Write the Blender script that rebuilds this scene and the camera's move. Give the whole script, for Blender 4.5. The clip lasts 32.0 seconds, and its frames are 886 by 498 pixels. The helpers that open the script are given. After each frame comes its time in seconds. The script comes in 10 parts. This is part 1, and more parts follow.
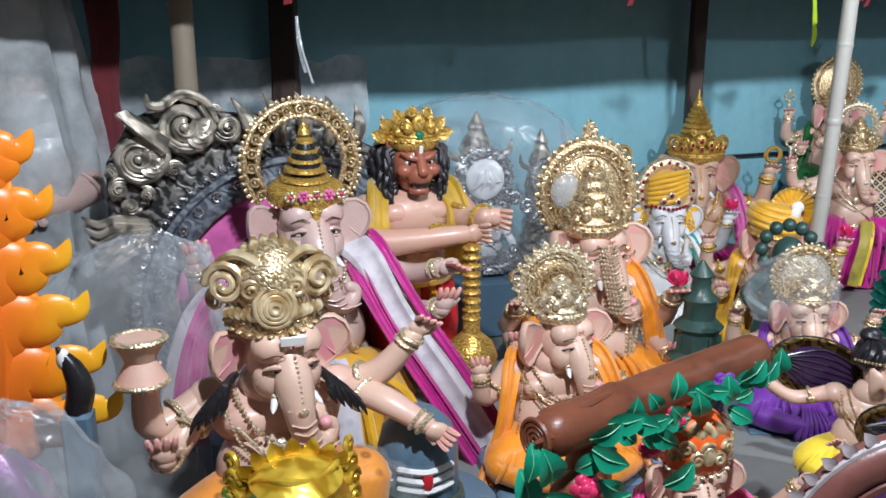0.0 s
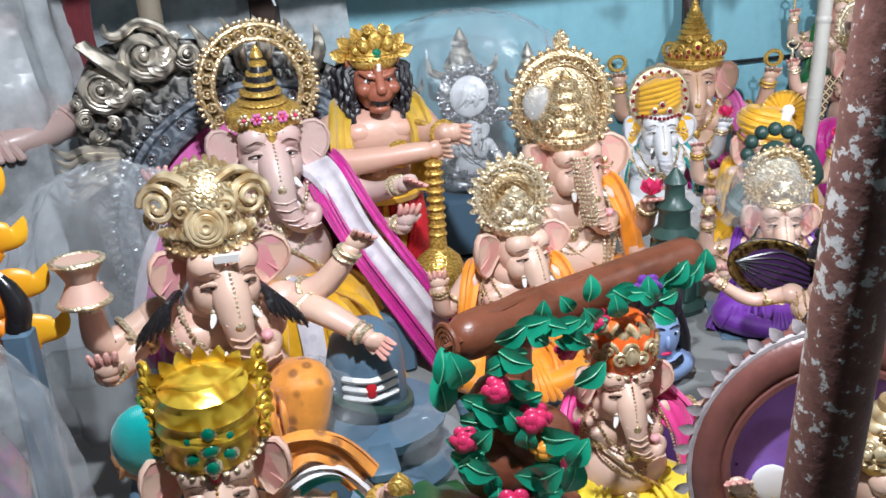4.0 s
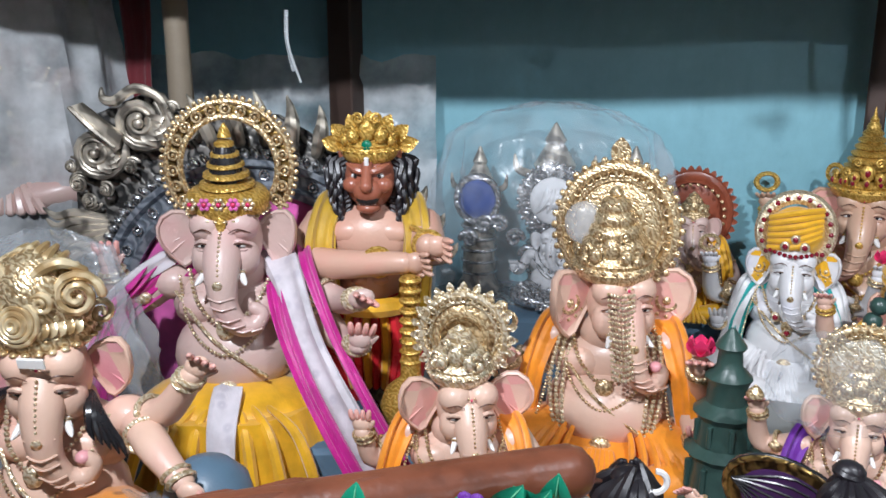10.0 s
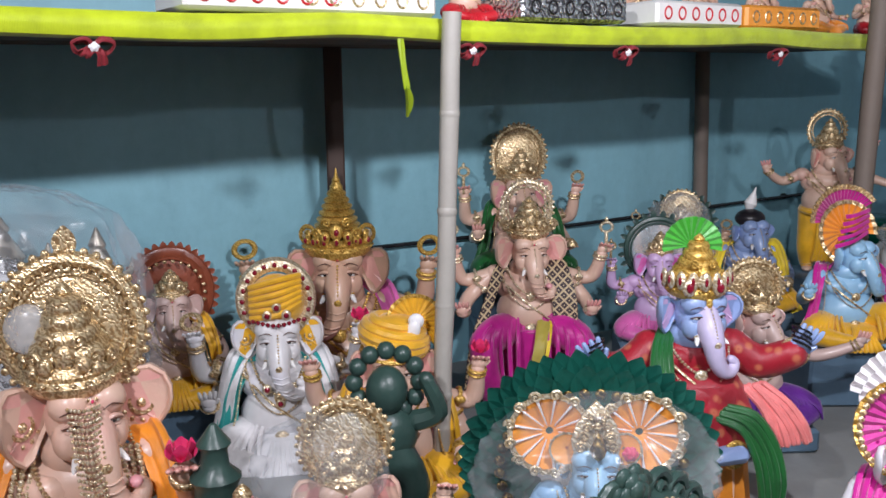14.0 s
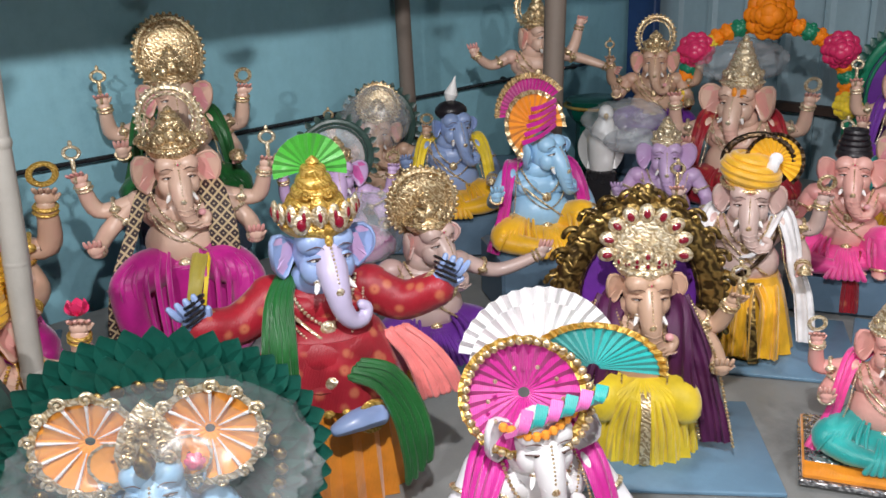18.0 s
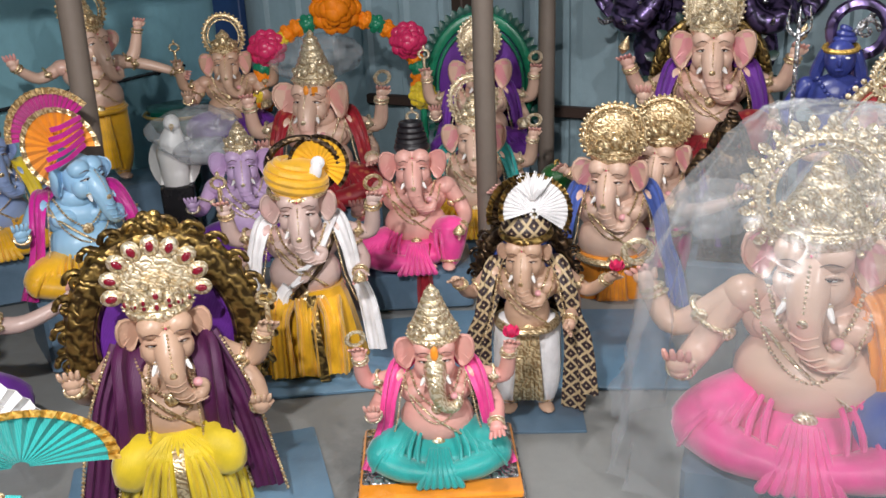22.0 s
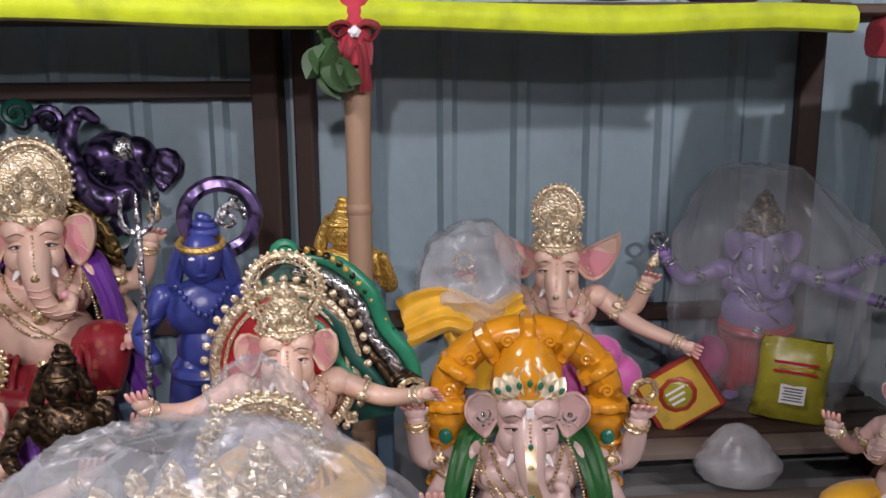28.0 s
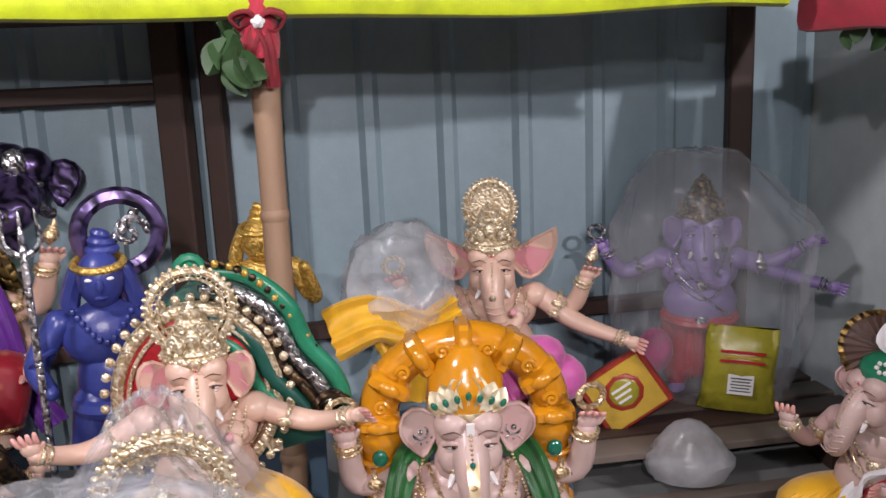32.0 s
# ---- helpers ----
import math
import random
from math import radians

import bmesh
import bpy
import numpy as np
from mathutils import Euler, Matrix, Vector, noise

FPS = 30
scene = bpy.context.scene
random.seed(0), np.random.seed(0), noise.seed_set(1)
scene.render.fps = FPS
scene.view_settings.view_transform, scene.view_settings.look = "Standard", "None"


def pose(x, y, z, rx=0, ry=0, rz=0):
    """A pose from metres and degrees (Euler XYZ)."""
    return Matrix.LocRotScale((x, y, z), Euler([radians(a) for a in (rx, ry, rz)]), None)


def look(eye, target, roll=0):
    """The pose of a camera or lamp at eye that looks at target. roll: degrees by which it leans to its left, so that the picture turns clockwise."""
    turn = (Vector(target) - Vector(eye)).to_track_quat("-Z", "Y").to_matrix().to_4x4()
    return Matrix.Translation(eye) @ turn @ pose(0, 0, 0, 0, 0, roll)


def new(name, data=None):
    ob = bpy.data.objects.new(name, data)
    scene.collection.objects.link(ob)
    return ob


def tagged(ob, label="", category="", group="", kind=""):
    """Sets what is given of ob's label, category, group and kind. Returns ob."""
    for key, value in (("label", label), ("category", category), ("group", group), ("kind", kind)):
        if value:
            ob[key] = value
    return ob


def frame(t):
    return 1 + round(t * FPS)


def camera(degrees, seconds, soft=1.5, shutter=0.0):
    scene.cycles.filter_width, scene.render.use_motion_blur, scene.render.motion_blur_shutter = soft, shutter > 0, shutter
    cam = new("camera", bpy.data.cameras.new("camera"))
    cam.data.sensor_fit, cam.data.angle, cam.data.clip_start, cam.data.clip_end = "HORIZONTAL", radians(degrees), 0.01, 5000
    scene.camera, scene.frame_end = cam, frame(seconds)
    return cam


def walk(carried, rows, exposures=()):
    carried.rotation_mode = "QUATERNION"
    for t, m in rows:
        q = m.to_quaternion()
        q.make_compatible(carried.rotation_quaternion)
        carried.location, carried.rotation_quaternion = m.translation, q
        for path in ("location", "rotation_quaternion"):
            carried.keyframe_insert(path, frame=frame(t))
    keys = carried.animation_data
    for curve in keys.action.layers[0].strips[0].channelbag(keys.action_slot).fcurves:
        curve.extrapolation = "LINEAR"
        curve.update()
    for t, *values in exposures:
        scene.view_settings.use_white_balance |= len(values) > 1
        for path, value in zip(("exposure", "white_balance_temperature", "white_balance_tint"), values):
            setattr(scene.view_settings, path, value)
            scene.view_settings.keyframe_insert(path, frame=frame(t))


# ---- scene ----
cam = camera(52.9, 32.0, soft=1.6)
PATH = [
    (0, (0.04, 0.009, 1.428), (0.023, 1.944, 0.923), -0.1),
    (0.5, (0.079, 0.055, 1.427), (0.153, 1.99, 0.927), -0.2),
    (1, (0.059, 0.131, 1.429), (0.12, 2.069, 0.941), -0.4),
    (1.5, (0.018, 0.205, 1.446), (-0.032, 2.149, 0.977), -0.9),
    (2, (0.01, 0.243, 1.44), (-0.152, 2.18, 0.971), -1.6),
    (2.5, (0.091, 0.237, 1.424), (-0.148, 2.163, 0.941), -1.6),
    (4.5, (0.385, -0.06, 1.381), (0.324, 1.817, 0.693), -3.7),
    (5, (0.528, -0.02, 1.348), (0.591, 1.86, 0.667), -2.6),
    (5.5, (0.646, -0.012, 1.364), (0.774, 1.869, 0.696), -1.9),
    (6, (0.714, 0.003, 1.37), (0.873, 1.884, 0.708), -1.7),
    (6.5, (0.764, 0.095, 1.365), (0.916, 1.979, 0.711), -1.8),
    (7, (0.818, 0.213, 1.376), (0.816, 2.109, 0.738), -2.2),
    (7.5, (0.865, 0.267, 1.373), (0.622, 2.148, 0.739), -1.7),
    (8, (0.95, 0.32, 1.381), (0.472, 2.165, 0.775), -0.4),
    (8.5, (1.003, 0.35, 1.378), (0.439, 2.174, 0.782), 0.3),
    (9, (1.003, 0.409, 1.379), (0.388, 2.22, 0.796), 0.4),
    (9.5, (0.97, 0.486, 1.386), (0.273, 2.28, 0.844), 0.1),
    (10, (0.929, 0.549, 1.398), (0.185, 2.338, 0.905), 0.1),
    (10.5, (0.901, 0.621, 1.405), (0.197, 2.441, 0.965), 0.1),
    (11, (0.916, 0.665, 1.415), (0.281, 2.513, 0.992), 0.2),
    (11.5, (0.936, 0.689, 1.419), (0.379, 2.564, 1.001), 0.4),
    (12, (0.933, 0.71, 1.421), (0.499, 2.621, 1.019), 0.2),
    (12.5, (0.94, 0.738, 1.42), (0.644, 2.678, 1.031), 0.1),
    (13, (0.964, 0.752, 1.428), (0.846, 2.711, 1.043), 0.0),
    (13.5, (0.99, 0.766, 1.43), (1.099, 2.727, 1.055), 0.1),
    (14, (1.017, 0.774, 1.421), (1.312, 2.717, 1.049), -0.6),
    (14.5, (1.069, 0.791, 1.429), (1.454, 2.716, 1.045), -0.9),
    (16.5, (1.393, 0.906, 1.454), (2.012, 2.749, 0.983), -0.9),
    (17, (1.47, 1.009, 1.445), (2.146, 2.811, 0.9), -0.9),
    (17.5, (1.521, 1.076, 1.43), (2.213, 2.854, 0.831), -1.2),
    (18, (1.578, 1.117, 1.423), (2.274, 2.88, 0.785), -1.8),
    (18.5, (1.686, 1.148, 1.423), (2.396, 2.894, 0.754), -2.2),
    (19, (1.764, 1.149, 1.422), (2.499, 2.883, 0.749), -2.4),
    (19.5, (1.819, 1.156, 1.421), (2.595, 2.874, 0.754), -2.4),
    (20, (1.865, 1.16, 1.418), (2.741, 2.83, 0.752), -2.6),
    (20.5, (1.905, 1.169, 1.412), (2.846, 2.799, 0.735), -2.8),
    (21, (1.931, 1.174, 1.405), (2.928, 2.767, 0.72), -2.9),
    (21.5, (1.971, 1.159, 1.403), (3.083, 2.676, 0.722), -3.0),
    (22, (2.014, 1.138, 1.397), (3.295, 2.52, 0.727), -2.6),
    (22.5, (2.069, 1.139, 1.397), (3.544, 2.322, 0.746), -2.1),
    (23, (2.111, 1.168, 1.434), (3.736, 2.141, 0.792), -2.2),
    (23.5, (2.153, 1.2, 1.445), (3.883, 2.008, 0.851), -2.3),
    (24, (2.186, 1.233, 1.45), (3.959, 1.965, 0.883), -2.4),
    (24.5, (2.261, 1.249, 1.441), (4.066, 1.9, 0.875), -2.2),
    (26.5, (2.719, 1.424, 1.38), (4.578, 1.965, 0.881), -0.6),
    (27, (2.788, 1.467, 1.387), (4.628, 2.073, 0.891), -0.8),
    (27.5, (2.856, 1.49, 1.392), (4.712, 2.085, 0.944), -0.6),
    (28, (2.929, 1.454, 1.418), (4.859, 1.767, 0.994), -0.3),
    (28.5, (2.976, 1.436, 1.404), (4.929, 1.376, 0.98), -0.7),
    (29, (2.921, 1.407, 1.413), (4.853, 1.128, 0.978), -1.3),
    (29.5, (2.842, 1.406, 1.41), (4.759, 1.048, 0.966), -1.4),
    (30, (2.878, 1.396, 1.409), (4.785, 0.99, 0.967), -1.4),
    (30.5, (2.968, 1.383, 1.403), (4.867, 0.933, 0.965), -1.2),
    (31, (3.023, 1.389, 1.402), (4.931, 1.0, 0.946), -1.7),
    (31.5, (3.062, 1.422, 1.396), (5.007, 1.27, 0.958), -2.7),
    (32, (3.074, 1.453, 1.395), (5.02, 1.625, 0.966), -2.4),
]
# the clip's camera sets its own exposure and white balance as it goes
EXPOSURES = [(0, -0.06, 6100, 11), (2.5, 0.0, 6200, 12), (5, 0.34, 6150, 11), (6.5, 0.30, 6150, 11), (8, 0.13, 6050, 12), (10, 0.0, 6200, 13), (12.5, -0.2, 6300, 17), (14, -0.36, 6450, 20), (17, -0.2, 6850, 17), (20, -0.18, 6850, 16), (22, -0.12, 6950, 16), (24, -0.03, 6900, 18), (27, -0.22, 6950, 22), (28, -0.40, 6900, 28), (29, -0.10, 6930, 26), (30, 0.05, 6950, 25), (31, 0.15, 7000, 25), (32, -0.12, 6950, 27)]
walk(cam, [(t, look(eye, target, roll)) for t, eye, target, roll in PATH], EXPOSURES)

# ---------------------------------------------------------------- world, lamps
world = bpy.data.worlds.new("world")
scene.world = world
world.use_nodes = True
world.node_tree.nodes["Background"].inputs[0].default_value = (0.75, 0.85, 1.0, 1)
world.node_tree.nodes["Background"].inputs[1].default_value = 0.03


def lamp(eye, target, watts, size, tint=(0.93, 0.97, 1.0)):
    data = bpy.data.lights.new("lamp", "AREA")
    data.shape, data.size, data.energy, data.color = "DISK", size, watts, tint
    ob = new("lamp_light", data)
    ob.matrix_basis = look(eye, target)
    return ob


lamp((0.2, 0.72, 2.3), (0.7, 3.3, 0.7), 63, 0.10)
lamp((1.75, 1.40, 2.3), (3.4, 4.3, 0.8), 63, 0.10)
lamp((2.9, -0.50, 2.40), (5.2, 1.5, 0.6), 50, 0.10)
lamp((3.6, 2.7, 2.5), (4.9, 0.1, 0.9), 33, 0.2)

# ---------------------------------------------------------------- materials
MATS = {}


def nodes_of(name):
    mat = bpy.data.materials.new(name)
    mat.use_nodes = True
    nt = mat.node_tree
    return mat, nt, nt.nodes["Principled BSDF"]


def noise_node(nt, scale, detail=4.0, rough=0.55, coord=None):
    n = nt.nodes.new("ShaderNodeTexNoise")
    n.inputs["Scale"].default_value, n.inputs["Detail"].default_value, n.inputs["Roughness"].default_value = scale, detail, rough
    if coord is not None:
        nt.links.new(coord, n.inputs["Vector"])
    return n


def ramp(nt, fac, stops):
    r = nt.nodes.new("ShaderNodeValToRGB")
    nt.links.new(fac, r.inputs[0])
    while len(r.color_ramp.elements) < len(stops):
        r.color_ramp.elements.new(0.5)
    for e, (p, c) in zip(r.color_ramp.elements, stops):
        e.position, e.color = p, (*c[:3], 1)
    return r


def shade(c, f):
    return tuple(min(1.0, max(0.0, v * f)) for v in c)


def coords(nt):
    return nt.nodes.new("ShaderNodeTexCoord").outputs["Object"]


def bump(nt, bsdf, height, strength, distance=0.004):
    b = nt.nodes.new("ShaderNodeBump")
    b.inputs["Strength"].default_value, b.inputs["Distance"].default_value = strength, distance
    nt.links.new(height, b.inputs["Height"])
    nt.links.new(b.outputs[0], bsdf.inputs["Normal"])
    return b


def paint(name, c, rough=0.3, spread=0.14, bump_s=0.15, fine=60.0, coat=0.0):
    """Brushed enamel paint on plaster: two scales of tone and a faint relief."""
    if name in MATS:
        return MATS[name]
    mat, nt, b = nodes_of(name)
    co = coords(nt)
    n1, n2 = noise_node(nt, 9.0, 5, 0.6, co), noise_node(nt, fine, 3, 0.6, co)
    mix = nt.nodes.new("ShaderNodeMath")
    mix.operation = "MULTIPLY_ADD"
    nt.links.new(n2.outputs[0], mix.inputs[0])
    mix.inputs[1].default_value = 0.35
    nt.links.new(n1.outputs[0], mix.inputs[2])
    r = ramp(nt, mix.outputs[0], [(0.35, shade(c, 1 - 1.6 * spread)), (0.62, c), (0.95, shade(c, 1 + spread))])
    nt.links.new(r.outputs[0], b.inputs["Base Color"])
    rr = nt.nodes.new("ShaderNodeMapRange")
    nt.links.new(n1.outputs[0], rr.inputs[0])
    rr.inputs[3].default_value, rr.inputs[4].default_value = rough * 0.7, rough * 1.4
    nt.links.new(rr.outputs[0], b.inputs["Roughness"])
    b.inputs["Coat Weight"].default_value = coat
    b.inputs["Coat Roughness"].default_value = 0.15
    bump(nt, b, n2.outputs[0], bump_s, 0.003)
    MATS[name] = mat
    return mat


def skin(name, c, blush):
    """Sprayed skin tone with a rosier tint in soft patches, satin varnish."""
    mat, nt, b = nodes_of(name)
    c, blush = shade(c, 0.89), shade(blush, 0.89)
    co = coords(nt)
    n1, n2 = noise_node(nt, 7.0, 3, 0.5, co), noise_node(nt, 45.0, 4, 0.6, co)
    r = ramp(nt, n1.outputs[0], [(0.3, shade(c, 0.88)), (0.5, c), (0.72, blush)])
    nt.links.new(r.outputs[0], b.inputs["Base Color"])
    b.inputs["Roughness"].default_value = 0.42
    b.inputs["Coat Weight"].default_value, b.inputs["Coat Roughness"].default_value = 0.2, 0.2
    b.inputs["Subsurface Weight"].default_value = 0.0
    bump(nt, b, n2.outputs[0], 0.3, 0.004)
    MATS[name] = mat
    return mat


def gilt(name, c, dark, rough=0.27, relief=55.0, strength=0.9, metal=0.85):
    """Gilded relief: embossed curls and beads, base colour going dark in the hollows."""
    mat, nt, b = nodes_of(name)
    co = coords(nt)
    v = nt.nodes.new("ShaderNodeTexVoronoi")
    v.inputs["Scale"].default_value = relief * 1.5
    nt.links.new(co, v.inputs["Vector"])
    w = nt.nodes.new("ShaderNodeTexWave")
    w.bands_direction = "DIAGONAL"
    w.inputs["Scale"].default_value, w.inputs["Distortion"].default_value = relief * 0.42, 11.0
    w.inputs["Detail"].default_value, w.inputs["Detail Scale"].default_value = 2.0, 1.6
    nt.links.new(co, w.inputs["Vector"])
    n1, n2 = w, noise_node(nt, 6.0, 2, 0.5, co)
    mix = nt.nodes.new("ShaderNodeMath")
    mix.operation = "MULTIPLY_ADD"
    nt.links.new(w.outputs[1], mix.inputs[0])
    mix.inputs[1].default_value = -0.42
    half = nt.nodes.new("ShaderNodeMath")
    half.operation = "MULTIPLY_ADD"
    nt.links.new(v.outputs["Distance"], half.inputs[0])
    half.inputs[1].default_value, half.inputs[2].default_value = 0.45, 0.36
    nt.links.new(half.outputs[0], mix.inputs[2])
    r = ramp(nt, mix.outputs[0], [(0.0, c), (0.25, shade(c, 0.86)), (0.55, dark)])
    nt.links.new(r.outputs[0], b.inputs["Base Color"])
    b.inputs["Metallic"].default_value = metal
    rr = nt.nodes.new("ShaderNodeMapRange")
    nt.links.new(n2.outputs[0], rr.inputs[0])
    rr.inputs[3].default_value, rr.inputs[4].default_value = rough * 0.75, rough * 1.5
    nt.links.new(rr.outputs[0], b.inputs["Roughness"])
    bp = bump(nt, b, mix.outputs[0], strength * 0.75, 0.005)
    bp.invert = True
    MATS[name] = mat
    return mat


def fabric(name, c, rough=0.6, sheen=0.4, weave=420.0, dots=None):
    """Cloth with fine weave and crushed folds; dots gives a printed sprig."""
    mat, nt, b = nodes_of(name)
    co = coords(nt)
    n1 = noise_node(nt, 14.0, 4, 0.55, co)
    w = nt.nodes.new("ShaderNodeTexWave")
    w.inputs["Scale"].default_value, w.inputs["Distortion"].default_value = weave * 0.25, 2.0
    nt.links.new(co, w.inputs["Vector"])
    r = ramp(nt, n1.outputs[0], [(0.3, shade(c, 0.72)), (0.55, c), (0.8, shade(c, 1.2))])
    out = r.outputs[0]
    if dots is not None:
        v = nt.nodes.new("ShaderNodeTexVoronoi")
        v.inputs["Scale"].default_value = 26.0
        nt.links.new(co, v.inputs["Vector"])
        m = ramp(nt, v.outputs["Distance"], [(0.0, (0.15, 0.15, 0.15)), (0.12, (0.75, 0.75, 0.75)), (0.22, (0.55, 0.55, 0.55)), (0.36, (0, 0, 0))])
        mx = nt.nodes.new("ShaderNodeMix")
        mx.data_type = "RGBA"
        nt.links.new(m.outputs[0], mx.inputs[0])
        nt.links.new(out, mx.inputs[6])
        mx.inputs[7].default_value = (*dots, 1)
        out = mx.outputs[2]
    nt.links.new(out, b.inputs["Base Color"])
    b.inputs["Roughness"].default_value = rough
    b.inputs["Sheen Weight"].default_value = sheen
    add = nt.nodes.new("ShaderNodeMath")
    add.operation = "MULTIPLY_ADD"
    nt.links.new(w.outputs[1], add.inputs[0])
    add.inputs[1].default_value = 0.12
    nt.links.new(n1.outputs[0], add.inputs[2])
    bump(nt, b, add.outputs[0], 0.5, 0.006)
    MATS[name] = mat
    return mat


def clear_film(name, body=0.22, tint=(0.66, 0.69, 0.71)):
    """Thin crinkled polythene: mostly clear, faintly milky, with sharp glints on its folds."""
    mat, nt, b = nodes_of(name)
    co = coords(nt)
    n1, n2, n3 = noise_node(nt, 6.0, 4, 0.6, co), noise_node(nt, 4.5, 2, 0.5, co), noise_node(nt, 11.0, 2, 0.5, co)
    folds = []
    for n in (n2, n3):
        off = nt.nodes.new("ShaderNodeMath")
        off.operation = "SUBTRACT"
        nt.links.new(n.outputs[0], off.inputs[0])
        off.inputs[1].default_value = 0.5
        mag = nt.nodes.new("ShaderNodeMath")
        mag.operation = "ABSOLUTE"
        nt.links.new(off.outputs[0], mag.inputs[0])
        folds.append(mag.outputs[0])
    add = nt.nodes.new("ShaderNodeMath")
    add.operation = "MULTIPLY_ADD"
    nt.links.new(folds[1], add.inputs[0])
    add.inputs[1].default_value = 0.45
    nt.links.new(folds[0], add.inputs[2])
    bump(nt, b, add.outputs[0], 0.8, 0.016)
    normal = nt.nodes["Bump"].outputs[0]
    b.inputs["Base Color"].default_value = (*tint, 1)
    b.inputs["Roughness"].default_value = 0.4
    b.inputs["Specular IOR Level"].default_value = 0.25
    fac = nt.nodes.new("ShaderNodeMapRange")
    nt.links.new(n1.outputs[0], fac.inputs[0])
    fac.inputs[1].default_value, fac.inputs[2].default_value = 0.3, 0.7
    fac.inputs[3].default_value, fac.inputs[4].default_value = body * 0.55, min(0.9, body * 1.5)
    clear = nt.nodes.new("ShaderNodeBsdfTransparent")
    clear.inputs[0].default_value = (0.96, 0.97, 0.98, 1)
    mx = nt.nodes.new("ShaderNodeMixShader")
    nt.links.new(fac.outputs[0], mx.inputs[0])
    nt.links.new(clear.outputs[0], mx.inputs[1])
    nt.links.new(b.outputs[0], mx.inputs[2])
    gloss = nt.nodes.new("ShaderNodeBsdfGlossy")
    gloss.inputs["Roughness"].default_value = 0.24
    nt.links.new(normal, gloss.inputs["Normal"])
    top = nt.nodes.new("ShaderNodeMixShader")
    top.inputs[0].default_value = 0.016
    nt.links.new(mx.outputs[0], top.inputs[1])
    nt.links.new(gloss.outputs[0], top.inputs[2])
    nt.links.new(top.outputs[0], nt.nodes["Material Output"].inputs[0])
    MATS[name] = mat
    return mat


PEACH = skin("peach", (0.77, 0.52, 0.40), (0.79, 0.46, 0.38))
TAN = skin("tan", (0.62, 0.40, 0.28), (0.66, 0.38, 0.28))
ROSY = skin("rosy", (0.80, 0.42, 0.36), (0.82, 0.34, 0.33))
PALE = skin("pale_pink", (0.66, 0.48, 0.43), (0.70, 0.43, 0.41))
SKYB = skin("blue_skin", (0.30, 0.42, 0.70), (0.24, 0.33, 0.62))
AQUA = skin("light_blue_skin", (0.32, 0.58, 0.80), (0.26, 0.48, 0.75))
LILAC = skin("lilac_skin", (0.62, 0.44, 0.70), (0.60, 0.36, 0.62))
LILACPALE = skin("pale_lilac", (0.56, 0.50, 0.70), (0.50, 0.46, 0.72))
PEARL = skin("pearl_white", (0.80, 0.79, 0.80), (0.72, 0.72, 0.80))
EARPINK = skin("ear_pink", (0.80, 0.38, 0.40), (0.78, 0.28, 0.34))
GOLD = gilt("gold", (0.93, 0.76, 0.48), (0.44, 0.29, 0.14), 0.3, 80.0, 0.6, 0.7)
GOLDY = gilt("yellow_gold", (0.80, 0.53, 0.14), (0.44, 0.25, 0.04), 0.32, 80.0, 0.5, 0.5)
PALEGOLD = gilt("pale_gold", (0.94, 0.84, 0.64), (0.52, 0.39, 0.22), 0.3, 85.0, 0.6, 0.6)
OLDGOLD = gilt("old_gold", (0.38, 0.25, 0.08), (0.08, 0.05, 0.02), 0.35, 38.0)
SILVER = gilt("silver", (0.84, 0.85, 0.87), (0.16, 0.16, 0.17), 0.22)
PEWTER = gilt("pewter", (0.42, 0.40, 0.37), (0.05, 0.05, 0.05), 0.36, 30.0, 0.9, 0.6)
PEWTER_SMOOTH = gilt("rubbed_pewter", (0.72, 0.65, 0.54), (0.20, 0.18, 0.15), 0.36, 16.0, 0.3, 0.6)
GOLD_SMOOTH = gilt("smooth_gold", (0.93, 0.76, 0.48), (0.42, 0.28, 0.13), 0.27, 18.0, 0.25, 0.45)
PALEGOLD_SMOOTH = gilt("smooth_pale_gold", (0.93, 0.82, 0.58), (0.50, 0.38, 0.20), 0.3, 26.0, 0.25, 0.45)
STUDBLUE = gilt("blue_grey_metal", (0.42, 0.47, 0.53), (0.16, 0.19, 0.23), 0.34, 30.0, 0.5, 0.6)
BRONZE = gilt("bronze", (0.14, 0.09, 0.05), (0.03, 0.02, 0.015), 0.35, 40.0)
BLACK = paint("black_paint", (0.015, 0.014, 0.016), 0.25)
WHITE = paint("white_paint", (0.80, 0.79, 0.77), 0.35, 0.06)
RED = paint("red_paint", (0.55, 0.02, 0.03), 0.28)
RUBY = paint("ruby_gem", (0.20, 0.005, 0.02), 0.08, coat=1.0)
EMERALD = paint("emerald_gem", (0.0, 0.14, 0.08), 0.08, coat=1.0)
HAIR = paint("dark_hair", (0.013, 0.011, 0.014), 0.36, 0.3, 0.6, 40.0)
YELLOW = fabric("yellow_silk", (0.80, 0.42, 0.01), 0.42)
ORANGE = fabric("orange_cloth", (0.85, 0.28, 0.01), 0.45)
LEMON = fabric("lemon_cloth", (0.82, 0.60, 0.02), 0.5)
MAGENTA = fabric("magenta_silk", (0.55, 0.01, 0.26), 0.38)
PINK = fabric("pink_silk", (0.70, 0.13, 0.42), 0.4)
HOTPINK = fabric("hot_pink_silk", (0.80, 0.05, 0.28), 0.4)
PURPLE = fabric("purple_velvet", (0.13, 0.015, 0.28), 0.55, 0.2)
PLUM = fabric("plum_velvet", (0.070, 0.004, 0.052), 0.55, 0.05)
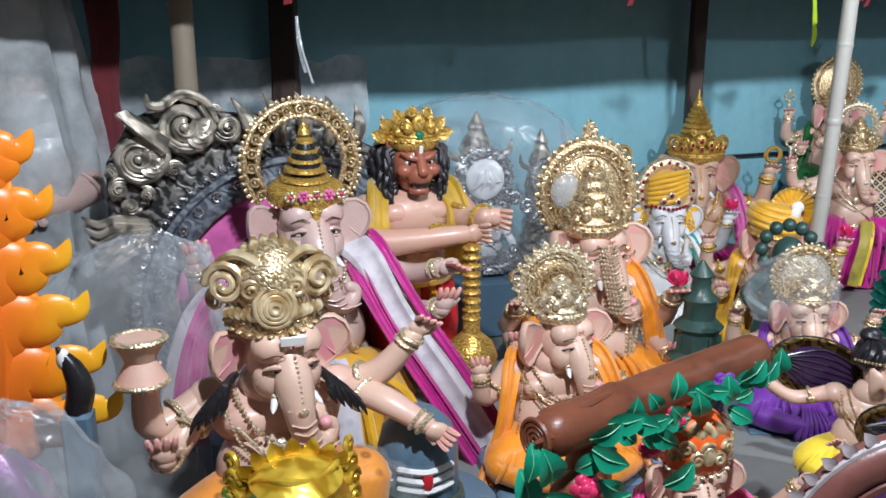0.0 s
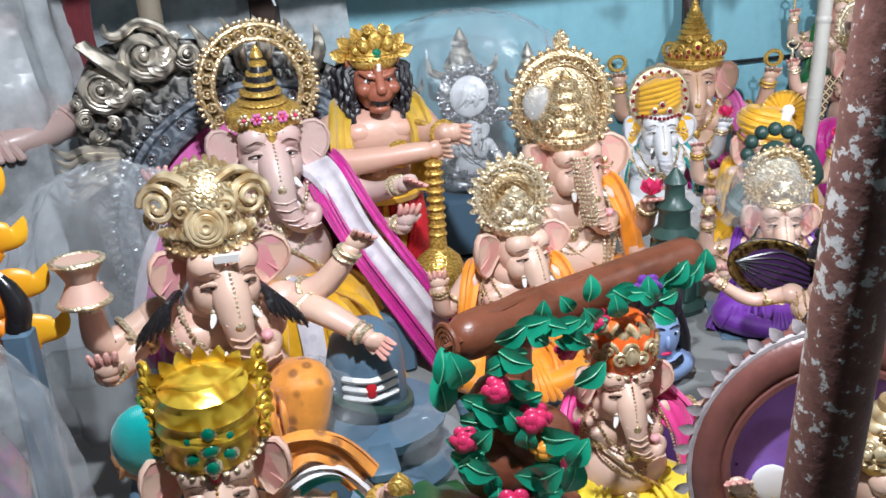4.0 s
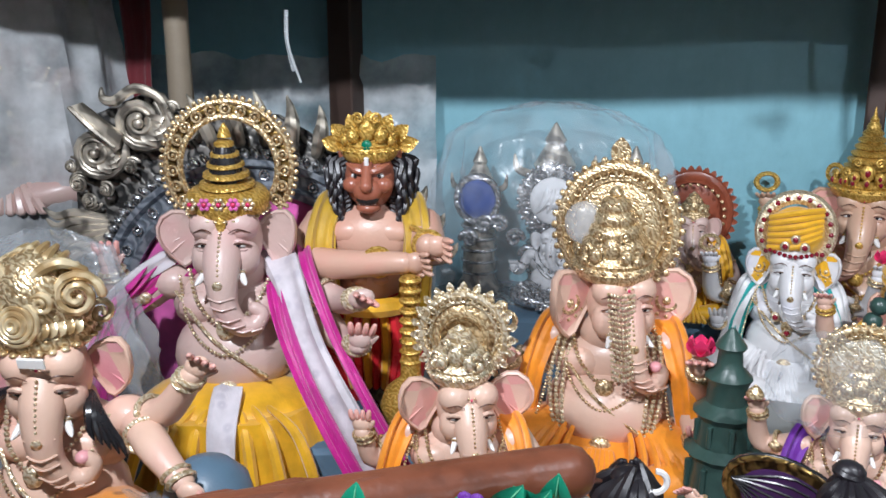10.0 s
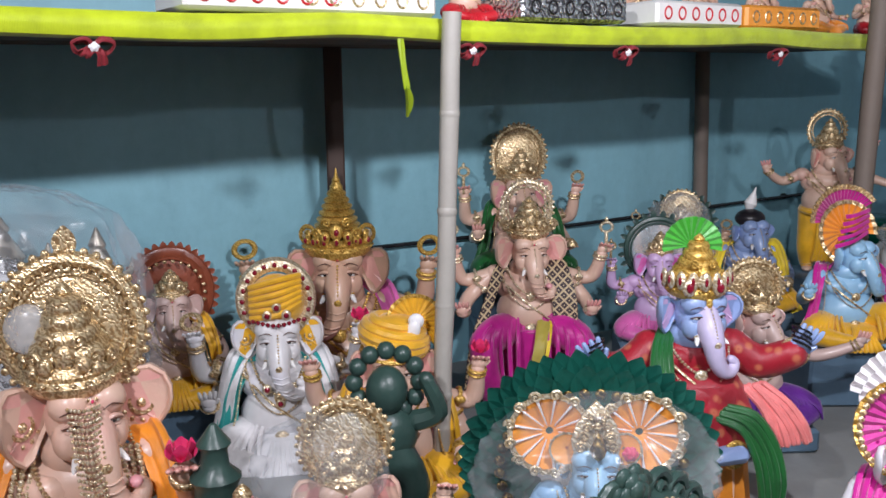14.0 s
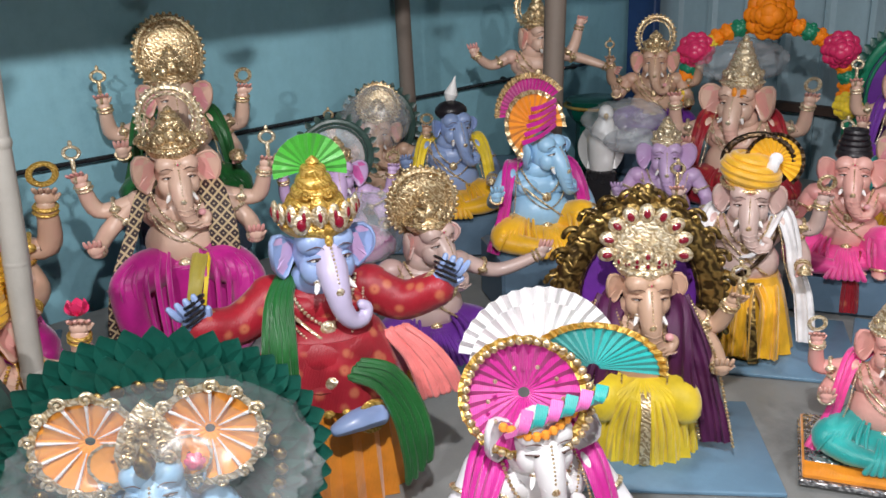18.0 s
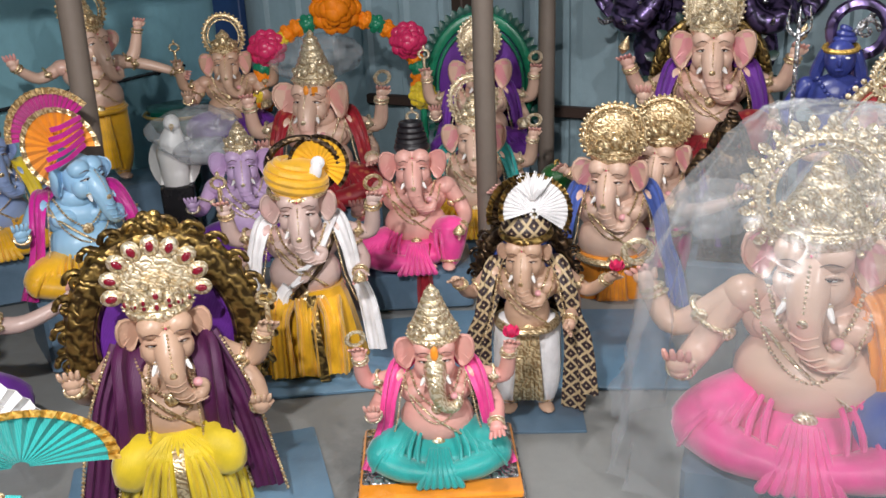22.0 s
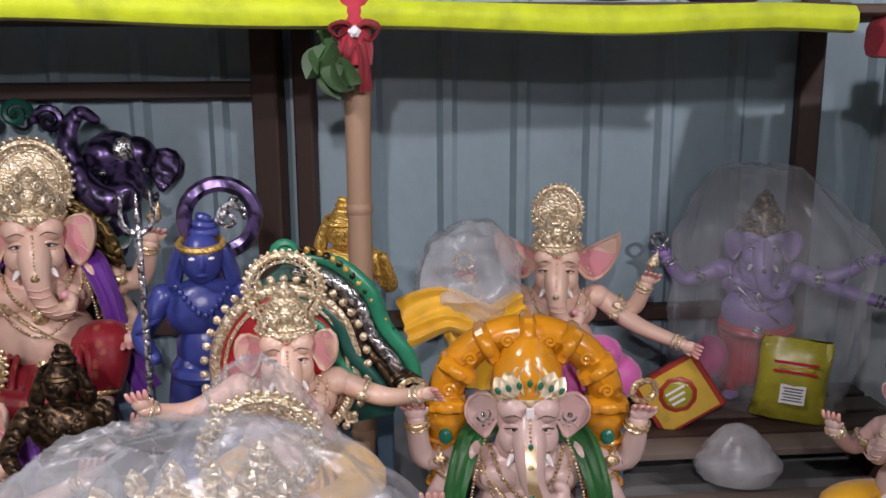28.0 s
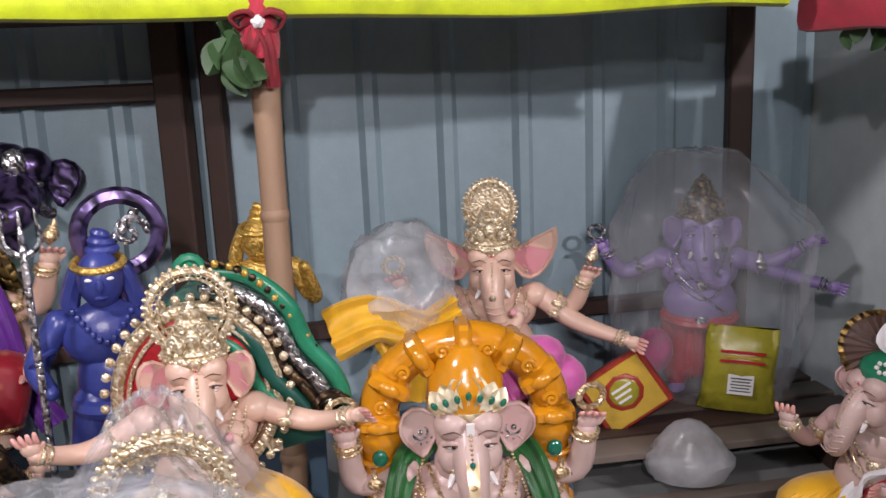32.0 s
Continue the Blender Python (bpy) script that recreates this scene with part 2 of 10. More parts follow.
CRIMSON = fabric("crimson_brocade", (0.33, 0.010, 0.022), 0.42, 0.12, 420.0, (0.52, 0.17, 0.08))
TEAL = fabric("teal_cloth", (0.0, 0.36, 0.34), 0.4)
GREENFAN = fabric("bright_green_sequin_cloth", (0.03, 0.36, 0.02), 0.3)
GREENC = fabric("green_sequin_cloth", (0.006, 0.11, 0.022), 0.35, 0.15)
BLUEC = fabric("blue_cloth", (0.03, 0.08, 0.35), 0.5)
WHITEC = fabric("white_cloth", (0.80, 0.79, 0.80), 0.5)
LACE = fabric("lace_border", (0.62, 0.58, 0.62), 0.55, 0.3, 420.0, (0.45, 0.42, 0.48))


def lattice(name, ground, thread, size):
    """Dark cloth with a woven diamond lattice of gold thread."""
    mat, nt, b = nodes_of(name)
    co = coords(nt)
    sep = nt.nodes.new("ShaderNodeSeparateXYZ")
    nt.links.new(co, sep.inputs[0])
    lines = []
    for sign in (1, -1):
        m = nt.nodes.new("ShaderNodeMath")
        m.operation = "MULTIPLY_ADD"
        nt.links.new(sep.outputs[0], m.inputs[0])
        m.inputs[1].default_value = sign
        nt.links.new(sep.outputs[2], m.inputs[2])
        pp = nt.nodes.new("ShaderNodeMath")
        pp.operation = "PINGPONG"
        nt.links.new(m.outputs[0], pp.inputs[0])
        pp.inputs[1].default_value = size
        lines.append(pp.outputs[0])
    low = nt.nodes.new("ShaderNodeMath")
    low.operation = "MINIMUM"
    nt.links.new(lines[0], low.inputs[0])
    nt.links.new(lines[1], low.inputs[1])
    div = nt.nodes.new("ShaderNodeMath")
    div.operation = "DIVIDE"
    nt.links.new(low.outputs[0], div.inputs[0])
    div.inputs[1].default_value = size
    r = ramp(nt, div.outputs[0], [(0.0, thread), (0.20, thread), (0.28, ground), (0.80, ground), (0.86, thread)])
    nt.links.new(r.outputs[0], b.inputs["Base Color"])
    b.inputs["Roughness"].default_value = 0.5
    bump(nt, b, noise_node(nt, 60.0, 4, 0.6, co).outputs[0], 0.3, 0.003)
    return mat


CHECK = lattice("dark_lattice_shawl", (0.03, 0.016, 0.02), (0.50, 0.38, 0.22), 0.017)
LEOPARD = fabric("spotted_orange_cloth", (0.80, 0.30, 0.04), 0.5, 0.3, 420.0, (0.10, 0.03, 0.01))
ORFOIL = paint("orange_foil", (0.90, 0.34, 0.05), 0.25, 0.16)
GREENS = paint("green_stone", (0.030, 0.065, 0.055), 0.35, 0.3, 0.5, 40.0)
BLUES = paint("indigo_statue_paint", (0.035, 0.05, 0.22), 0.3, 0.4, 0.6, 30.0)
LEAF = paint("leaf_green", (0.005, 0.20, 0.105), 0.3, 0.3)
VINELEAF = paint("vine_leaf_green", (0.012, 0.26, 0.15), 0.3, 0.4, 0.5, 30.0)
DULLLEAF = paint("dusty_olive_leaf", (0.035, 0.085, 0.03), 0.5, 0.4)
PEACOCK = paint("peacock_green", (0.004, 0.075, 0.055), 0.35, 0.35, 0.6, 30.0)
ROSE = paint("rose_pink", (0.62, 0.03, 0.12), 0.3, 0.2)
BARK = paint("bark_brown", (0.16, 0.05, 0.025), 0.35, 0.35, 0.7, 25.0)
AMBER = paint("amber_varnish", (0.62, 0.25, 0.01), 0.18, 0.22, 0.6, 22.0, 0.6)
FILM = clear_film("clear_film", 0.21)
FILM_THICK = clear_film("milky_film", 0.32)
FILM_MILK = clear_film("dense_milky_film", 0.55)
FILM_THIN = clear_film("thin_clear_film", 0.12)
FILM_SHEET = clear_film("draped_clear_film", 0.155)

# ---------------------------------------------------------------- mesh builder


class Solid:
    """Gathers shaped pieces of one thing into one mesh with several materials."""

    def __init__(self):
        self.v, self.f, self.mi, self.mats, self.m = [], [], [], [], Matrix()

    def slot(self, mat):
        if mat not in self.mats:
            self.mats.append(mat)
        return self.mats.index(mat)

    def add(self, verts, faces, mat):
        base, s = len(self.v), self.slot(mat)
        self.v += [tuple(self.m @ Vector(p)) for p in verts]
        self.f += [tuple(base + i for i in f) for f in faces]
        self.mi += [s] * len(faces)

    def grid(self, rows, mat, wrap=True):
        n = len(rows[0])
        verts = [p for r in rows for p in r]
        faces = []
        for a in range(len(rows) - 1):
            for b in range(n if wrap else n - 1):
                c = (b + 1) % n
                faces.append((a * n + b, a * n + c, (a + 1) * n + c, (a + 1) * n + b))
        if wrap:
            faces.append(tuple(range(n - 1, -1, -1)))
            faces.append(tuple((len(rows) - 1) * n + i for i in range(n)))
        self.add(verts, faces, mat)

    def ell(self, c, r, mat, rot=(0, 0, 0), nu=14, nv=9):
        if isinstance(r, (int, float)):
            r = (r, r, r)
        t = pose(*c, *rot)
        rows = []
        for j in range(nv + 1):
            a = math.pi * (0.02 + 0.96 * j / nv)
            rows.append([t @ Vector((r[0] * math.sin(a) * math.cos(2 * math.pi * i / nu), r[1] * math.sin(a) * math.sin(2 * math.pi * i / nu), -r[2] * math.cos(a))) for i in range(nu)])
        self.grid(rows, mat)

    def spline(self, pts, sub):
        pts = [Vector(p) for p in pts]
        out = []
        for i in range(len(pts) - 1):
            p0, p1, p2, p3 = pts[max(i - 1, 0)], pts[i], pts[i + 1], pts[min(i + 2, len(pts) - 1)]
            for s in range(sub):
                t = s / sub
                out.append(0.5 * ((2 * p1) + (p2 - p0) * t + (2 * p0 - 5 * p1 + 4 * p2 - p3) * t * t + (3 * p1 - p0 - 3 * p2 + p3) * t ** 3))
        return out + [pts[-1]]

    def tube(self, pts, rads, mat, n=10, sub=4, flat=1.0, caps=True):
        """A rounded limb along points; flat squashes it along its side."""
        if isinstance(rads, (int, float)):
            rads = [rads] * len(pts)
        path = self.spline(pts, sub) if len(pts) > 2 else [Vector(pts[0]).lerp(Vector(pts[1]), i / sub) for i in range(sub + 1)]
        rr = [np.interp(i / (len(path) - 1) * (len(rads) - 1), range(len(rads)), rads) for i in range(len(path))]
        up, rows = None, []
        for i, p in enumerate(path):
            d = (path[min(i + 1, len(path) - 1)] - path[max(i - 1, 0)]).normalized()
            if up is None:
                up = Vector((0, 0, 1)) if abs(d.z) < 0.9 else Vector((0, 1, 0))
            side = d.cross(up).normalized()
            up = side.cross(d).normalized()
            ring = lambda q, r: [q + side * (r * flat * math.cos(2 * math.pi * k / n)) + up * (r * math.sin(2 * math.pi * k / n)) for k in range(n)]
            if caps and i == 0:
                rows += [ring(p - d * rr[i] * 0.75, rr[i] * 0.4), ring(p - d * rr[i] * 0.45, rr[i] * 0.8)]
            rows.append(ring(p, rr[i]))
            if caps and i == len(path) - 1:
                rows += [ring(p + d * rr[i] * 0.45, rr[i] * 0.8), ring(p + d * rr[i] * 0.75, rr[i] * 0.4)]
        self.grid(rows, mat)
        return path

    def ring(self, c, R, r, mat, rot=(0, 0, 0), n=28, m=7, sz=1.0, a0=0.0, a1=360.0):
        """A torus or part of one, in the local xz plane."""
        t = pose(*c, *rot)
        full = abs(a1 - a0) >= 359.9
        rows = []
        for i in range(n + 1):
            a = radians(a0 + (a1 - a0) * i / n)
            rows.append([t @ Vector(((R + r * math.cos(2 * math.pi * k / m)) * math.cos(a), r * math.sin(2 * math.pi * k / m), (R + r * math.cos(2 * math.pi * k / m)) * math.sin(a) * sz)) for k in range(m)])
        self.grid(rows, mat)

    def dots(self, c, R, r, mat, count, rot=(0, 0, 0), sz=1.0, a0=0.0, a1=360.0, flat=0.6):
        """Beads or gems set round an arc, in the local xz plane."""
        t = pose(*c, *rot)
        for i in range(count):
            a = radians(a0 + (a1 - a0) * i / (count if abs(a1 - a0) > 359 else max(1, count - 1)))
            p = t @ Vector((R * math.cos(a), 0, R * math.sin(a) * sz))
            self.ell(p, (r, r * flat, r), mat, rot, 7, 4)

    def string(self, pts, r, mat, gap=2.2, sub=6):
        """A string of beads along a curve."""
        path = self.spline(pts, sub)
        run, need = 0.0, 0.0
        for a, b in zip(path, path[1:]):
            step = (b - a).length
            while need <= run + step:
                self.ell(a.lerp(b, (need - run) / max(step, 1e-6)), r, mat, (0, 0, 0), 6, 4)
                need += r * gap
            run += step

    def lathe(self, prof, c, mat, n=18, rot=(0, 0, 0), sx=1.0, sy=1.0):
        t = pose(*c, *rot)
        rows = [[t @ Vector((max(r, 0.001) * math.cos(2 * math.pi * i / n) * sx, max(r, 0.001) * math.sin(2 * math.pi * i / n) * sy, z)) for i in range(n)] for r, z in prof]
        self.grid(rows, mat)

    def slab(self, outline, c, depth, mat, rot=(0, 0, 0), bevel=0.12):
        """A plate with rounded edge from an outline in the local xz plane, y its depth."""
        t = pose(*c, *rot)
        mid = Vector((sum(p[0] for p in outline) / len(outline), 0, sum(p[1] for p in outline) / len(outline)))
        def layer(s, y):
            return [t @ (mid + (Vector((x, 0, z)) - mid) * s + Vector((0, y, 0))) for x, z in outline]
        self.grid([layer(1 - bevel, -depth / 2), layer(1, -depth / 4), layer(1, depth / 4), layer(1 - bevel, depth / 2)], mat)

    def box(self, c, size, mat, rot=(0, 0, 0), b=0.006):
        """A box with chamfered edges."""
        t, (x, y, z) = pose(*c, *rot), (size[0] / 2, size[1] / 2, size[2] / 2)
        b = min(b, x * 0.5, y * 0.5, z * 0.5)
        def layer(h, i):
            u, w = x - i, y - i
            return [t @ Vector(p) for p in ((u, w - b, h), (u - b, w, h), (-u + b, w, h), (-u, w - b, h), (-u, -w + b, h), (-u + b, -w, h), (u - b, -w, h), (u, -w + b, h))]
        self.grid([layer(-z, b), layer(-z + b, 0), layer(z - b, 0), layer(z, b)], mat)

    def fan(self, c, R, mat, rim=None, rot=(0, 0, 0), pleats=22, a0=0.0, a1=360.0, dish=0.25, r0=0.1, sz=1.0):
        """A pleated round of stiff cloth, dished towards the viewer, with a rim band."""
        t, n = pose(*c, *rot), pleats * 2
        def row(r, y, wob):
            out = []
            for i in range(n + 1):
                a = radians(a0 + (a1 - a0) * i / n)
                out.append(t @ Vector((r * math.cos(a), y + (wob if i % 2 else -wob), r * math.sin(a) * sz)))
            return out
        rad = [(r0 * R, 0, 0.004 * R), (0.4 * R, -0.25 * dish * R, 0.02 * R), (0.8 * R, -0.7 * dish * R, 0.035 * R), (R, -dish * R, 0.045 * R)]
        front = [row(*q) for q in rad]
        back = [row(r, y + 0.03 * R, w) for r, y, w in reversed(rad)]
        self.grid(front + back, mat, wrap=False)
        if rim is not None:
            self.grid([row(R * 0.96, -dish * R - 0.02 * R, 0.03 * R), row(R * 1.1, -dish * R - 0.03 * R, 0.05 * R), row(R * 1.1, -dish * R + 0.02 * R, 0.05 * R), row(R * 0.96, -dish * R + 0.03 * R, 0.03 * R)], rim, wrap=False)

    def ribbon(self, pts, width, mat, across=(1, 0, 0), thick=0.012, sub=6, folds=0):
        """A band of cloth along points; across is the way of its width."""
        path, w = self.spline(pts, sub + 2), Vector(across).normalized()
        rows = []
        k = folds * 6 + 1 if folds else 3
        for i, p in enumerate(path):
            d = (path[min(i + 1, len(path) - 1)] - path[max(i - 1, 0)]).normalized()
            nrm = d.cross(w).normalized()
            side = nrm.cross(d).normalized()
            u = i / (len(path) - 1)
            wide = width * (1 + 0.07 * math.sin(9 * u + 3 * width) - 0.12 * math.sin(math.pi * u) * (folds > 1))

            def lift(j):
                if not folds:
                    return 0.0
                a = j / (k - 1)
                return thick * (0.55 - 0.55 * math.cos(2 * math.pi * folds * a + 0.9 * math.sin(5 * u + 4 * a))) * (0.7 + 0.5 * math.sin(7 * a + 2 * u))
            top = [p + side * (wide * (j / (k - 1) - 0.5)) + nrm * (thick * 0.4 + lift(j)) for j in range(k)]
            low = [p + side * (wide * (j / (k - 1) - 0.5)) + nrm * (thick * -0.4 + lift(j)) for j in reversed(range(k))]
            rows.append(top + low)
        self.grid(rows, mat)

    def petal(self, c, size, mat, rot=(0, 0, 0), depth=0.2):
        """A leaf or petal: pointed, keeled along its middle."""
        t = pose(*c, *rot)
        rows = []
        for i in range(7):
            s = i / 6
            w = size * 0.36 * math.sin(math.pi * min(1.0, s * 0.93 + 0.05)) ** 0.8
            z = size * s
            y = -depth * size * math.sin(math.pi * s)
            rows.append([t @ Vector(q) for q in ((-w, y, z), (0, y + 0.35 * w, z), (w, y, z), (0, y + 0.35 * w + 0.05 * size, z))])
        self.grid(rows, mat)

    def rose(self, c, r, mat, rot=(0, 0, 0)):
        t = pose(*c, *rot)
        for n, (k, rad, up) in enumerate(((6, 1.0, 0.0), (5, 0.65, 0.25), (3, 0.32, 0.45))):
            for i in range(k):
                a = 2 * math.pi * (i + 0.5 * n) / k
                p = t @ Vector((rad * r * 0.6 * math.cos(a), -up * r, rad * r * 0.6 * math.sin(a)))
                self.ell(p, (r * 0.42, r * 0.22, r * 0.42), mat, rot, 8, 5)

    def done(self, name, at, label="", category="", rz=0.0, group="", kind="", scale=1.0, parent=None, rx=0.0, ry=0.0):
        me = bpy.data.meshes.new(name)
        me.from_pydata([(x * scale, y * scale, z * scale) for x, y, z in self.v], [], self.f)
        for mat in self.mats:
            me.materials.append(mat)
        me.polygons.foreach_set("material_index", self.mi)
        me.polygons.foreach_set("use_smooth", [True] * len(self.f))
        bm = bmesh.new()
        bm.from_mesh(me)
        bmesh.ops.recalc_face_normals(bm, faces=bm.faces)
        bm.to_mesh(me)
        bm.free()
        me.set_sharp_from_angle(angle=radians(42))
        me.update()
        ob = new(name, me)
        ob.matrix_basis = pose(*at, rx, ry, rz)
        if parent is not None:
            ob.parent = parent
        return tagged(ob, label, category, group, kind)


# ---------------------------------------------------------------- the shell of the shed
DECK = 0.27
A_DIR, A_N = Vector((0.912, 0.410, 0)), Vector((-0.410, 0.912, 0))
B_DIR, B_N = Vector((0.25, -0.968, 0)), Vector((0.968, 0.25, 0))
A_RZ, B_RZ = math.degrees(math.atan2(0.410, 0.912)), math.degrees(math.atan2(-0.968, 0.25))
CORNER_AB, CORNER_BC = Vector((4.62, 5.70, 0)), Vector((5.95, 0.55, 0))
WALL_TOP = 3.0


def wall_paint(name, c, stain, rough=0.5, streak=True):
    mat, nt, b = nodes_of(name)
    co = coords(nt)
    mp = nt.nodes.new("ShaderNodeMapping")
    mp.inputs["Scale"].default_value = (1, 1, 0.25 if streak else 1)
    nt.links.new(co, mp.inputs[0])
    n1, n2, n3 = noise_node(nt, 2.2, 6, 0.65, mp.outputs[0]), noise_node(nt, 18, 5, 0.7, co), noise_node(nt, 150, 3, 0.6, co)
    add = nt.nodes.new("ShaderNodeMath")
    add.operation = "MULTIPLY_ADD"
    nt.links.new(n2.outputs[0], add.inputs[0])
    add.inputs[1].default_value = 0.45
    nt.links.new(n1.outputs[0], add.inputs[2])
    r = ramp(nt, add.outputs[0], [(0.42, stain), (0.62, shade(c, 0.9)), (0.8, c), (1.0, shade(c, 1.15))])
    nt.links.new(r.outputs[0], b.inputs["Base Color"])
    b.inputs["Roughness"].default_value = rough
    bump(nt, b, n3.outputs[0], 0.2, 0.003)
    return mat


WALL_BLUE = wall_paint("blue_wall_sheet", (0.24, 0.49, 0.57), (0.16, 0.34, 0.42))
SHEET = wall_paint("grey_blue_metal_sheet", (0.30, 0.42, 0.47), (0.20, 0.28, 0.32), 0.38)
WALL_GREY = wall_paint("grey_plain_wall", (0.54, 0.61, 0.61), (0.45, 0.52, 0.52), 0.55, False)
CEMENT = wall_paint("grey_cement", (0.235, 0.245, 0.24), (0.13, 0.14, 0.14), 0.5, False)
# near-black for the unseen roof and west wall, to cut bounced light
DARKSHELL = wall_paint("dark_unseen_shell", (0.07, 0.07, 0.07), (0.04, 0.04, 0.04), 0.6)
# floor colour set dark to keep bounced light off the walls
DARKFLOOR = wall_paint("low_bounce_dark_floor", (0.11, 0.11, 0.11), (0.06, 0.06, 0.06), 0.6, False)
TIMBER = wall_paint("dark_timber", (0.055, 0.030, 0.022), (0.025, 0.016, 0.013), 0.6)
GREYWOOD = wall_paint("weathered_pole_wood", (0.17, 0.135, 0.11), (0.08, 0.06, 0.05), 0.65)
PINE = wall_paint("round_timber", (0.34, 0.215, 0.135), (0.20, 0.115, 0.07), 0.6)
BAMBOO = wall_paint("grey_bamboo", (0.42, 0.40, 0.36), (0.27, 0.25, 0.22), 0.45)
SLATE = wall_paint("blue_painted_board", (0.10, 0.17, 0.24), (0.06, 0.10, 0.15), 0.4, False)
LIME = fabric("lime_cloth", (0.50, 0.62, 0.0), 0.6)
REDC = fabric("red_cloth", (0.50, 0.015, 0.04), 0.6)
REDBOW = fabric("faded_red_rag", (0.22, 0.010, 0.018), 0.7, 0.1)
NAVY = paint("navy_sheet", (0.015, 0.05, 0.16), 0.4)


def wall_between(name, p, q, mat, thick=0.06, ribs=0, top=WALL_TOP, outward=None):
    """A wall sheet from p to q; ribs gives pressed trapezoid ribs at that spacing."""
    d = (q - p)
    length, d = d.length, d.normalized()
    s = Solid()
    if not ribs:
        nx, nz = 24, 8
        front = [[(length * i / nx, 0.004 * noise.noise(Vector((i * 0.9, k * 0.7, 3))), top * k / nz) for i in range(nx + 1)] for k in range(nz + 1)]
        s.grid(front, mat, wrap=False)
        s.box((length / 2, thick / 2 + 0.012, top / 2), (length, thick, top), mat)
    else:
        xs, x = [], 0.0
        while x < length:
            xs += [(x, 0.0), (x + ribs * 0.42, 0.0), (x + ribs * 0.50, -0.022), (x + ribs * 0.62, -0.022), (x + ribs * 0.70, 0.0)]
            x += ribs
        xs = [(min(a, length), b) for a, b in xs] + [(length, 0.0)]
        s.grid([[(a, b, 0) for a, b in xs], [(a, b, top) for a, b in xs]], mat, wrap=False)
        s.box((length / 2, thick / 2 + 0.012, top / 2), (length, thick, top), mat)
    return s.done(name, tuple(p), rz=math.degrees(math.atan2(d.y, d.x)), kind="structure")


A_START = CORNER_AB - A_DIR * 6.6
C_END = CORNER_BC - A_DIR * 6.6
tagged(wall_between("wall_north", A_START, CORNER_AB, WALL_BLUE), "pale blue painted sheet wall with stains", "wall")
tagged(wall_between("wall_east", CORNER_AB, CORNER_BC, SHEET, ribs=0.225), "grey-blue ribbed metal sheet wall", "wall")
tagged(wall_between("wall_south", CORNER_BC, C_END, WALL_GREY), "plain grey wall of the shed", "wall")
# unseen wall that closes the room, near-black so it bounces little light
tagged(wall_between("wall_west_unseen", C_END, A_START, DARKSHELL), "plain grey wall of the shed", "wall")

# unseen floor, darkened to lower the bounce
s = Solid()
s.slab([(-4, -4), (9, -4), (9, 9), (-4, 9)], (0, 0, -0.05), 0.1, DARKFLOOR, (-90, 0, 0), 0.0)
s.done("floor", (0, 0, 0), "unseen floor, made dark to cut bounced light", "floor", kind="structure")
# unseen roof, kept near-black to hold bounced light down
s = Solid()
s.slab([(-4, -4), (9, -4), (9, 9), (-4, 9)], (0, 0, WALL_TOP + 0.06), 0.1, DARKSHELL, (-90, 0, 0), 0.0)
s.done("ceiling", (0, 0, 0), "unseen roof, made near-black to cut bounced light", "ceiling", kind="structure")

# raised cement deck along the walls
edge = [(-2.2, -0.25), (0.0, 0.74), (1.9, 1.62), (2.85, 2.02), (3.35, 1.55), (3.62, 0.5), (3.5, -0.5), (5.6, 0.36), (5.9, 0.6), (4.6, 5.6), (-2.2, 2.6)]
s = Solid()
s.add([(x, y, 0) for x, y in edge] + [(x, y, DECK) for x, y in edge], [tuple(range(len(edge), 2 * len(edge)))] + [(i, (i + 1) % len(edge), (i + 1) % len(edge) + len(edge), i + len(edge)) for i in range(len(edge))], CEMENT)
s.done("plinth", (0, 0, 0), "raised grey cement platform with damp stains", "platform", kind="structure")


def along_a(x, back):
    """A point on the shelf line of the blue wall: world x, metres back towards the wall."""
    return Vector((x, 3.24 + 0.45 * (x - 1.42), 0)) + A_N * back


def along_b(t, back):
    return Vector((4.82, 2.0, 0)) + B_DIR * t + B_N * back


def post(name, x, y, z0, z1, r, mat, lean=(0, 0), label="", knots=0, n=10, square=False):
    s = Solid()
    if square:
        s.box((0, 0, (z1 - z0) / 2), (2 * r, 2 * r, z1 - z0), mat)
    else:
        k = 12
        rows = []
        for i in range(k + 1):
            h = (z1 - z0) * i / k
            rr = r * (1 + 0.06 * noise.noise(Vector((x * 9, y * 7, i * 0.8))))
            if knots and i % 4 == 2:
                rr *= 1.07
            off = 0.004 * noise.noise(Vector((i * 0.5, x * 3, 1)))
            rows.append([(rr * math.cos(2 * math.pi * j / n) + off, rr * math.sin(2 * math.pi * j / n), h) for j in range(n)])
        s.grid(rows, mat)
        if knots:
            for i in range(1, 6):
                s.lathe([(r * 1.0, -0.012), (r * 1.1, -0.004), (r * 1.1, 0.004), (r * 1.0, 0.012)], (0, 0, (z1 - z0) * i / 6), mat, n)
    return s.done(name, (x, y, z0), label, "post", rx=lean[0], ry=lean[1])


# chipped red-brown steel pole in the aisle
mat, nt, b = nodes_of("chipped_red_oxide_pipe")
co = coords(nt)
n1, n2, n3 = noise_node(nt, 80, 6, 0.65, co), noise_node(nt, 7, 3, 0.5, co), noise_node(nt, 90, 3, 0.6, co)
ad = nt.nodes.new("ShaderNodeMath")
ad.operation = "MULTIPLY_ADD"
nt.links.new(n2.outputs[0], ad.inputs[0])
ad.inputs[1].default_value = 0.45
nt.links.new(n1.outputs[0], ad.inputs[2])
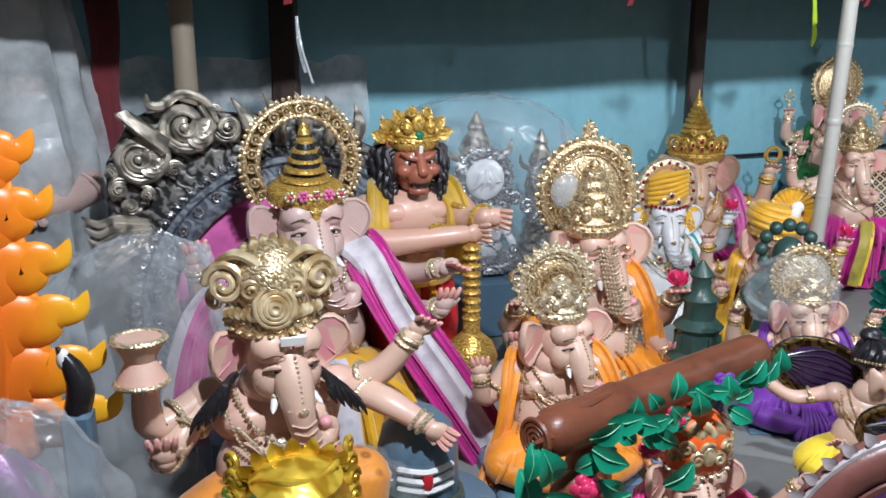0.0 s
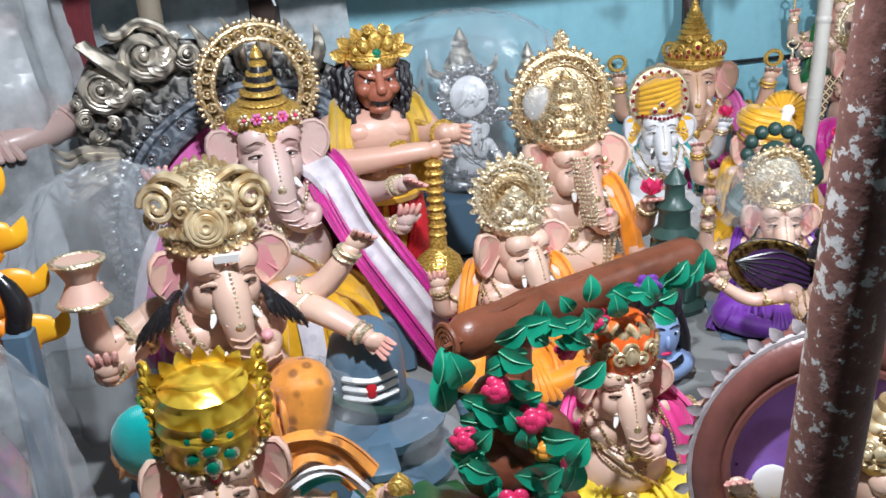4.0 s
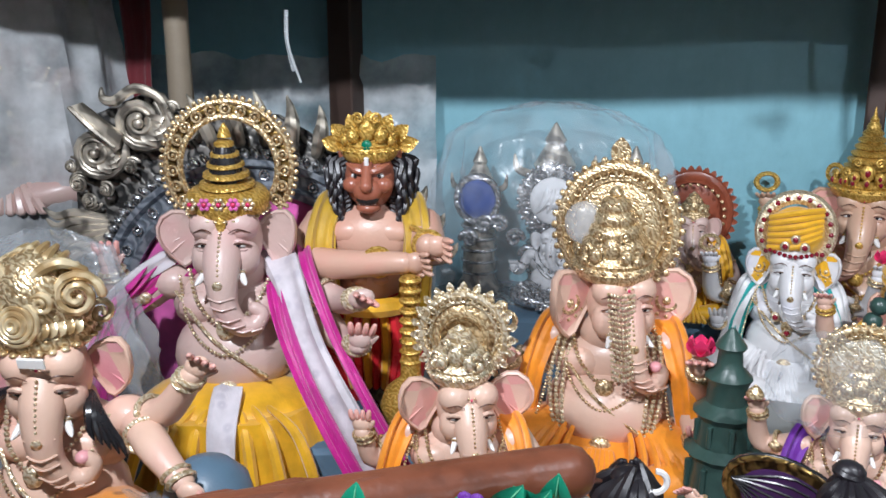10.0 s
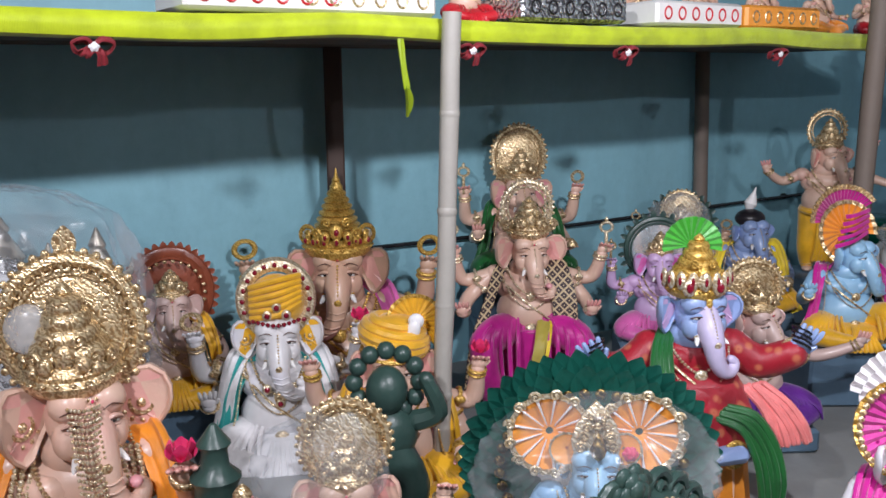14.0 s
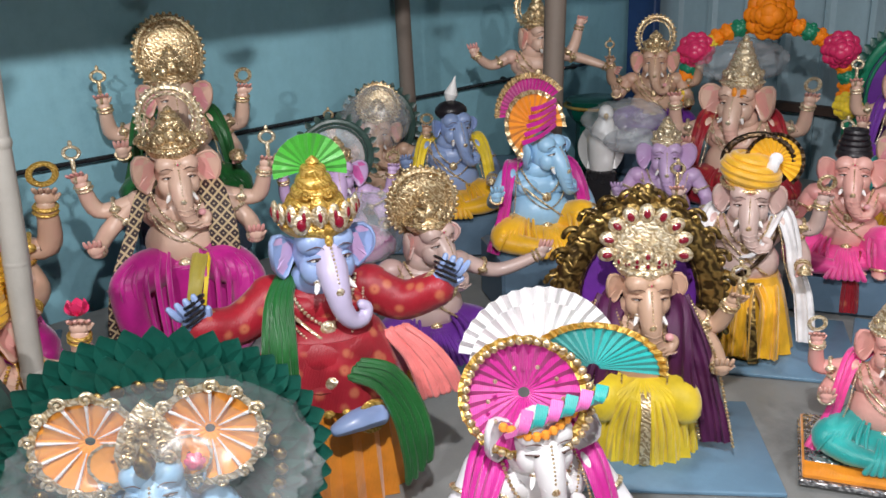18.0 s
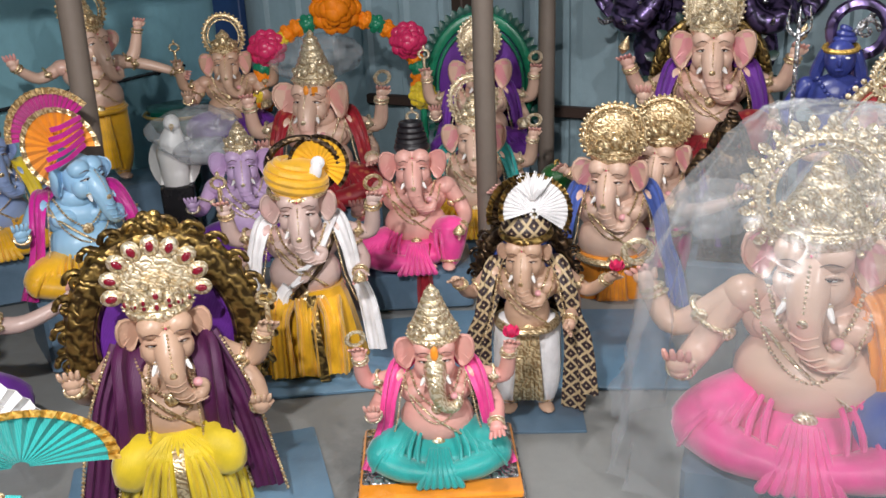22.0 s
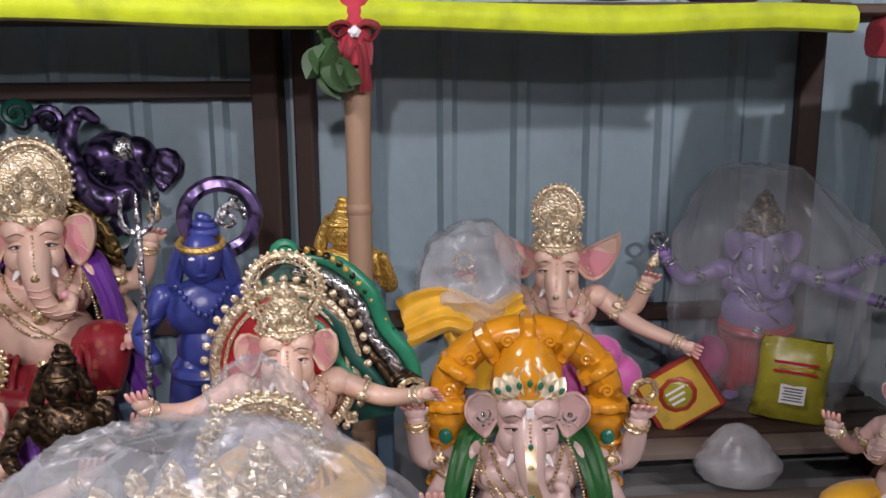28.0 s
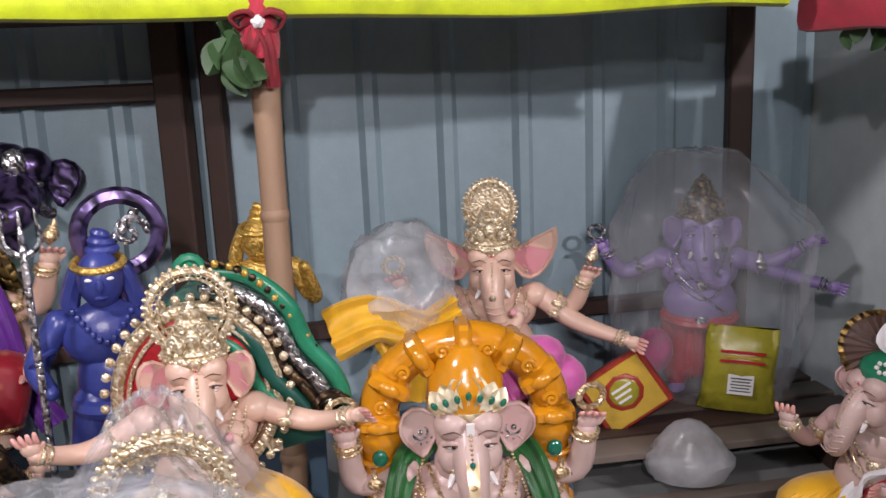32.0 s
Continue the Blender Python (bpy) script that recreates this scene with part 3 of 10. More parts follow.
rp = ramp(nt, ad.outputs[0], [(0.55, (0.19, 0.088, 0.072)), (0.800, (0.26, 0.125, 0.105)), (0.811, (0.70, 0.68, 0.66)), (1.0, (0.75, 0.73, 0.71))])
nt.links.new(rp.outputs[0], b.inputs["Base Color"])
b.inputs["Roughness"].default_value = 0.5
bump(nt, b, n3.outputs[0], 0.35, 0.002)
s = Solid()
s.lathe([(0.031, 0), (0.031, 0.5), (0.031, 1.0), (0.031, 1.6), (0.031, WALL_TOP - 0.01)], (0, 0, 0), mat, 24)
s.lathe([(0.06, 0), (0.06, 0.012), (0.033, 0.014), (0.033, 0.03)], (0, 0, 0), mat, 24)
s.done("steel_pole", (0.529, 0.738, 0), "red-brown painted steel pole with chipped white spots", "pole", rx=3.1, ry=2.1)

# shelf over the blue wall and over the ribbed wall
SHELFWOOD = wall_paint("rough_shelf_board", (0.10, 0.07, 0.05), (0.05, 0.035, 0.025), 0.7)


def shelf(name, p, q, z0, z1, depth, normal, cloth, label, sag):
    d = (q - p)
    length, d = d.length, d.normalized()
    top = new(name)
    top.location = (p.x, p.y, 0)
    top.rotation_euler = (0, 0, math.atan2(d.y, d.x))
    tagged(top, label, "shelf", kind="structure")
    flip = 1 if (Vector((-d.y, d.x, 0)) @ normal) > 0 else -1
    for i in range(3):
        s = Solid()
        s.box((length / 2, flip * depth * (i + 0.5) / 3, (z0 + z1) / 2 - 0.03), (length, depth / 3 - 0.006, 0.028), SHELFWOOD)
        s.done("board", (0, 0, 0), parent=top)
    s = Solid()
    n = int(length / 0.06)
    loose = 2.6 if cloth is REDC else 1.0
    rise = 0.035 if cloth is REDC else 0.0
    def row(y, h, amp):
        out = []
        for i in range(n + 1):
            x = length * i / n
            z = z0 + (z1 - z0) * i / n
            wob = (noise.noise(Vector((x * 2.1, y * 3, 5))) + 0.5 * (loose - 1) * noise.noise(Vector((x * 9.0, y * 2, 2)))) * amp * loose
            out.append((x, flip * (y + wob * 0.4), z + h + wob - sag * abs(math.sin(x * 1.9 + 0.6))))
        return out
    s.grid([row(0.10, 0.004 + rise, 0.004), row(0.0, 0.006 + rise, 0.006), row(-0.016, -0.01 + rise * 0.6, 0.008), row(-0.018, -0.03, 0.012), row(-0.010, -0.050, 0.012), row(0.012, -0.056, 0.01), row(0.05, -0.05, 0.006)], cloth, wrap=False)
    s.done("cloth_edge", (0, 0, 0), parent=top, label="lime green cloth wrapped round the shelf edge" if cloth is LIME else "red cloth hung along the shelf edge")
    return top


shelf("shelf_north", along_a(-1.6, 0), along_a(3.75, 0), 1.585, 1.585, 0.965, A_N, LIME, "long plank shelf edged with lime green cloth", 0.012)
shelf("shelf_east", along_b(-2.0, 0), along_b(1.17, 0), 1.575, 1.52, 0.70, B_N, LIME, "plank shelf edged with lime green cloth", 0.012)
shelf("shelf_south", Vector((5.22, 0.80, 0)), Vector((5.22, 0.80, 0)) - A_DIR * 3.04, 1.475, 1.475, 0.55, -A_N, REDC, "plank shelf hung with red cloth", 0.02)

# added board past the shelf end, shades the ribbed wall from the lamp
p, q = along_b(1.171, 0.03), along_b(1.50, 0.03)
s = Solid()
s.box(((q - p).length / 2, 0.33, 0), ((q - p).length, 0.66, 0.026), SHELFWOOD)
s.done("corner_shade_board", (p.x, p.y, 1.517), "board added in the shelf corner to block lamp light", "shelf", rz=B_RZ, kind="structure")

# posts
post("timber_post", 1.12, 4.02, 0, WALL_TOP, 0.032, TIMBER, label="dark timber post against the blue wall", square=True)
post("timber_post", 2.93, 4.86, 0, WALL_TOP, 0.035, GREYWOOD, (0.5, -1.5), "weathered grey timber post against the blue wall")
post("timber_post", -0.55, 3.25, 0, WALL_TOP, 0.045, TIMBER, label="dark timber post against the blue wall", square=True)
post("bamboo_pole", 1.36, 3.19, 0, 1.60, 0.026, BAMBOO, (0.5, 1.9), "grey bamboo pole propping the shelf", 1)
post("round_pole", 3.02, 3.78, 0, 1.75, 0.036, GREYWOOD, (0, 1.5), "weathered round wooden pole propping the shelf")
post("round_pole", 3.96, 3.02, 0, 1.75, 0.033, GREYWOOD, (0, 0), "weathered round wooden pole propping the shelf")
post("round_pole", 4.83, 3.52, 0, WALL_TOP, 0.035, GREYWOOD, (0, 1.0), "weathered round wooden pole by the ribbed wall")
post("round_pole", 4.85, 1.96, 0, 1.62, 0.028, PINE, (0, 1.0), "light brown round timber pole propping the shelf", 1)
SPLITWOOD = wall_paint("split_grey_brown_wood", (0.27, 0.22, 0.16), (0.13, 0.10, 0.07), 0.6)
post("round_pole", -0.72, 2.60, 0, 1.62, 0.034, SPLITWOOD, (0, 0), "pale split wooden pole behind the silver throne")
for t, r in ((0.215, 0.038), (0.32, 0.028), (-1.6, 0.035)):
    p = along_b(t - 0.42, 0.67)
    post("timber_post", p.x, p.y, 0, WALL_TOP, r, TIMBER, label="dark timber post against the ribbed wall", square=True)
p = along_b(1.43, 0.69)
post("timber_post", p.x, p.y, 0, WALL_TOP, 0.035, TIMBER, label="dark timber corner post", square=True)
post("round_pole", 5.33, 0.37, 0, 1.55, 0.032, TIMBER, (0, -1.5), "dark round pole against the grey wall")
for z, t0, t1 in ((1.325, -2.4, -0.24), (0.62, -2.6, 1.43)):
    s = Solid()
    s.box(((t1 - t0) / 2, 0, 0), (t1 - t0, 0.045, 0.05), TIMBER)
    p = along_b(t0, 0.69)
    s.done("rail", (p.x, p.y, z), "dark timber rail fixed to the ribbed wall", "rail", rz=B_RZ, kind="structure")
# thin conduit along the blue wall
pipe = new("conduit")
pipe.matrix_basis = pose(1.0, 4.05, 0.79, 0, 0, A_RZ)
tagged(pipe, "thin dark pipe clipped along the blue wall", "pipe", kind="structure")
s = Solid()
s.tube([(0, 0, 0), (1.2, 0, -0.012), (2.4, 0, -0.004), (3.6, 0, 0.004)], 0.009, BLACK, 8)
for x in (0.2, 1.0, 1.9, 2.8, 3.4):
    c = Solid()
    c.box((x, 0.012, 0), (0.03, 0.03, 0.03), BLACK)
    c.done("clip", (0, 0, 0), parent=pipe)
s.done("tube", (0, 0, 0), parent=pipe)
p = CORNER_AB - B_N * 0.06 + B_DIR * 0.15
s = Solid()
s.box((0, 0, 1.5), (0.05, 0.20, 3.0), NAVY)
s.done("navy_panel", (p.x, p.y, 0), "dark blue sheet strip in the wall corner", "panel", rz=B_RZ + 90, kind="structure")
# ---------------------------------------------------------------- the statues


BROWN = paint("brow_brown", (0.10, 0.045, 0.03), 0.4)


def hand(s, p, d, r, mat, palm=False):
    """A small plaster hand at p, its fingers along d."""
    tip = {PEACH: ROSY, PALE: ROSY}.get(mat, mat)
    d = Vector(d).normalized()
    side = d.cross(Vector((0, 1, 0.2))).normalized()
    p = Vector(p)
    s.ell(p + d * r * 0.9, (r * 0.95, r * 0.55, r * 1.05), mat, (0, math.degrees(math.atan2(d.x, d.z)), 0), 10, 6)
    for i in range(4):
        o = side * (r * 0.5 * (i - 1.5))
        a = p + d * r * 1.6 + o
        b = p + d * r * (2.75 if palm else 2.2) + o * 1.25 + (Vector((0, 0, 0)) if palm else Vector((0, -r * 0.7, 0)))
        s.tube([a, a.lerp(b, 0.5) + Vector((0, -0.12 * r, 0)), b], [r * 0.3, r * 0.28, r * 0.2], tip, 6, 2)
    a = p + d * r * 0.6 + side * (-r * 0.8)
    s.tube([a, a + d * r * 0.7 - side * r * 0.4], [r * 0.32, r * 0.22], mat, 6, 2)


def arm(s, side, elbow, wrist, mat, prop="", palm=False, r=0.055, metal=None, z0=0.60):
    metal = metal or GOLD
    sh = (side * 0.235, 0.0, z0)
    s.tube([sh, elbow, wrist], [r * 1.12, r, r * 0.66], mat, 11, 6)
    w, e = Vector(wrist), Vector(elbow)
    d = (w - e).normalized()
    turn = (90 - math.degrees(math.asin(max(-1, min(1, d.z)))), 0, math.degrees(math.atan2(d.x, -d.y)))
    q = Vector((0, 0, 1)).rotation_difference(d).to_euler()
    rot = tuple(math.degrees(a) for a in q)
    keep = s.m.copy()
    s.m = keep @ pose(*(w - d * 0.015), *rot)
    s.ring((0, 0, 0), r * 0.74, r * 0.2, metal, (90, 0, 0), 16, 6)
    s.ring((0, 0, -0.03), r * 0.78, r * 0.16, metal, (90, 0, 0), 16, 6)
    u = (e - Vector(sh)).normalized()
    rot = tuple(math.degrees(a) for a in Vector((0, 0, 1)).rotation_difference(u).to_euler())
    s.m = keep @ pose(*Vector(sh).lerp(e, 0.55), *rot)
    s.ring((0, 0, 0), r * 1.1, r * 0.2, metal, (90, 0, 0), 16, 6)
    s.ell((0, -r * 1.2, 0), (r * 0.5, r * 0.3, r * 0.6), metal, (0, 0, 0), 8, 5)
    s.m = keep
    hand(s, wrist, d if not palm else (d * 0.3 + Vector((0, -0.1, 0.9))), r * 0.78, mat, palm)
    tip = w + d * r * 1.6
    if prop == "hook":
        s.tube([tip - Vector((0, 0, 0.06)), tip + Vector((0, 0, 0.10))], 0.012, metal, 8, 2)
        s.ring(tip + Vector((0, 0, 0.14)), 0.04, 0.011, metal, (0, 0, 0), 16, 6)
        s.ell(tip + Vector((0, 0, 0.20)), (0.012, 0.012, 0.025), metal, (0, 0, 0), 8, 5)
    elif prop == "ring":
        s.ring(tip + Vector((0, 0, 0.07)), 0.05, 0.014, metal, (0, 0, 20), 18, 6)
    elif prop == "conch":
        s.lathe([(0.004, -0.05), (0.02, -0.03), (0.034, 0.0), (0.026, 0.03), (0.014, 0.06), (0.003, 0.09)], tip + Vector((0, 0, 0.06)), metal, 12, (10, 15, 0))
    elif prop == "lotus":
        for i in range(6):
            s.petal(tip + Vector((0, 0, 0.02)), 0.09, ROSE if metal is not SILVER else SILVER, (25, 0, 60 * i))
    elif prop == "sweet":
        s.lathe([(0.04, 0), (0.042, 0.02), (0.03, 0.045), (0.005, 0.075)], tip + Vector((0, -0.03, 0.01)), metal, 12)
    elif prop == "drum":
        s.lathe([(0.075, -0.09), (0.08, -0.08), (0.045, 0.0), (0.08, 0.08), (0.075, 0.09)], tip + Vector((0, -0.02, 0.0)), mat, 16)
        for z in (-0.085, 0.085):
            s.ring(tip + Vector((0, -0.02, z)), 0.078, 0.012, metal, (90, 0, 0), 18, 6)


def crown_tiers(s, z, r, h, mat, gem=None, cy=-0.06, steps=5):
    """A stepped conical crown over a jewelled band."""
    prof = [(r * 0.96, -0.02), (r * 1.06, 0.0), (r * 1.08, 0.03), (r * 0.98, 0.05)]
    for i in range(steps):
        a, b = i / steps, (i + 0.8) / steps
        ra, rb = r * (0.98 - 0.75 * a ** 0.9), r * (0.98 - 0.75 * (i + 1) / steps)
        prof += [(ra, 0.05 + h * 0.85 * a), (ra * 1.04, 0.05 + h * 0.85 * (a + 0.35 / steps)), (ra * 0.86 + rb * 0.1, 0.05 + h * 0.85 * b)]
    prof += [(r * 0.14, 0.05 + h * 0.86), (r * 0.2, 0.05 + h * 0.9), (r * 0.12, 0.05 + h * 0.95), (0.003, 0.05 + h)]
    s.lathe(prof, (0, cy, z), mat, 20, (8, 0, 0))
    s.m, keep = s.m @ pose(0, cy, z + 0.02), s.m.copy()
    s.dots((0, 0, 0.0), r * 1.08, 0.014, mat, 22, (90, 0, 0))
    if gem is not None:
        for i in range(7):
            a = radians(-150 + 20 * i)
            s.ell((r * 1.06 * math.cos(a), r * 1.06 * math.sin(a), 0.045), (0.02, 0.014, 0.028), mat, (0, 0, 0), 8, 5)
            s.ell((r * 1.12 * math.cos(a), r * 1.12 * math.sin(a), 0.045), (0.012, 0.010, 0.018), gem, (0, 0, 0), 8, 5)
    # front crest
    for i, (x, zz, q) in enumerate(((0, 0.10, 0.05), (-0.065, 0.075, 0.036), (0.065, 0.075, 0.036), (-0.11, 0.05, 0.026), (0.11, 0.05, 0.026))):
        yy = -math.sqrt(max(0.0, (r * 1.05) ** 2 - x * x)) - 0.005
        s.ell((x, yy + 0.03 * (zz > 0.09), zz), (q * 0.8, 0.02, q), mat, (0, 0, 0), 10, 6)
        if gem is not None:
            s.ell((x, yy - 0.012 + 0.03 * (zz > 0.09), zz), (q * 0.36, 0.014, q * 0.46), gem, (0, 0, 0), 8, 5)
    # raised curls round the sides
    for a, zz, q in ((-55, 0.09, 0.034), (-125, 0.09, 0.034), (-30, 0.075, 0.03), (-150, 0.075, 0.03), (-70, 0.155, 0.028), (-110, 0.155, 0.028)):
        rr = r * (1.03 if zz < 0.1 else 0.9)
        scroll(s, (rr * math.cos(radians(a)), rr * math.sin(radians(a)), zz), q, mat, 1.5, 1 if a > -90 else -1, 0.26, (0, 0, a + 90))
    s.m = keep


def halo(s, z, R, mat, fill=None, gem=None, y=0.02, tall=1.12, beads=26, point=0.0):
    """The arched plate behind a crown: rim, beaded edge, centre panel."""
    s.ring((0, y, z), R, R * 0.11, mat, (0, 0, 0), 36, 7, tall)
    s.ring((0, y, z), R * 0.80, R * 0.045, mat, (0, 0, 0), 32, 6, tall)
    for i in range(13):
        a = radians(-15 + 17.5 * i)
        s.ring((R * 0.9 * math.cos(a), y - R * 0.07, z + R * 0.9 * math.sin(a) * tall), R * 0.065, R * 0.022, mat, (0, 0, 0), 12, 5)
    s.dots((0, y - 0.01, z), R * 1.12, R * 0.068, mat, beads + 8, (0, 0, 0), tall)
    if fill is not None:
        n = 28
        s.slab([(R * 0.97 * math.cos(2 * math.pi * i / n), R * 0.97 * math.sin(2 * math.pi * i / n) * tall) for i in range(n)], (0, y + 0.015, z), 0.02, fill, (0, 0, 0), 0.03)
    if gem is not None:
        s.dots((0, y - R * 0.12, z), R, R * 0.055, gem, beads - 8, (0, 0, 0), tall, flat=0.8)
    if point:
        s.petal((0, y + 0.01, z + R * tall), R * point, mat, (0, 0, 0), 0.1)


def turban(s, z, cloth, band, plume=None, fan_mat=None, rim=None, fan_x=0.1, R=0.19, fan_r=0.17):
    """Wrapped turban with slanting rolls, a jewelled band and a fan."""
    s.ell((0, -0.03, z + 0.075), (R, R * 0.95, 0.13), cloth, (12, 0, 0), 18, 10)
    for i in range(5):
        t = i / 4
        q = R * (1.03 - 0.10 * abs(t - 0.35))
        s.ring((0, -0.03, z + 0.01 + 0.15 * t), q * math.sqrt(max(0.1, 1 - ((t - 0.42) * 1.25) ** 2)), 0.034, cloth, (90 + 12, 10 - 8 * t, 20 * i), 26, 8)
    s.ring((0, -0.03, z - 0.012), R * 1.02, 0.018, band, (100, 0, 0), 26, 6)
    s.dots((0, -0.03, z - 0.012), R * 1.05, 0.013, band, 24, (100, 0, 0))
    if fan_mat is not None:
        s.fan((fan_x, 0.0, z + 0.14), fan_r, fan_mat, rim, (-10, 20 * (1 if fan_x > 0 else -1), 0), 16, -30, 210, 0.15)
    if plume is not None:
        s.ell((fan_x * 0.9, -R * 0.75, z + 0.13), (0.045, 0.03, 0.075), plume, (10, 15, 0), 10, 7)
        s.ell((fan_x * 0.9 + 0.02, -R * 0.7, z + 0.19), (0.05, 0.028, 0.05), plume, (0, 30, 0), 10, 7)
    s.ell((0, -R * 0.98, z + 0.05), (0.03, 0.02, 0.045), band, (0, 0, 0), 10, 6)


def ear(s, side, mat, inner, size=1.0, spread=25, z=0.81, deco=None, tilt=0):
    """A broad ear: rolled rim, hollow inside, pointed below, its edge bent forward."""
    keep = s.m.copy()
    size *= 0.84
    s.m = keep @ pose(side * 0.125, -0.035, z, 0, 0, -side * spread) @ pose(0, 0, 0, 0, -side * tilt, 0)
    wing = ((-0.01, 0.07), (0.04, 0.125), (0.10, 0.155), (0.165, 0.16), (0.225, 0.135), (0.255, 0.085), (0.255, 0.025), (0.235, -0.035), (0.20, -0.09), (0.155, -0.145), (0.11, -0.185), (0.075, -0.165), (0.05, -0.11), (0.02, -0.05), (-0.01, 0.0))
    if tilt > 12:
        wing = ((-0.01, 0.06), (0.05, 0.085), (0.12, 0.10), (0.20, 0.125), (0.28, 0.155), (0.345, 0.185), (0.335, 0.12), (0.305, 0.05), (0.26, -0.02), (0.20, -0.085), (0.14, -0.125), (0.085, -0.13), (0.04, -0.10), (0.01, -0.04), (-0.01, 0.0))
    mid = (0.12, 0.005)

    def hoop(f, y):
        out = []
        for x, q in wing:
            xx, zz = mid[0] + (x - mid[0]) * f, mid[1] + (q - mid[1]) * f
            out.append((side * xx * size, (y + 0.10 * math.sin(xx * 11.0) * 0.35 - 1.1 * max(0.0, xx - 0.12) ** 2 * 3) * size, zz * size))
        return out
    s.grid([hoop(*h) for h in ((0.05, 0.045), (0.6, 0.048), (0.95, 0.03), (1.04, 0.005), (1.03, -0.018), (0.95, -0.028), (0.86, -0.018))], mat)
    s.grid([hoop(*h) for h in ((0.88, -0.016), (0.80, 0.004), (0.55, 0.020), (0.30, 0.022), (0.05, 0.014))], inner)
    for q in (0.35, 0.62):
        s.tube([(side * size * 0.03, 0.012, q * 0.10 * size), (side * size * 0.11, 0.006 * size, (q - 0.55) * 0.14 * size), (side * size * 0.18, -0.004, (q - 0.75) * 0.22 * size)], [0.010 * size, 0.012 * size, 0.004 * size], inner, 6, 4)
    if deco is not None:
        c = (side * mid[0] * size, 0.0, 0)
        s.ring(c, 0.05 * size, 0.012 * size, deco, (0, 0, 0), 16, 6)
        s.dots(c, 0.085 * size, 0.011 * size, deco, 12)
        s.ell(c, 0.024 * size, deco, (0, 0, 0), 8, 5)
    s.m = keep


def body(s, skin_m, cloth, ear_in=None, metal=None, trunk=1, arms="std", stand=0.0, shawl=None, shawl2=None, fat=1.0, ears=1.0, ear_spread=25,
         ear_deco=None, tilak=None, trunk_deco=None, base=None, base_h=0.05, chest=None, eye=True, legs=True, waist=None, props=("hook", "ring", "", "sweet"), nod=0.0, turn=0.0, ear_tilt=0):
    """An elephant-headed seated (or standing) figure; the unit is the height of a bare seated one."""
    metal, ear_in, chest = metal or GOLD, ear_in or skin_m, chest or skin_m
    if base is not None:
        s.box((0, -0.07, -base_h / 2), (0.86, 0.66, base_h), base, b=0.02)
    keep0 = s.m.copy()
    s.m = keep0 @ Matrix.Diagonal((1.17, 1.08, 1.0, 1.0))
    if legs and not stand:
        s.m = keep0 @ Matrix.Diagonal((1.22, 1.16, 1.0, 1.0))
        s.ell((0, -0.12, 0.10), (0.30, 0.25, 0.125), cloth, (0, 0, 0), 20, 9)
        for q in (-1, 1):
            if legs == 2 and q > 0:
                s.tube([(0.11, 0.0, 0.15), (0.22, -0.18, 0.27), (0.25, -0.25, 0.32)], [0.15, 0.125, 0.105], cloth, 12, 5)
                s.tube([(0.25, -0.25, 0.31), (0.24, -0.30, 0.18), (0.22, -0.31, 0.05)], [0.105, 0.085, 0.06], cloth, 11, 5)
                s.ell((0.21, -0.37, 0.035), (0.045, 0.085, 0.032), skin_m, (0, 0, 6), 10, 6)
                s.ring((0.22, -0.315, 0.07), 0.062, 0.012, metal, (80, 0, 0), 14, 6)
                for i in range(5):
                    s.tube([(0.15 + 0.03 * i, -0.22, 0.36 - 0.015 * abs(i - 2)), (0.13 + 0.04 * i, -0.335, 0.25), (0.15 + 0.03 * i, -0.36, 0.10)], [0.010, 0.014, 0.010], cloth, 6, 4)
                continue
            s.tube([(q * 0.10, 0.0, 0.15), (q * 0.24, -0.17, 0.165), (q * 0.32, -0.25, 0.14)], [0.15, 0.135, 0.112], cloth, 12, 5)
            s.tube([(q * 0.32, -0.25, 0.125), (q * 0.20, -0.36, 0.095), (q * 0.02, -0.39, 0.07)], [0.108, 0.085, 0.055], cloth, 11, 5)
            s.ell((-q * 0.06, -0.405, 0.055), (0.075, 0.04, 0.032), skin_m, (0, 0, q * 12), 10, 6)
            s.ring((q * 0.0, -0.395, 0.065), 0.048, 0.012, metal, (0, 0, 90), 14, 6)
            for i in range(6):
                s.tube([(q * (0.09 + 0.035 * i), -0.17 - 0.018 * i, 0.285 - 0.006 * i), (q * (0.12 + 0.045 * i), -0.30 - 0.012 * i, 0.215 - 0.008 * i), (q * (0.12 + 0.052 * i), -0.41 + 0.012 * i, 0.10 - 0.004 * i)], [0.008, 0.013, 0.008], cloth, 6, 4)
        for i in range(7):
            s.tube([(-0.045 + 0.015 * i, -0.30, 0.20), (-0.075 + 0.025 * i, -0.415, 0.12), (-0.12 + 0.04 * i, -0.455, 0.015)], [0.012, 0.017, 0.02], waist or cloth, 6, 4)
        s.m = keep0 @ Matrix.Diagonal((1.17, 1.08, 1.0, 1.0))
    if stand:
        for q in (-1, 1):
            s.tube([(q * 0.10, 0, 0.16), (q * 0.13, -0.03, -stand * 0.5), (q * 0.12, 0.0, -stand + 0.05)], [0.14, 0.105, 0.06], cloth, 12, 6)
            s.ell((q * 0.13, -0.07, -stand + 0.03), (0.055, 0.11, 0.035), skin_m, (0, 0, q * 10), 10, 6)
            s.ring((q * 0.12, -0.01, -stand + 0.085), 0.062, 0.014, metal, (90, 0, 0), 14, 6)
        for i in range(7):
            s.tube([(-0.06 + 0.02 * i, -0.14, 0.18), (-0.075 + 0.025 * i, -0.17, -stand * 0.4), (-0.09 + 0.03 * i, -0.13, -stand + 0.14)], [0.014, 0.02, 0.022], waist or cloth, 6, 4)
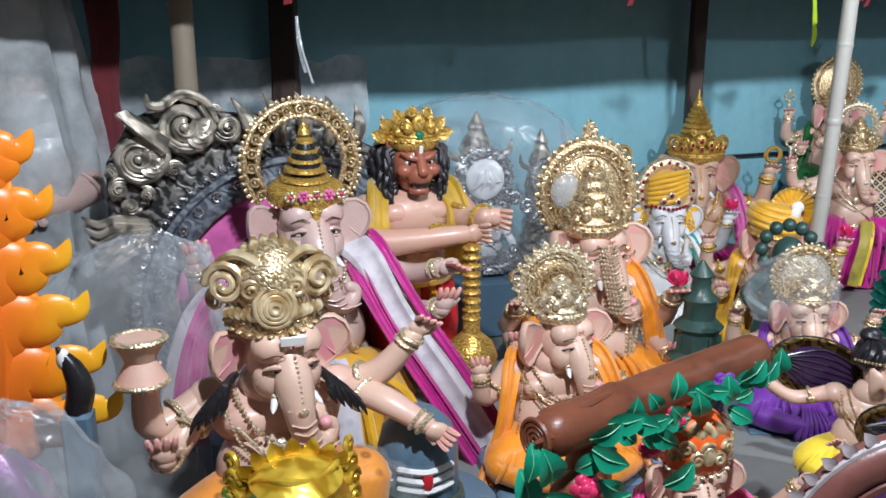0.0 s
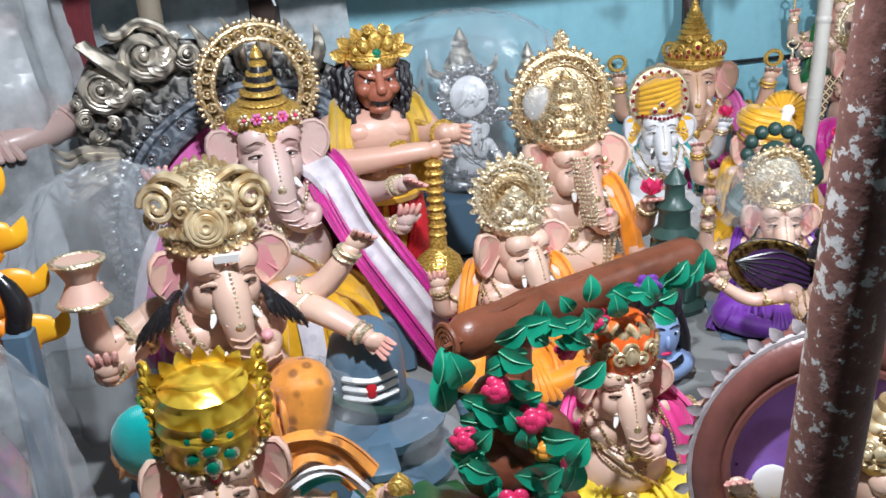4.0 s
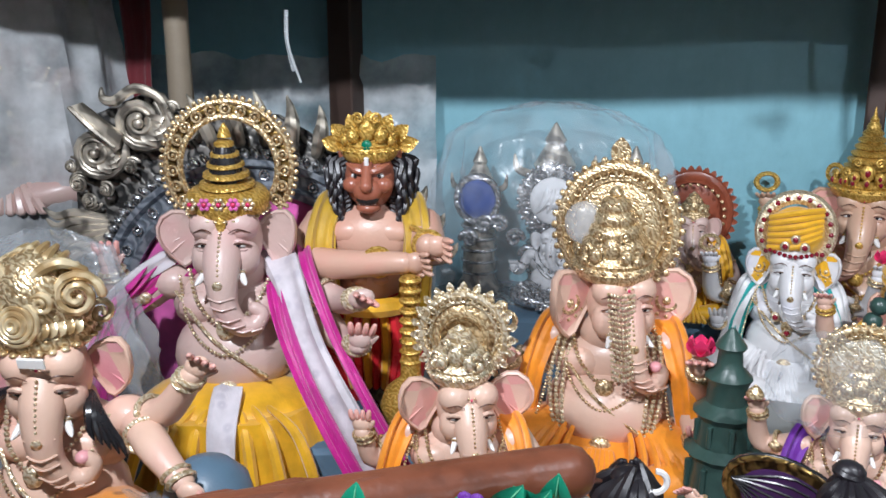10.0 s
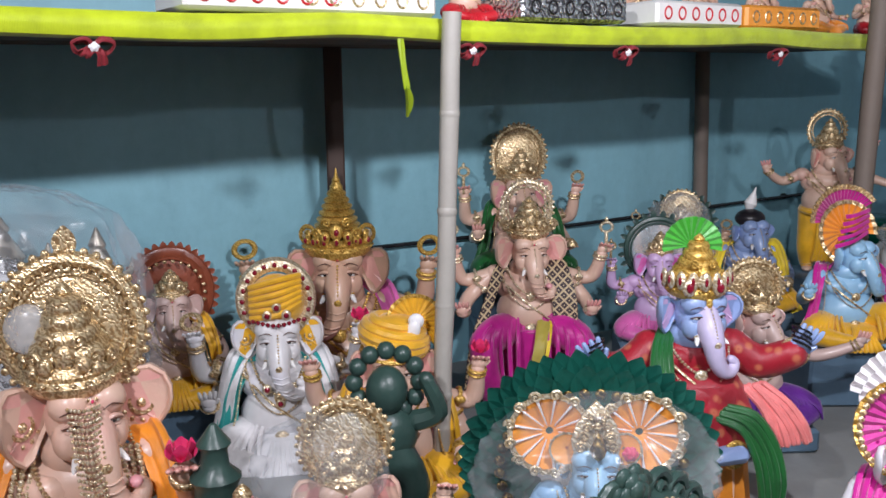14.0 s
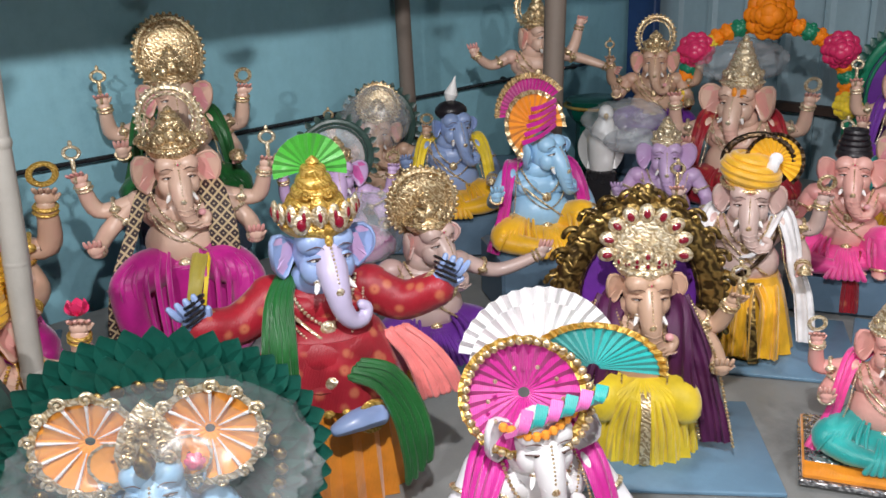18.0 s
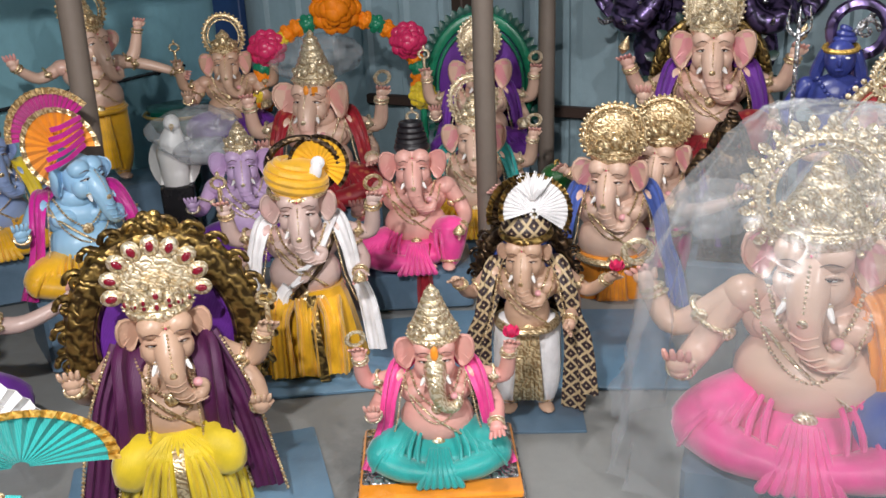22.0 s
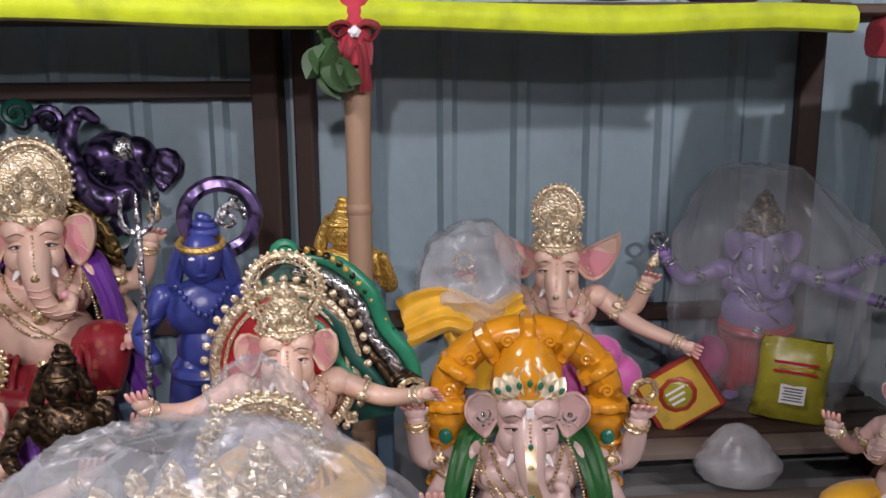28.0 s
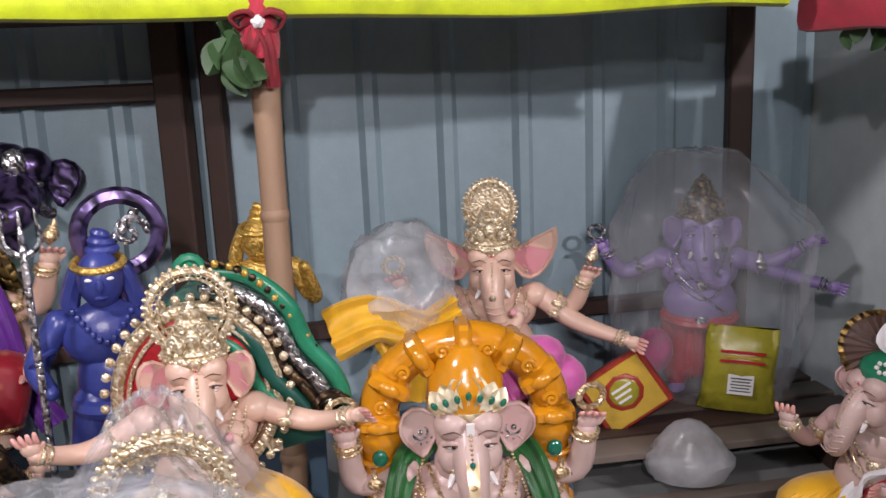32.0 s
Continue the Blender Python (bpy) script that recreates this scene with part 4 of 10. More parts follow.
        s.ring((0, -0.02, 0.2), 0.2, 0.035, waist or cloth, (94, 0, 0), 24, 8)
    # trunk of the body
    s.ell((0, -0.055, 0.30), (0.225 * fat, 0.20 * fat, 0.205), chest, (0, 0, 0), 20, 12)
    s.ell((0, -0.005, 0.51), (0.235, 0.15, 0.16), chest, (0, 0, 0), 18, 10)
    for q in (-1, 1):
        s.ell((q * 0.10, -0.105, 0.52), (0.095, 0.06, 0.075), chest, (0, 0, 0), 12, 7)
        s.ell((q * 0.222, 0.0, 0.60), (0.085, 0.085, 0.08), chest, (0, 0, 0), 12, 8)
    s.ell((0, -0.03, 0.66), (0.13, 0.12, 0.11), skin_m, (0, 0, 0), 14, 8)
    s.ring((0, -0.035, 0.185), 0.215 * fat, 0.03, waist or metal, (95, 0, 0), 28, 7)
    s.ell((0, -0.245 * fat, 0.19), (0.045, 0.025, 0.05), metal, (0, 0, 0), 10, 6)
    # necklaces and thread
    s.string([(-0.15, -0.07, 0.67), (-0.10, -0.175, 0.55), (0, -0.215, 0.47), (0.10, -0.175, 0.55), (0.15, -0.07, 0.67)], 0.0095, metal)
    s.string([(-0.19, -0.06, 0.64), (-0.13, -0.20, 0.46), (0, -0.262, 0.36), (0.13, -0.20, 0.46), (0.19, -0.06, 0.64)], 0.0075, metal)
    s.ell((0, -0.225, 0.455), (0.035, 0.018, 0.042), metal, (0, 0, 0), 10, 6)
    s.tube([(-0.2, -0.09, 0.58), (-0.04, -0.245, 0.42), (0.14, -0.245, 0.26)], 0.008, metal, 6, 5)
    # head
    s.m = keep0
    keep = s.m.copy()
    s.m = keep @ pose(0, 0, 0.72) @ pose(0, 0, 0, nod, 0, turn) @ pose(0, 0, -0.72)
    s.ell((0, -0.075, 0.81), (0.142, 0.150, 0.175), skin_m, (0, 0, 0), 20, 12)
    for q in (-1, 1):
        s.ell((q * 0.062, -0.15, 0.885), (0.085, 0.08, 0.075), skin_m, (0, 0, 0), 14, 8)
        s.ell((q * 0.072, -0.16, 0.75), (0.07, 0.075, 0.085), skin_m, (0, 0, 0), 14, 8)
        if eye:
            s.ell((q * 0.074, -0.228, 0.816), (0.028, 0.012, 0.0085), WHITE, (0, q * 14, q * 22), 10, 6)
            s.ell((q * 0.072, -0.238, 0.817), (0.0105, 0.006, 0.0075), BLACK, (0, 0, q * 20), 8, 5)
            s.tube([(q * 0.040, -0.234, 0.820), (q * 0.074, -0.233, 0.834), (q * 0.112, -0.206, 0.816)], [0.007, 0.012, 0.006], skin_m, 7, 4)
            s.tube([(q * 0.040, -0.243, 0.818), (q * 0.074, -0.244, 0.827), (q * 0.114, -0.213, 0.812)], [0.0028, 0.0042, 0.0026], BROWN, 5, 3)
            s.tube([(q * 0.034, -0.238, 0.868), (q * 0.070, -0.237, 0.884), (q * 0.116, -0.210, 0.864)], [0.0016, 0.0034, 0.0016], BROWN, 5, 4)
        s.tube([(q * 0.072, -0.225, 0.700), (q * 0.092, -0.262, 0.672), (q * 0.102, -0.284, 0.664)], [0.017, 0.013, 0.004], WHITE, 8, 3)
        s.ring((q * 0.074, -0.229, 0.697), 0.017, 0.006, metal, (50, 0, q * 30), 12, 5)
        ear(s, q, skin_m, ear_in, ears, ear_spread, 0.81, ear_deco, ear_tilt)
    s.tube([(-0.075, -0.185, 0.70), (0.0, -0.225, 0.668), (0.075, -0.185, 0.70)], [0.010, 0.024, 0.010], skin_m, 8, 4)
    s.tube([(-0.07, -0.192, 0.712), (0.0, -0.232, 0.682), (0.07, -0.192, 0.712)], [0.004, 0.010, 0.004], ROSE, 6, 4)
    for q in (-1, 1):
        s.tube([(q * 0.05, -0.225, 0.80), (q * 0.09, -0.215, 0.795), (q * 0.12, -0.17, 0.80)], [0.006, 0.011, 0.005], skin_m, 7, 3)
    tk = trunk_deco or skin_m
    curl = [(0, -0.165, 0.83), (0, -0.235, 0.75), (0.004 * trunk, -0.285, 0.66), (0.02 * trunk, -0.30, 0.57), (0.065 * trunk, -0.295, 0.50), (0.125 * trunk, -0.28, 0.49), (0.155 * trunk, -0.265, 0.535), (0.125 * trunk, -0.27, 0.565)]
    s.tube(curl, [0.080, 0.080, 0.066, 0.054, 0.046, 0.040, 0.033, 0.025], tk, 14, 5)
    if skin_m in (PEACH, ROSY, TAN):
        s.ell((0.125 * trunk, -0.27, 0.565), (0.030, 0.032, 0.024), EARPINK, (0, 0, 0), 10, 6)
    if trunk_deco is None:
        for i in range(9):
            t = 0.12 + 0.075 * i
            path = s.spline(curl, 5)
            p = path[int(t * (len(path) - 1))]
            s.tube([p + Vector((-0.060 + 0.028 * t, -0.040, 0)), p + Vector((0, -0.080 + 0.04 * t, -0.008)), p + Vector((0.060 - 0.028 * t, -0.040, 0))], 0.0045, skin_m, 5, 3)
    s.string([(-0.07, -0.22, 0.75), (0, -0.345, 0.685), (0.07, -0.22, 0.75)], 0.007, metal)
    s.string([(0, -0.246, 0.87), (0, -0.300, 0.79), (0, -0.336, 0.71)], 0.007, metal, 2.8)
    s.ell((0, -0.345, 0.672), (0.022, 0.012, 0.026), metal, (20, 0, 0), 10, 6)
    if tilak is None and skin_m in (PEACH, PALE, ROSY, TAN):
        for q in (-1, 0, 1):
            s.ell((q * 0.014, -0.228, 0.903 + 0.008 * abs(q)), (0.006, 0.005, 0.008), metal if q else ROSE, (0, 0, 0), 7, 4)
    if tilak is not None:
        s.ell((0, -0.222, 0.905), (0.022, 0.012, 0.04), tilak, (-8, 0, 0), 8, 5)
    s.m = keep0 @ Matrix.Diagonal((1.22, 1.14, 1.0, 1.0))
    # arms
    sets = {
        "std": [(-1, (-0.40, 0.02, 0.56), (-0.43, -0.06, 0.80), props[0], False), (1, (0.40, 0.02, 0.56), (0.43, -0.06, 0.80), props[1], False),
                (-1, (-0.34, -0.05, 0.40), (-0.36, -0.28, 0.46), props[2], True), (1, (0.34, -0.05, 0.38), (0.33, -0.30, 0.36), props[3], False)],
        "spread": [(-1, (-0.46, -0.03, 0.52), (-0.66, -0.12, 0.68), props[0], False), (1, (0.46, -0.03, 0.50), (0.72, -0.12, 0.62), props[1], True)],
        "two": [(-1, (-0.34, -0.05, 0.40), (-0.38, -0.28, 0.50), props[2], True), (1, (0.34, -0.05, 0.38), (0.30, -0.30, 0.33), props[3], False)],
        "up": [(-1, (-0.42, 0.02, 0.52), (-0.50, -0.10, 0.76), props[0], False), (1, (0.42, 0.02, 0.52), (0.50, -0.10, 0.76), props[1], False)],
        "none": [],
    }
    for side, e, w, prop, palm in (sets[arms] if isinstance(arms, str) else arms):
        arm(s, side, e, w, skin_m, prop, palm, metal=metal)
    if shawl is not None:
        for q in (-1, 1):
            m = shawl if q < 0 or shawl2 is None else shawl2
            s.ribbon([(q * 0.10, 0.10, 0.70), (q * 0.21, -0.02, 0.685), (q * 0.27, -0.13, 0.52), (q * 0.30, -0.16, 0.32), (q * 0.36, -0.18, 0.10), (q * 0.40, -0.24, 0.0 - stand * 0.6)], 0.12, m, (1, -0.6 * q, 0), 0.016, 5, 3)
            s.string([(q * 0.15, -0.01, 0.715), (q * 0.20, -0.125, 0.55), (q * 0.235, -0.20, 0.34), (q * 0.30, -0.22, 0.12)], 0.0065, metal, 2.4, 5)
    s.m = keep0




def place(s, x, y, zf, k, rz, label, name="elephant_statue", stand=0.0, support=SLATE, group="painted statues in the shed", w=0.9, d=0.74):
    """Sets a figure with its brow at height zf and a plinth below it down to the deck."""
    z = zf - 0.8 * k
    foot = z - stand * k
    gap = foot - DECK
    if gap > 0.005:
        size = (w * k, d * k)
        if gap < 0.06:
            s.box((0, -0.06, -stand - gap / k / 2), (size[0] / k, size[1] / k, gap / k), support, b=0.015)
        else:
            t = Solid()
            n = max(1, round(gap / 0.22))
            h = gap / n
            for i in range(n):
                t.box((0, -0.06 * k, h * (i + 0.5)), (size[0] - 0.02 * (i % 2), size[1] - 0.02 * (i % 2), h - 0.004), support, (0, 0, 3 * (i % 2)), 0.01)
            t.done("display_block", (x, y, DECK), "painted board block holding up a statue", "stand", rz=rz)
    return s.done(name, (x, y, z), label, "statue", rz, group, scale=k)


def skirt(s, z0, z1, w0, w1, mat, d0=0.2, d1=0.24, y=-0.08, pleats=13):
    """A hanging pleated wrap."""
    rows, n = [], pleats * 4
    for i in range(9):
        t = i / 8
        w, d = w0 + (w1 - w0) * t ** 0.7, d0 + (d1 - d0) * t
        rows.append([(w * math.cos(2 * math.pi * j / n) * (1 + (0.02 + 0.05 * t) * math.sin(pleats * 2 * math.pi * j / n)), y + d * math.sin(2 * math.pi * j / n) * (1 + (0.03 + 0.07 * t) * math.sin(pleats * 2 * math.pi * j / n)), z0 + (z1 - z0) * t) for j in range(n)])
    s.grid(rows, mat)


def sash(s, pts, width, mat, n=7, across=(1, 0, 0), r=0.02):
    """A gathered length of cloth: pleats side by side that drift apart and cross."""
    w = Vector(across).normalized()
    for i in range(n):
        o = w * (width * (i / (n - 1) - 0.5))
        line = []
        for k, p in enumerate(pts):
            t = k / (len(pts) - 1)
            line.append(Vector(p) + o * (0.75 + 0.45 * t) + Vector((0.006 * math.sin(3 * i + 2 * k), -0.008 * math.sin(2.3 * i + k), 0)))
        s.tube(line, [r * 0.8, r * (1.0 + 0.2 * math.sin(2 * i)), r * 1.15, r * 0.9], mat, 7, 4)


def scroll(s, c, r, mat, turns=1.6, hand_=1, thick=0.2, rot=(0, 0, 0)):
    """A carved volute."""
    t = pose(*c, *rot)
    pts, n = [], int(turns * 12)
    for i in range(n + 1):
        a = 2 * math.pi * turns * i / n
        q = r * (1 - 0.85 * i / n)
        pts.append(t @ Vector((hand_ * q * math.cos(a), -0.3 * r * i / n, q * math.sin(a))))
    s.tube(pts, [r * thick * 1.2, r * thick, r * thick * 0.8], mat, 7, 1)


def throne(s, R, mat, z=0.55, fill=None, y=0.24, tall=1.15, leaves=18, leaf_mat=None, thick=0.10, top_rose=False, curls=0, curl_mat=None):
    """An arched back to a seat: moulded rim, leaf or scroll edging, cloth panel."""
    n = 32
    if fill is not None:
        s.slab([(R * 0.98 * math.cos(2 * math.pi * i / n), R * 0.98 * math.sin(2 * math.pi * i / n) * tall) for i in range(n)], (0, y + 0.02, z), 0.04, fill, (0, 0, 0), 0.05)
    s.ring((0, y, z), R, R * thick, mat, (0, 0, 0), 44, 8, tall)
    s.ring((0, y - 0.02, z), R * 0.86, R * thick * 0.35, mat, (0, 0, 0), 40, 6, tall)
    for i in range(leaves):
        a = radians(-40 + 260 * i / (leaves - 1))
        s.petal((R * 1.03 * math.cos(a), y, z + R * 1.03 * math.sin(a) * tall), R * 0.26, leaf_mat or mat, (0, 90 - math.degrees(a), 0), 0.15)
    for i in range(curls):
        a = radians(-20 + 220 * i / (curls - 1))
        scroll(s, (R * 1.16 * math.cos(a), y - 0.01, z + R * 1.16 * math.sin(a) * tall), R * 0.15, curl_mat or mat, 1.5, 1 if a < math.pi / 2 else -1, 0.24)
    if top_rose:
        s.rose((0, y - 0.03, z + R * 1.2 * tall), R * 0.2, mat)
LEAFVEIN = paint("leaf_vein_green", (0.12, 0.42, 0.24), 0.4)
# ---- wall side, first stretch
# great seated figure on a silver scroll throne
s = Solid()
ARMS = [(-1, (-0.38, 0.0, 0.50), (-0.42, -0.06, 0.68), "", True), (1, (0.38, -0.10, 0.54), (0.46, -0.30, 0.62), "", False), (1, (0.36, -0.08, 0.38), (0.46, -0.30, 0.42), "", True)]
body(s, PALE, YELLOW, PALE, PALEGOLD, 1, ARMS, shawl=None, fat=1.0, ears=0.85, ear_spread=18, tilak=GOLDY, legs=False)
# folded lap and pleated front of the yellow wrap, with its pale border
s.ell((0, -0.16, 0.10), (0.40, 0.30, 0.13), YELLOW, (0, 0, 0), 24, 10)
skirt(s, 0.14, -0.62, 0.37, 0.62, YELLOW, 0.30, 0.36, -0.20, 15)
for x in (-0.32, -0.20, -0.10, 0.12, 0.22, 0.34):
    s.tube([(x * 0.55, -0.38, 0.17), (x * 0.95, -0.49, 0.08), (x * 1.25, -0.55, -0.25), (x * 1.4, -0.57, -0.58)], [0.012, 0.024, 0.026, 0.03], YELLOW, 7, 5)
s.ribbon([(0.02, -0.34, 0.24), (0.02, -0.52, 0.10), (0.03, -0.60, -0.25), (0.04, -0.61, -0.6)], 0.115, LACE, (1, 0, 0), 0.02, 6, 1)
# broad magenta stole with a white lace border
s.ribbon([(0.16, 0.06, 0.73), (0.25, -0.15, 0.66), (0.36, -0.30, 0.40), (0.52, -0.42, 0.12), (0.72, -0.50, -0.24)], 0.15, LACE, (1, -0.4, 0.35), 0.014, 8, 2)
s.ribbon([(0.20, 0.05, 0.70), (0.21, -0.17, 0.58), (0.31, -0.33, 0.33), (0.47, -0.45, 0.04), (0.68, -0.53, -0.33)], 0.085, MAGENTA, (1, -0.4, 0.35), 0.018, 8, 4)
s.ribbon([(0.30, 0.02, 0.75), (0.34, -0.14, 0.69), (0.46, -0.29, 0.43), (0.62, -0.41, 0.15), (0.82, -0.48, -0.20)], 0.06, MAGENTA, (1, -0.4, 0.35), 0.014, 8, 2)
s.ribbon([(-0.20, 0.04, 0.70), (-0.34, -0.06, 0.62), (-0.50, -0.10, 0.46), (-0.58, -0.14, 0.20), (-0.62, -0.20, -0.12)], 0.17, MAGENTA, (1, 0.5, 0.2), 0.022, 7, 5)
s.ribbon([(-0.22, 0.0, 0.74), (-0.40, -0.10, 0.64), (-0.57, -0.14, 0.48), (-0.68, -0.18, 0.18), (-0.72, -0.24, -0.14)], 0.07, LACE, (1, 0.5, 0.2), 0.014, 7, 1)
# crown: jewelled band, stacked discs with dark gaps, and an open ring of coiled bosses
s.lathe([(0.150, -0.025), (0.172, 0.0), (0.176, 0.045), (0.158, 0.07), (0.10, 0.085)], (0, -0.055, 0.945), GOLDY, 24, (8, 0, 0))
s.dots((0, -0.055, 0.935), 0.170, 0.011, PALEGOLD, 30, (98, 0, 0))
s.lathe([(0.075, 0.06), (0.065, 0.20), (0.03, 0.27)], (0, -0.05, 0.945), BLACK, 14, (6, 0, 0))
for i in range(5):
    r = 0.118 - 0.019 * i
    s.lathe([(r * 0.7, -0.012), (r, 0.0), (r * 0.96, 0.014), (r * 0.6, 0.022)], (0, -0.055 - 0.004 * i, 1.035 + 0.042 * i), GOLDY, 20, (6, 0, 0))
s.lathe([(0.03, 0), (0.022, 0.03), (0.004, 0.06)], (0, -0.06, 1.235), GOLDY, 12)
for i in range(5):
    x = 0.058 * (i - 2)
    y = -0.235 + 0.45 * x * x
    for j in range(6):
        a = 2 * math.pi * j / 6
        s.ell((x + 0.019 * math.cos(a), y, 0.985 + 0.019 * math.sin(a)), (0.010, 0.007, 0.010), (PALEGOLD, PINK)[i % 2], (0, 0, 0), 7, 4)
    s.ell((x, y - 0.006, 0.985), (0.010, 0.008, 0.010), ROSE, (0, 0, 0), 7, 4)
s.ring((0, 0.0, 1.10), 0.205, 0.014, GOLD, (0, 0, 0), 40, 7, 1.05, -40, 220)
s.ring((0, 0.0, 1.10), 0.265, 0.012, GOLD, (0, 0, 0), 40, 7, 1.05, -40, 220)
s.slab([(0.262 * math.cos(radians(-40 + 260 * i / 30)), 0.262 * math.sin(radians(-40 + 260 * i / 30)) * 1.05) for i in range(31)] + [(0.205 * math.cos(radians(220 - 260 * i / 30)), 0.205 * math.sin(radians(220 - 260 * i / 30)) * 1.05) for i in range(31)], (0, 0.008, 1.10), 0.012, OLDGOLD, (0, 0, 0), 0.0)
for i in range(17):
    a = radians(-34 + 248 * i / 16)
    c = (0.235 * math.cos(a), -0.012, 1.10 + 0.235 * math.sin(a) * 1.05)
    s.ring(c, 0.019, 0.0065, GOLD, (0, 0, 0), 14, 6)
    s.ell(c, (0.009, 0.008, 0.009), GOLD, (0, 0, 0), 8, 5)
s.dots((0, -0.004, 1.10), 0.284, 0.012, GOLD, 44, (0, 0, 0), 1.05, -40, 220)
place(s, -0.345, 2.289, 0.896, 0.56, 24, "pale seated statue with magenta shawl and yellow wrap", w=1.1)

# silver scroll throne behind it
seat = new("silver_throne")
seat.matrix_basis = pose(-0.40, 2.47, 0, 0, 0, 20)
tagged(seat, "silver carved scroll throne back with pink panel", "throne")
TC = 0.63


def throne_part(name, build, label=""):
    s = Solid()
    build(s)
    return s.done(name, (0, 0, 0), label, parent=seat)


def arc_pts(r, a0, a1, n):
    return [(r * math.cos(radians(a0 + (a1 - a0) * i / n)), r * math.sin(radians(a0 + (a1 - a0) * i / n))) for i in range(n + 1)]


throne_part("panel", lambda s: s.slab(arc_pts(0.345, -50, 230, 30), (0, 0.012, TC), 0.03, PINK, (0, 0, 0), 0.03), "pink satin panel")
throne_part("back_plate", lambda s: s.slab([(-0.44, DECK - TC), (-0.50, 0.18), (-0.49, 0.42), (-0.42, 0.535), (-0.30, 0.585), (-0.20, 0.55), (-0.10, 0.54), (0.06, 0.535), (0.17, 0.47), (0.30, 0.40), (0.42, 0.22), (0.44, DECK - TC)], (0, 0.05, TC), 0.03, PEWTER, (0, 0, 0), 0.02), "dark pewter back board")


def arch_band(s):
    rows = []
    for i in range(49):
        a = radians(-52 + 284 * i / 48)
        rows.append([(r * math.cos(a), y, TC + r * math.sin(a)) for r, y in ((0.345, 0.03), (0.345, -0.03), (0.365, -0.036), (0.375, -0.022), (0.405, -0.022), (0.415, -0.04), (0.43, -0.04), (0.43, 0.03))])
    s.grid(rows, STUDBLUE)


throne_part("arch_band", arch_band, "blue-grey moulded arch")


def rope(s):
    for i in range(84):
        a = radians(-52 + 284 * i / 83)
        s.ell((0.445 * math.cos(a), -0.03, TC + 0.445 * math.sin(a)), (0.011, 0.014, 0.017), SILVER, (0, 60 - math.degrees(a), 0), 8, 5)


throne_part("rope_edge", rope, "twisted silver rope moulding")
for i in range(30):
    a = radians(-48 + 276 * i / 29)
    throne_part("stud", lambda s: (s.ring((0.39 * math.cos(a), -0.028, TC + 0.39 * math.sin(a)), 0.012, 0.0035, SILVER, (0, 0, 0), 12, 5), s.ell((0.39 * math.cos(a), -0.028, TC + 0.39 * math.sin(a)), (0.005, 0.005, 0.005), SILVER, (0, 0, 0), 7, 4)))


def volute(s, x, z, r, turn, hand_=1, fans=0):
    """A deep carved spiral with an outer lip and a fan of fluted leaves."""
    for w, y, th, mat in ((1.0, 0.0, 0.17, PEWTER_SMOOTH), (0.80, -0.012, 0.07, PEWTER_SMOOTH)):
        pts = []
        for i in range(27):
            a = 2 * math.pi * 1.9 * i / 26
            q = r * w * (1 - 0.80 * (i / 26) ** 0.8)
            pts.append((x + hand_ * q * math.cos(a + radians(turn)), y - 0.02 * i / 26, z + q * math.sin(a + radians(turn))))
        s.tube(pts, [r * th * 1.1, r * th, r * th * 0.9, r * th * 0.8], mat, 8, 1)
    s.ell((x, -0.024, z), (r * 0.17, 0.012, r * 0.17), PEWTER_SMOOTH, (0, 0, 0), 10, 6)
    for i in range(fans):
        s.petal((x - hand_ * r * 0.15, -0.012, z - r * 0.1), r * 0.72, PEWTER_SMOOTH, (8, (-150 + 28 * i) * hand_, 0), 0.25)


for x, z, r, t, h, f in ((-0.285, 1.148, 0.082, 130, -1, 4), (-0.406, 1.070, 0.074, 160, -1, 5), (-0.172, 1.140, 0.040, 200, 1, 0), (-0.462, 0.990, 0.030, 40, 1, 0), (-0.436, 0.942, 0.027, 200, -1, 0), (-0.205, 1.185, 0.020, 0, 1, 0), (-0.478, 1.035, 0.022, 90, -1, 0), (-0.320, 1.035, 0.024, 30, 1, 0), (-0.392, 0.972, 0.022, 60, -1, 0)):
    throne_part("scroll", lambda s: volute(s, x, z, r, t, h, f))
throne_part("spear", lambda s: (s.slab([(-0.455, 1.19), (-0.425, 1.20), (-0.325, 1.12), (-0.335, 1.085), (-0.35, 1.075)], (0, -0.03, 0), 0.03, PEWTER_SMOOTH, (0, 0, 0), 0.25), s.tube([(-0.45, -0.045, 1.188), (-0.40, -0.05, 1.14), (-0.345, -0.045, 1.09)], [0.006, 0.008, 0.004], PEWTER_SMOOTH, 6, 3)))
throne_part("tongue", lambda s: s.tube([(-0.375, -0.02, 1.235), (-0.37, -0.025, 1.21), (-0.34, -0.025, 1.205), (-0.29, -0.02, 1.235), (-0.23, -0.02, 1.215), (-0.20, -0.02, 1.16)], [0.004, 0.012, 0.014, 0.013, 0.012, 0.006], PEWTER_SMOOTH, 8, 5))
for i in range(6):
    throne_part("leaf", lambda s: s.tube([(-0.40 + 0.004 * i, -0.01, 0.90 - 0.012 * i), (-0.47, -0.03, 0.915 - 0.022 * i), (-0.52, -0.03, 0.905 - 0.028 * i), (-0.558 + 0.005 * i, -0.02, 0.925 - 0.03 * i)], [0.008, 0.013, 0.011, 0.003], PEWTER_SMOOTH, 7, 4))
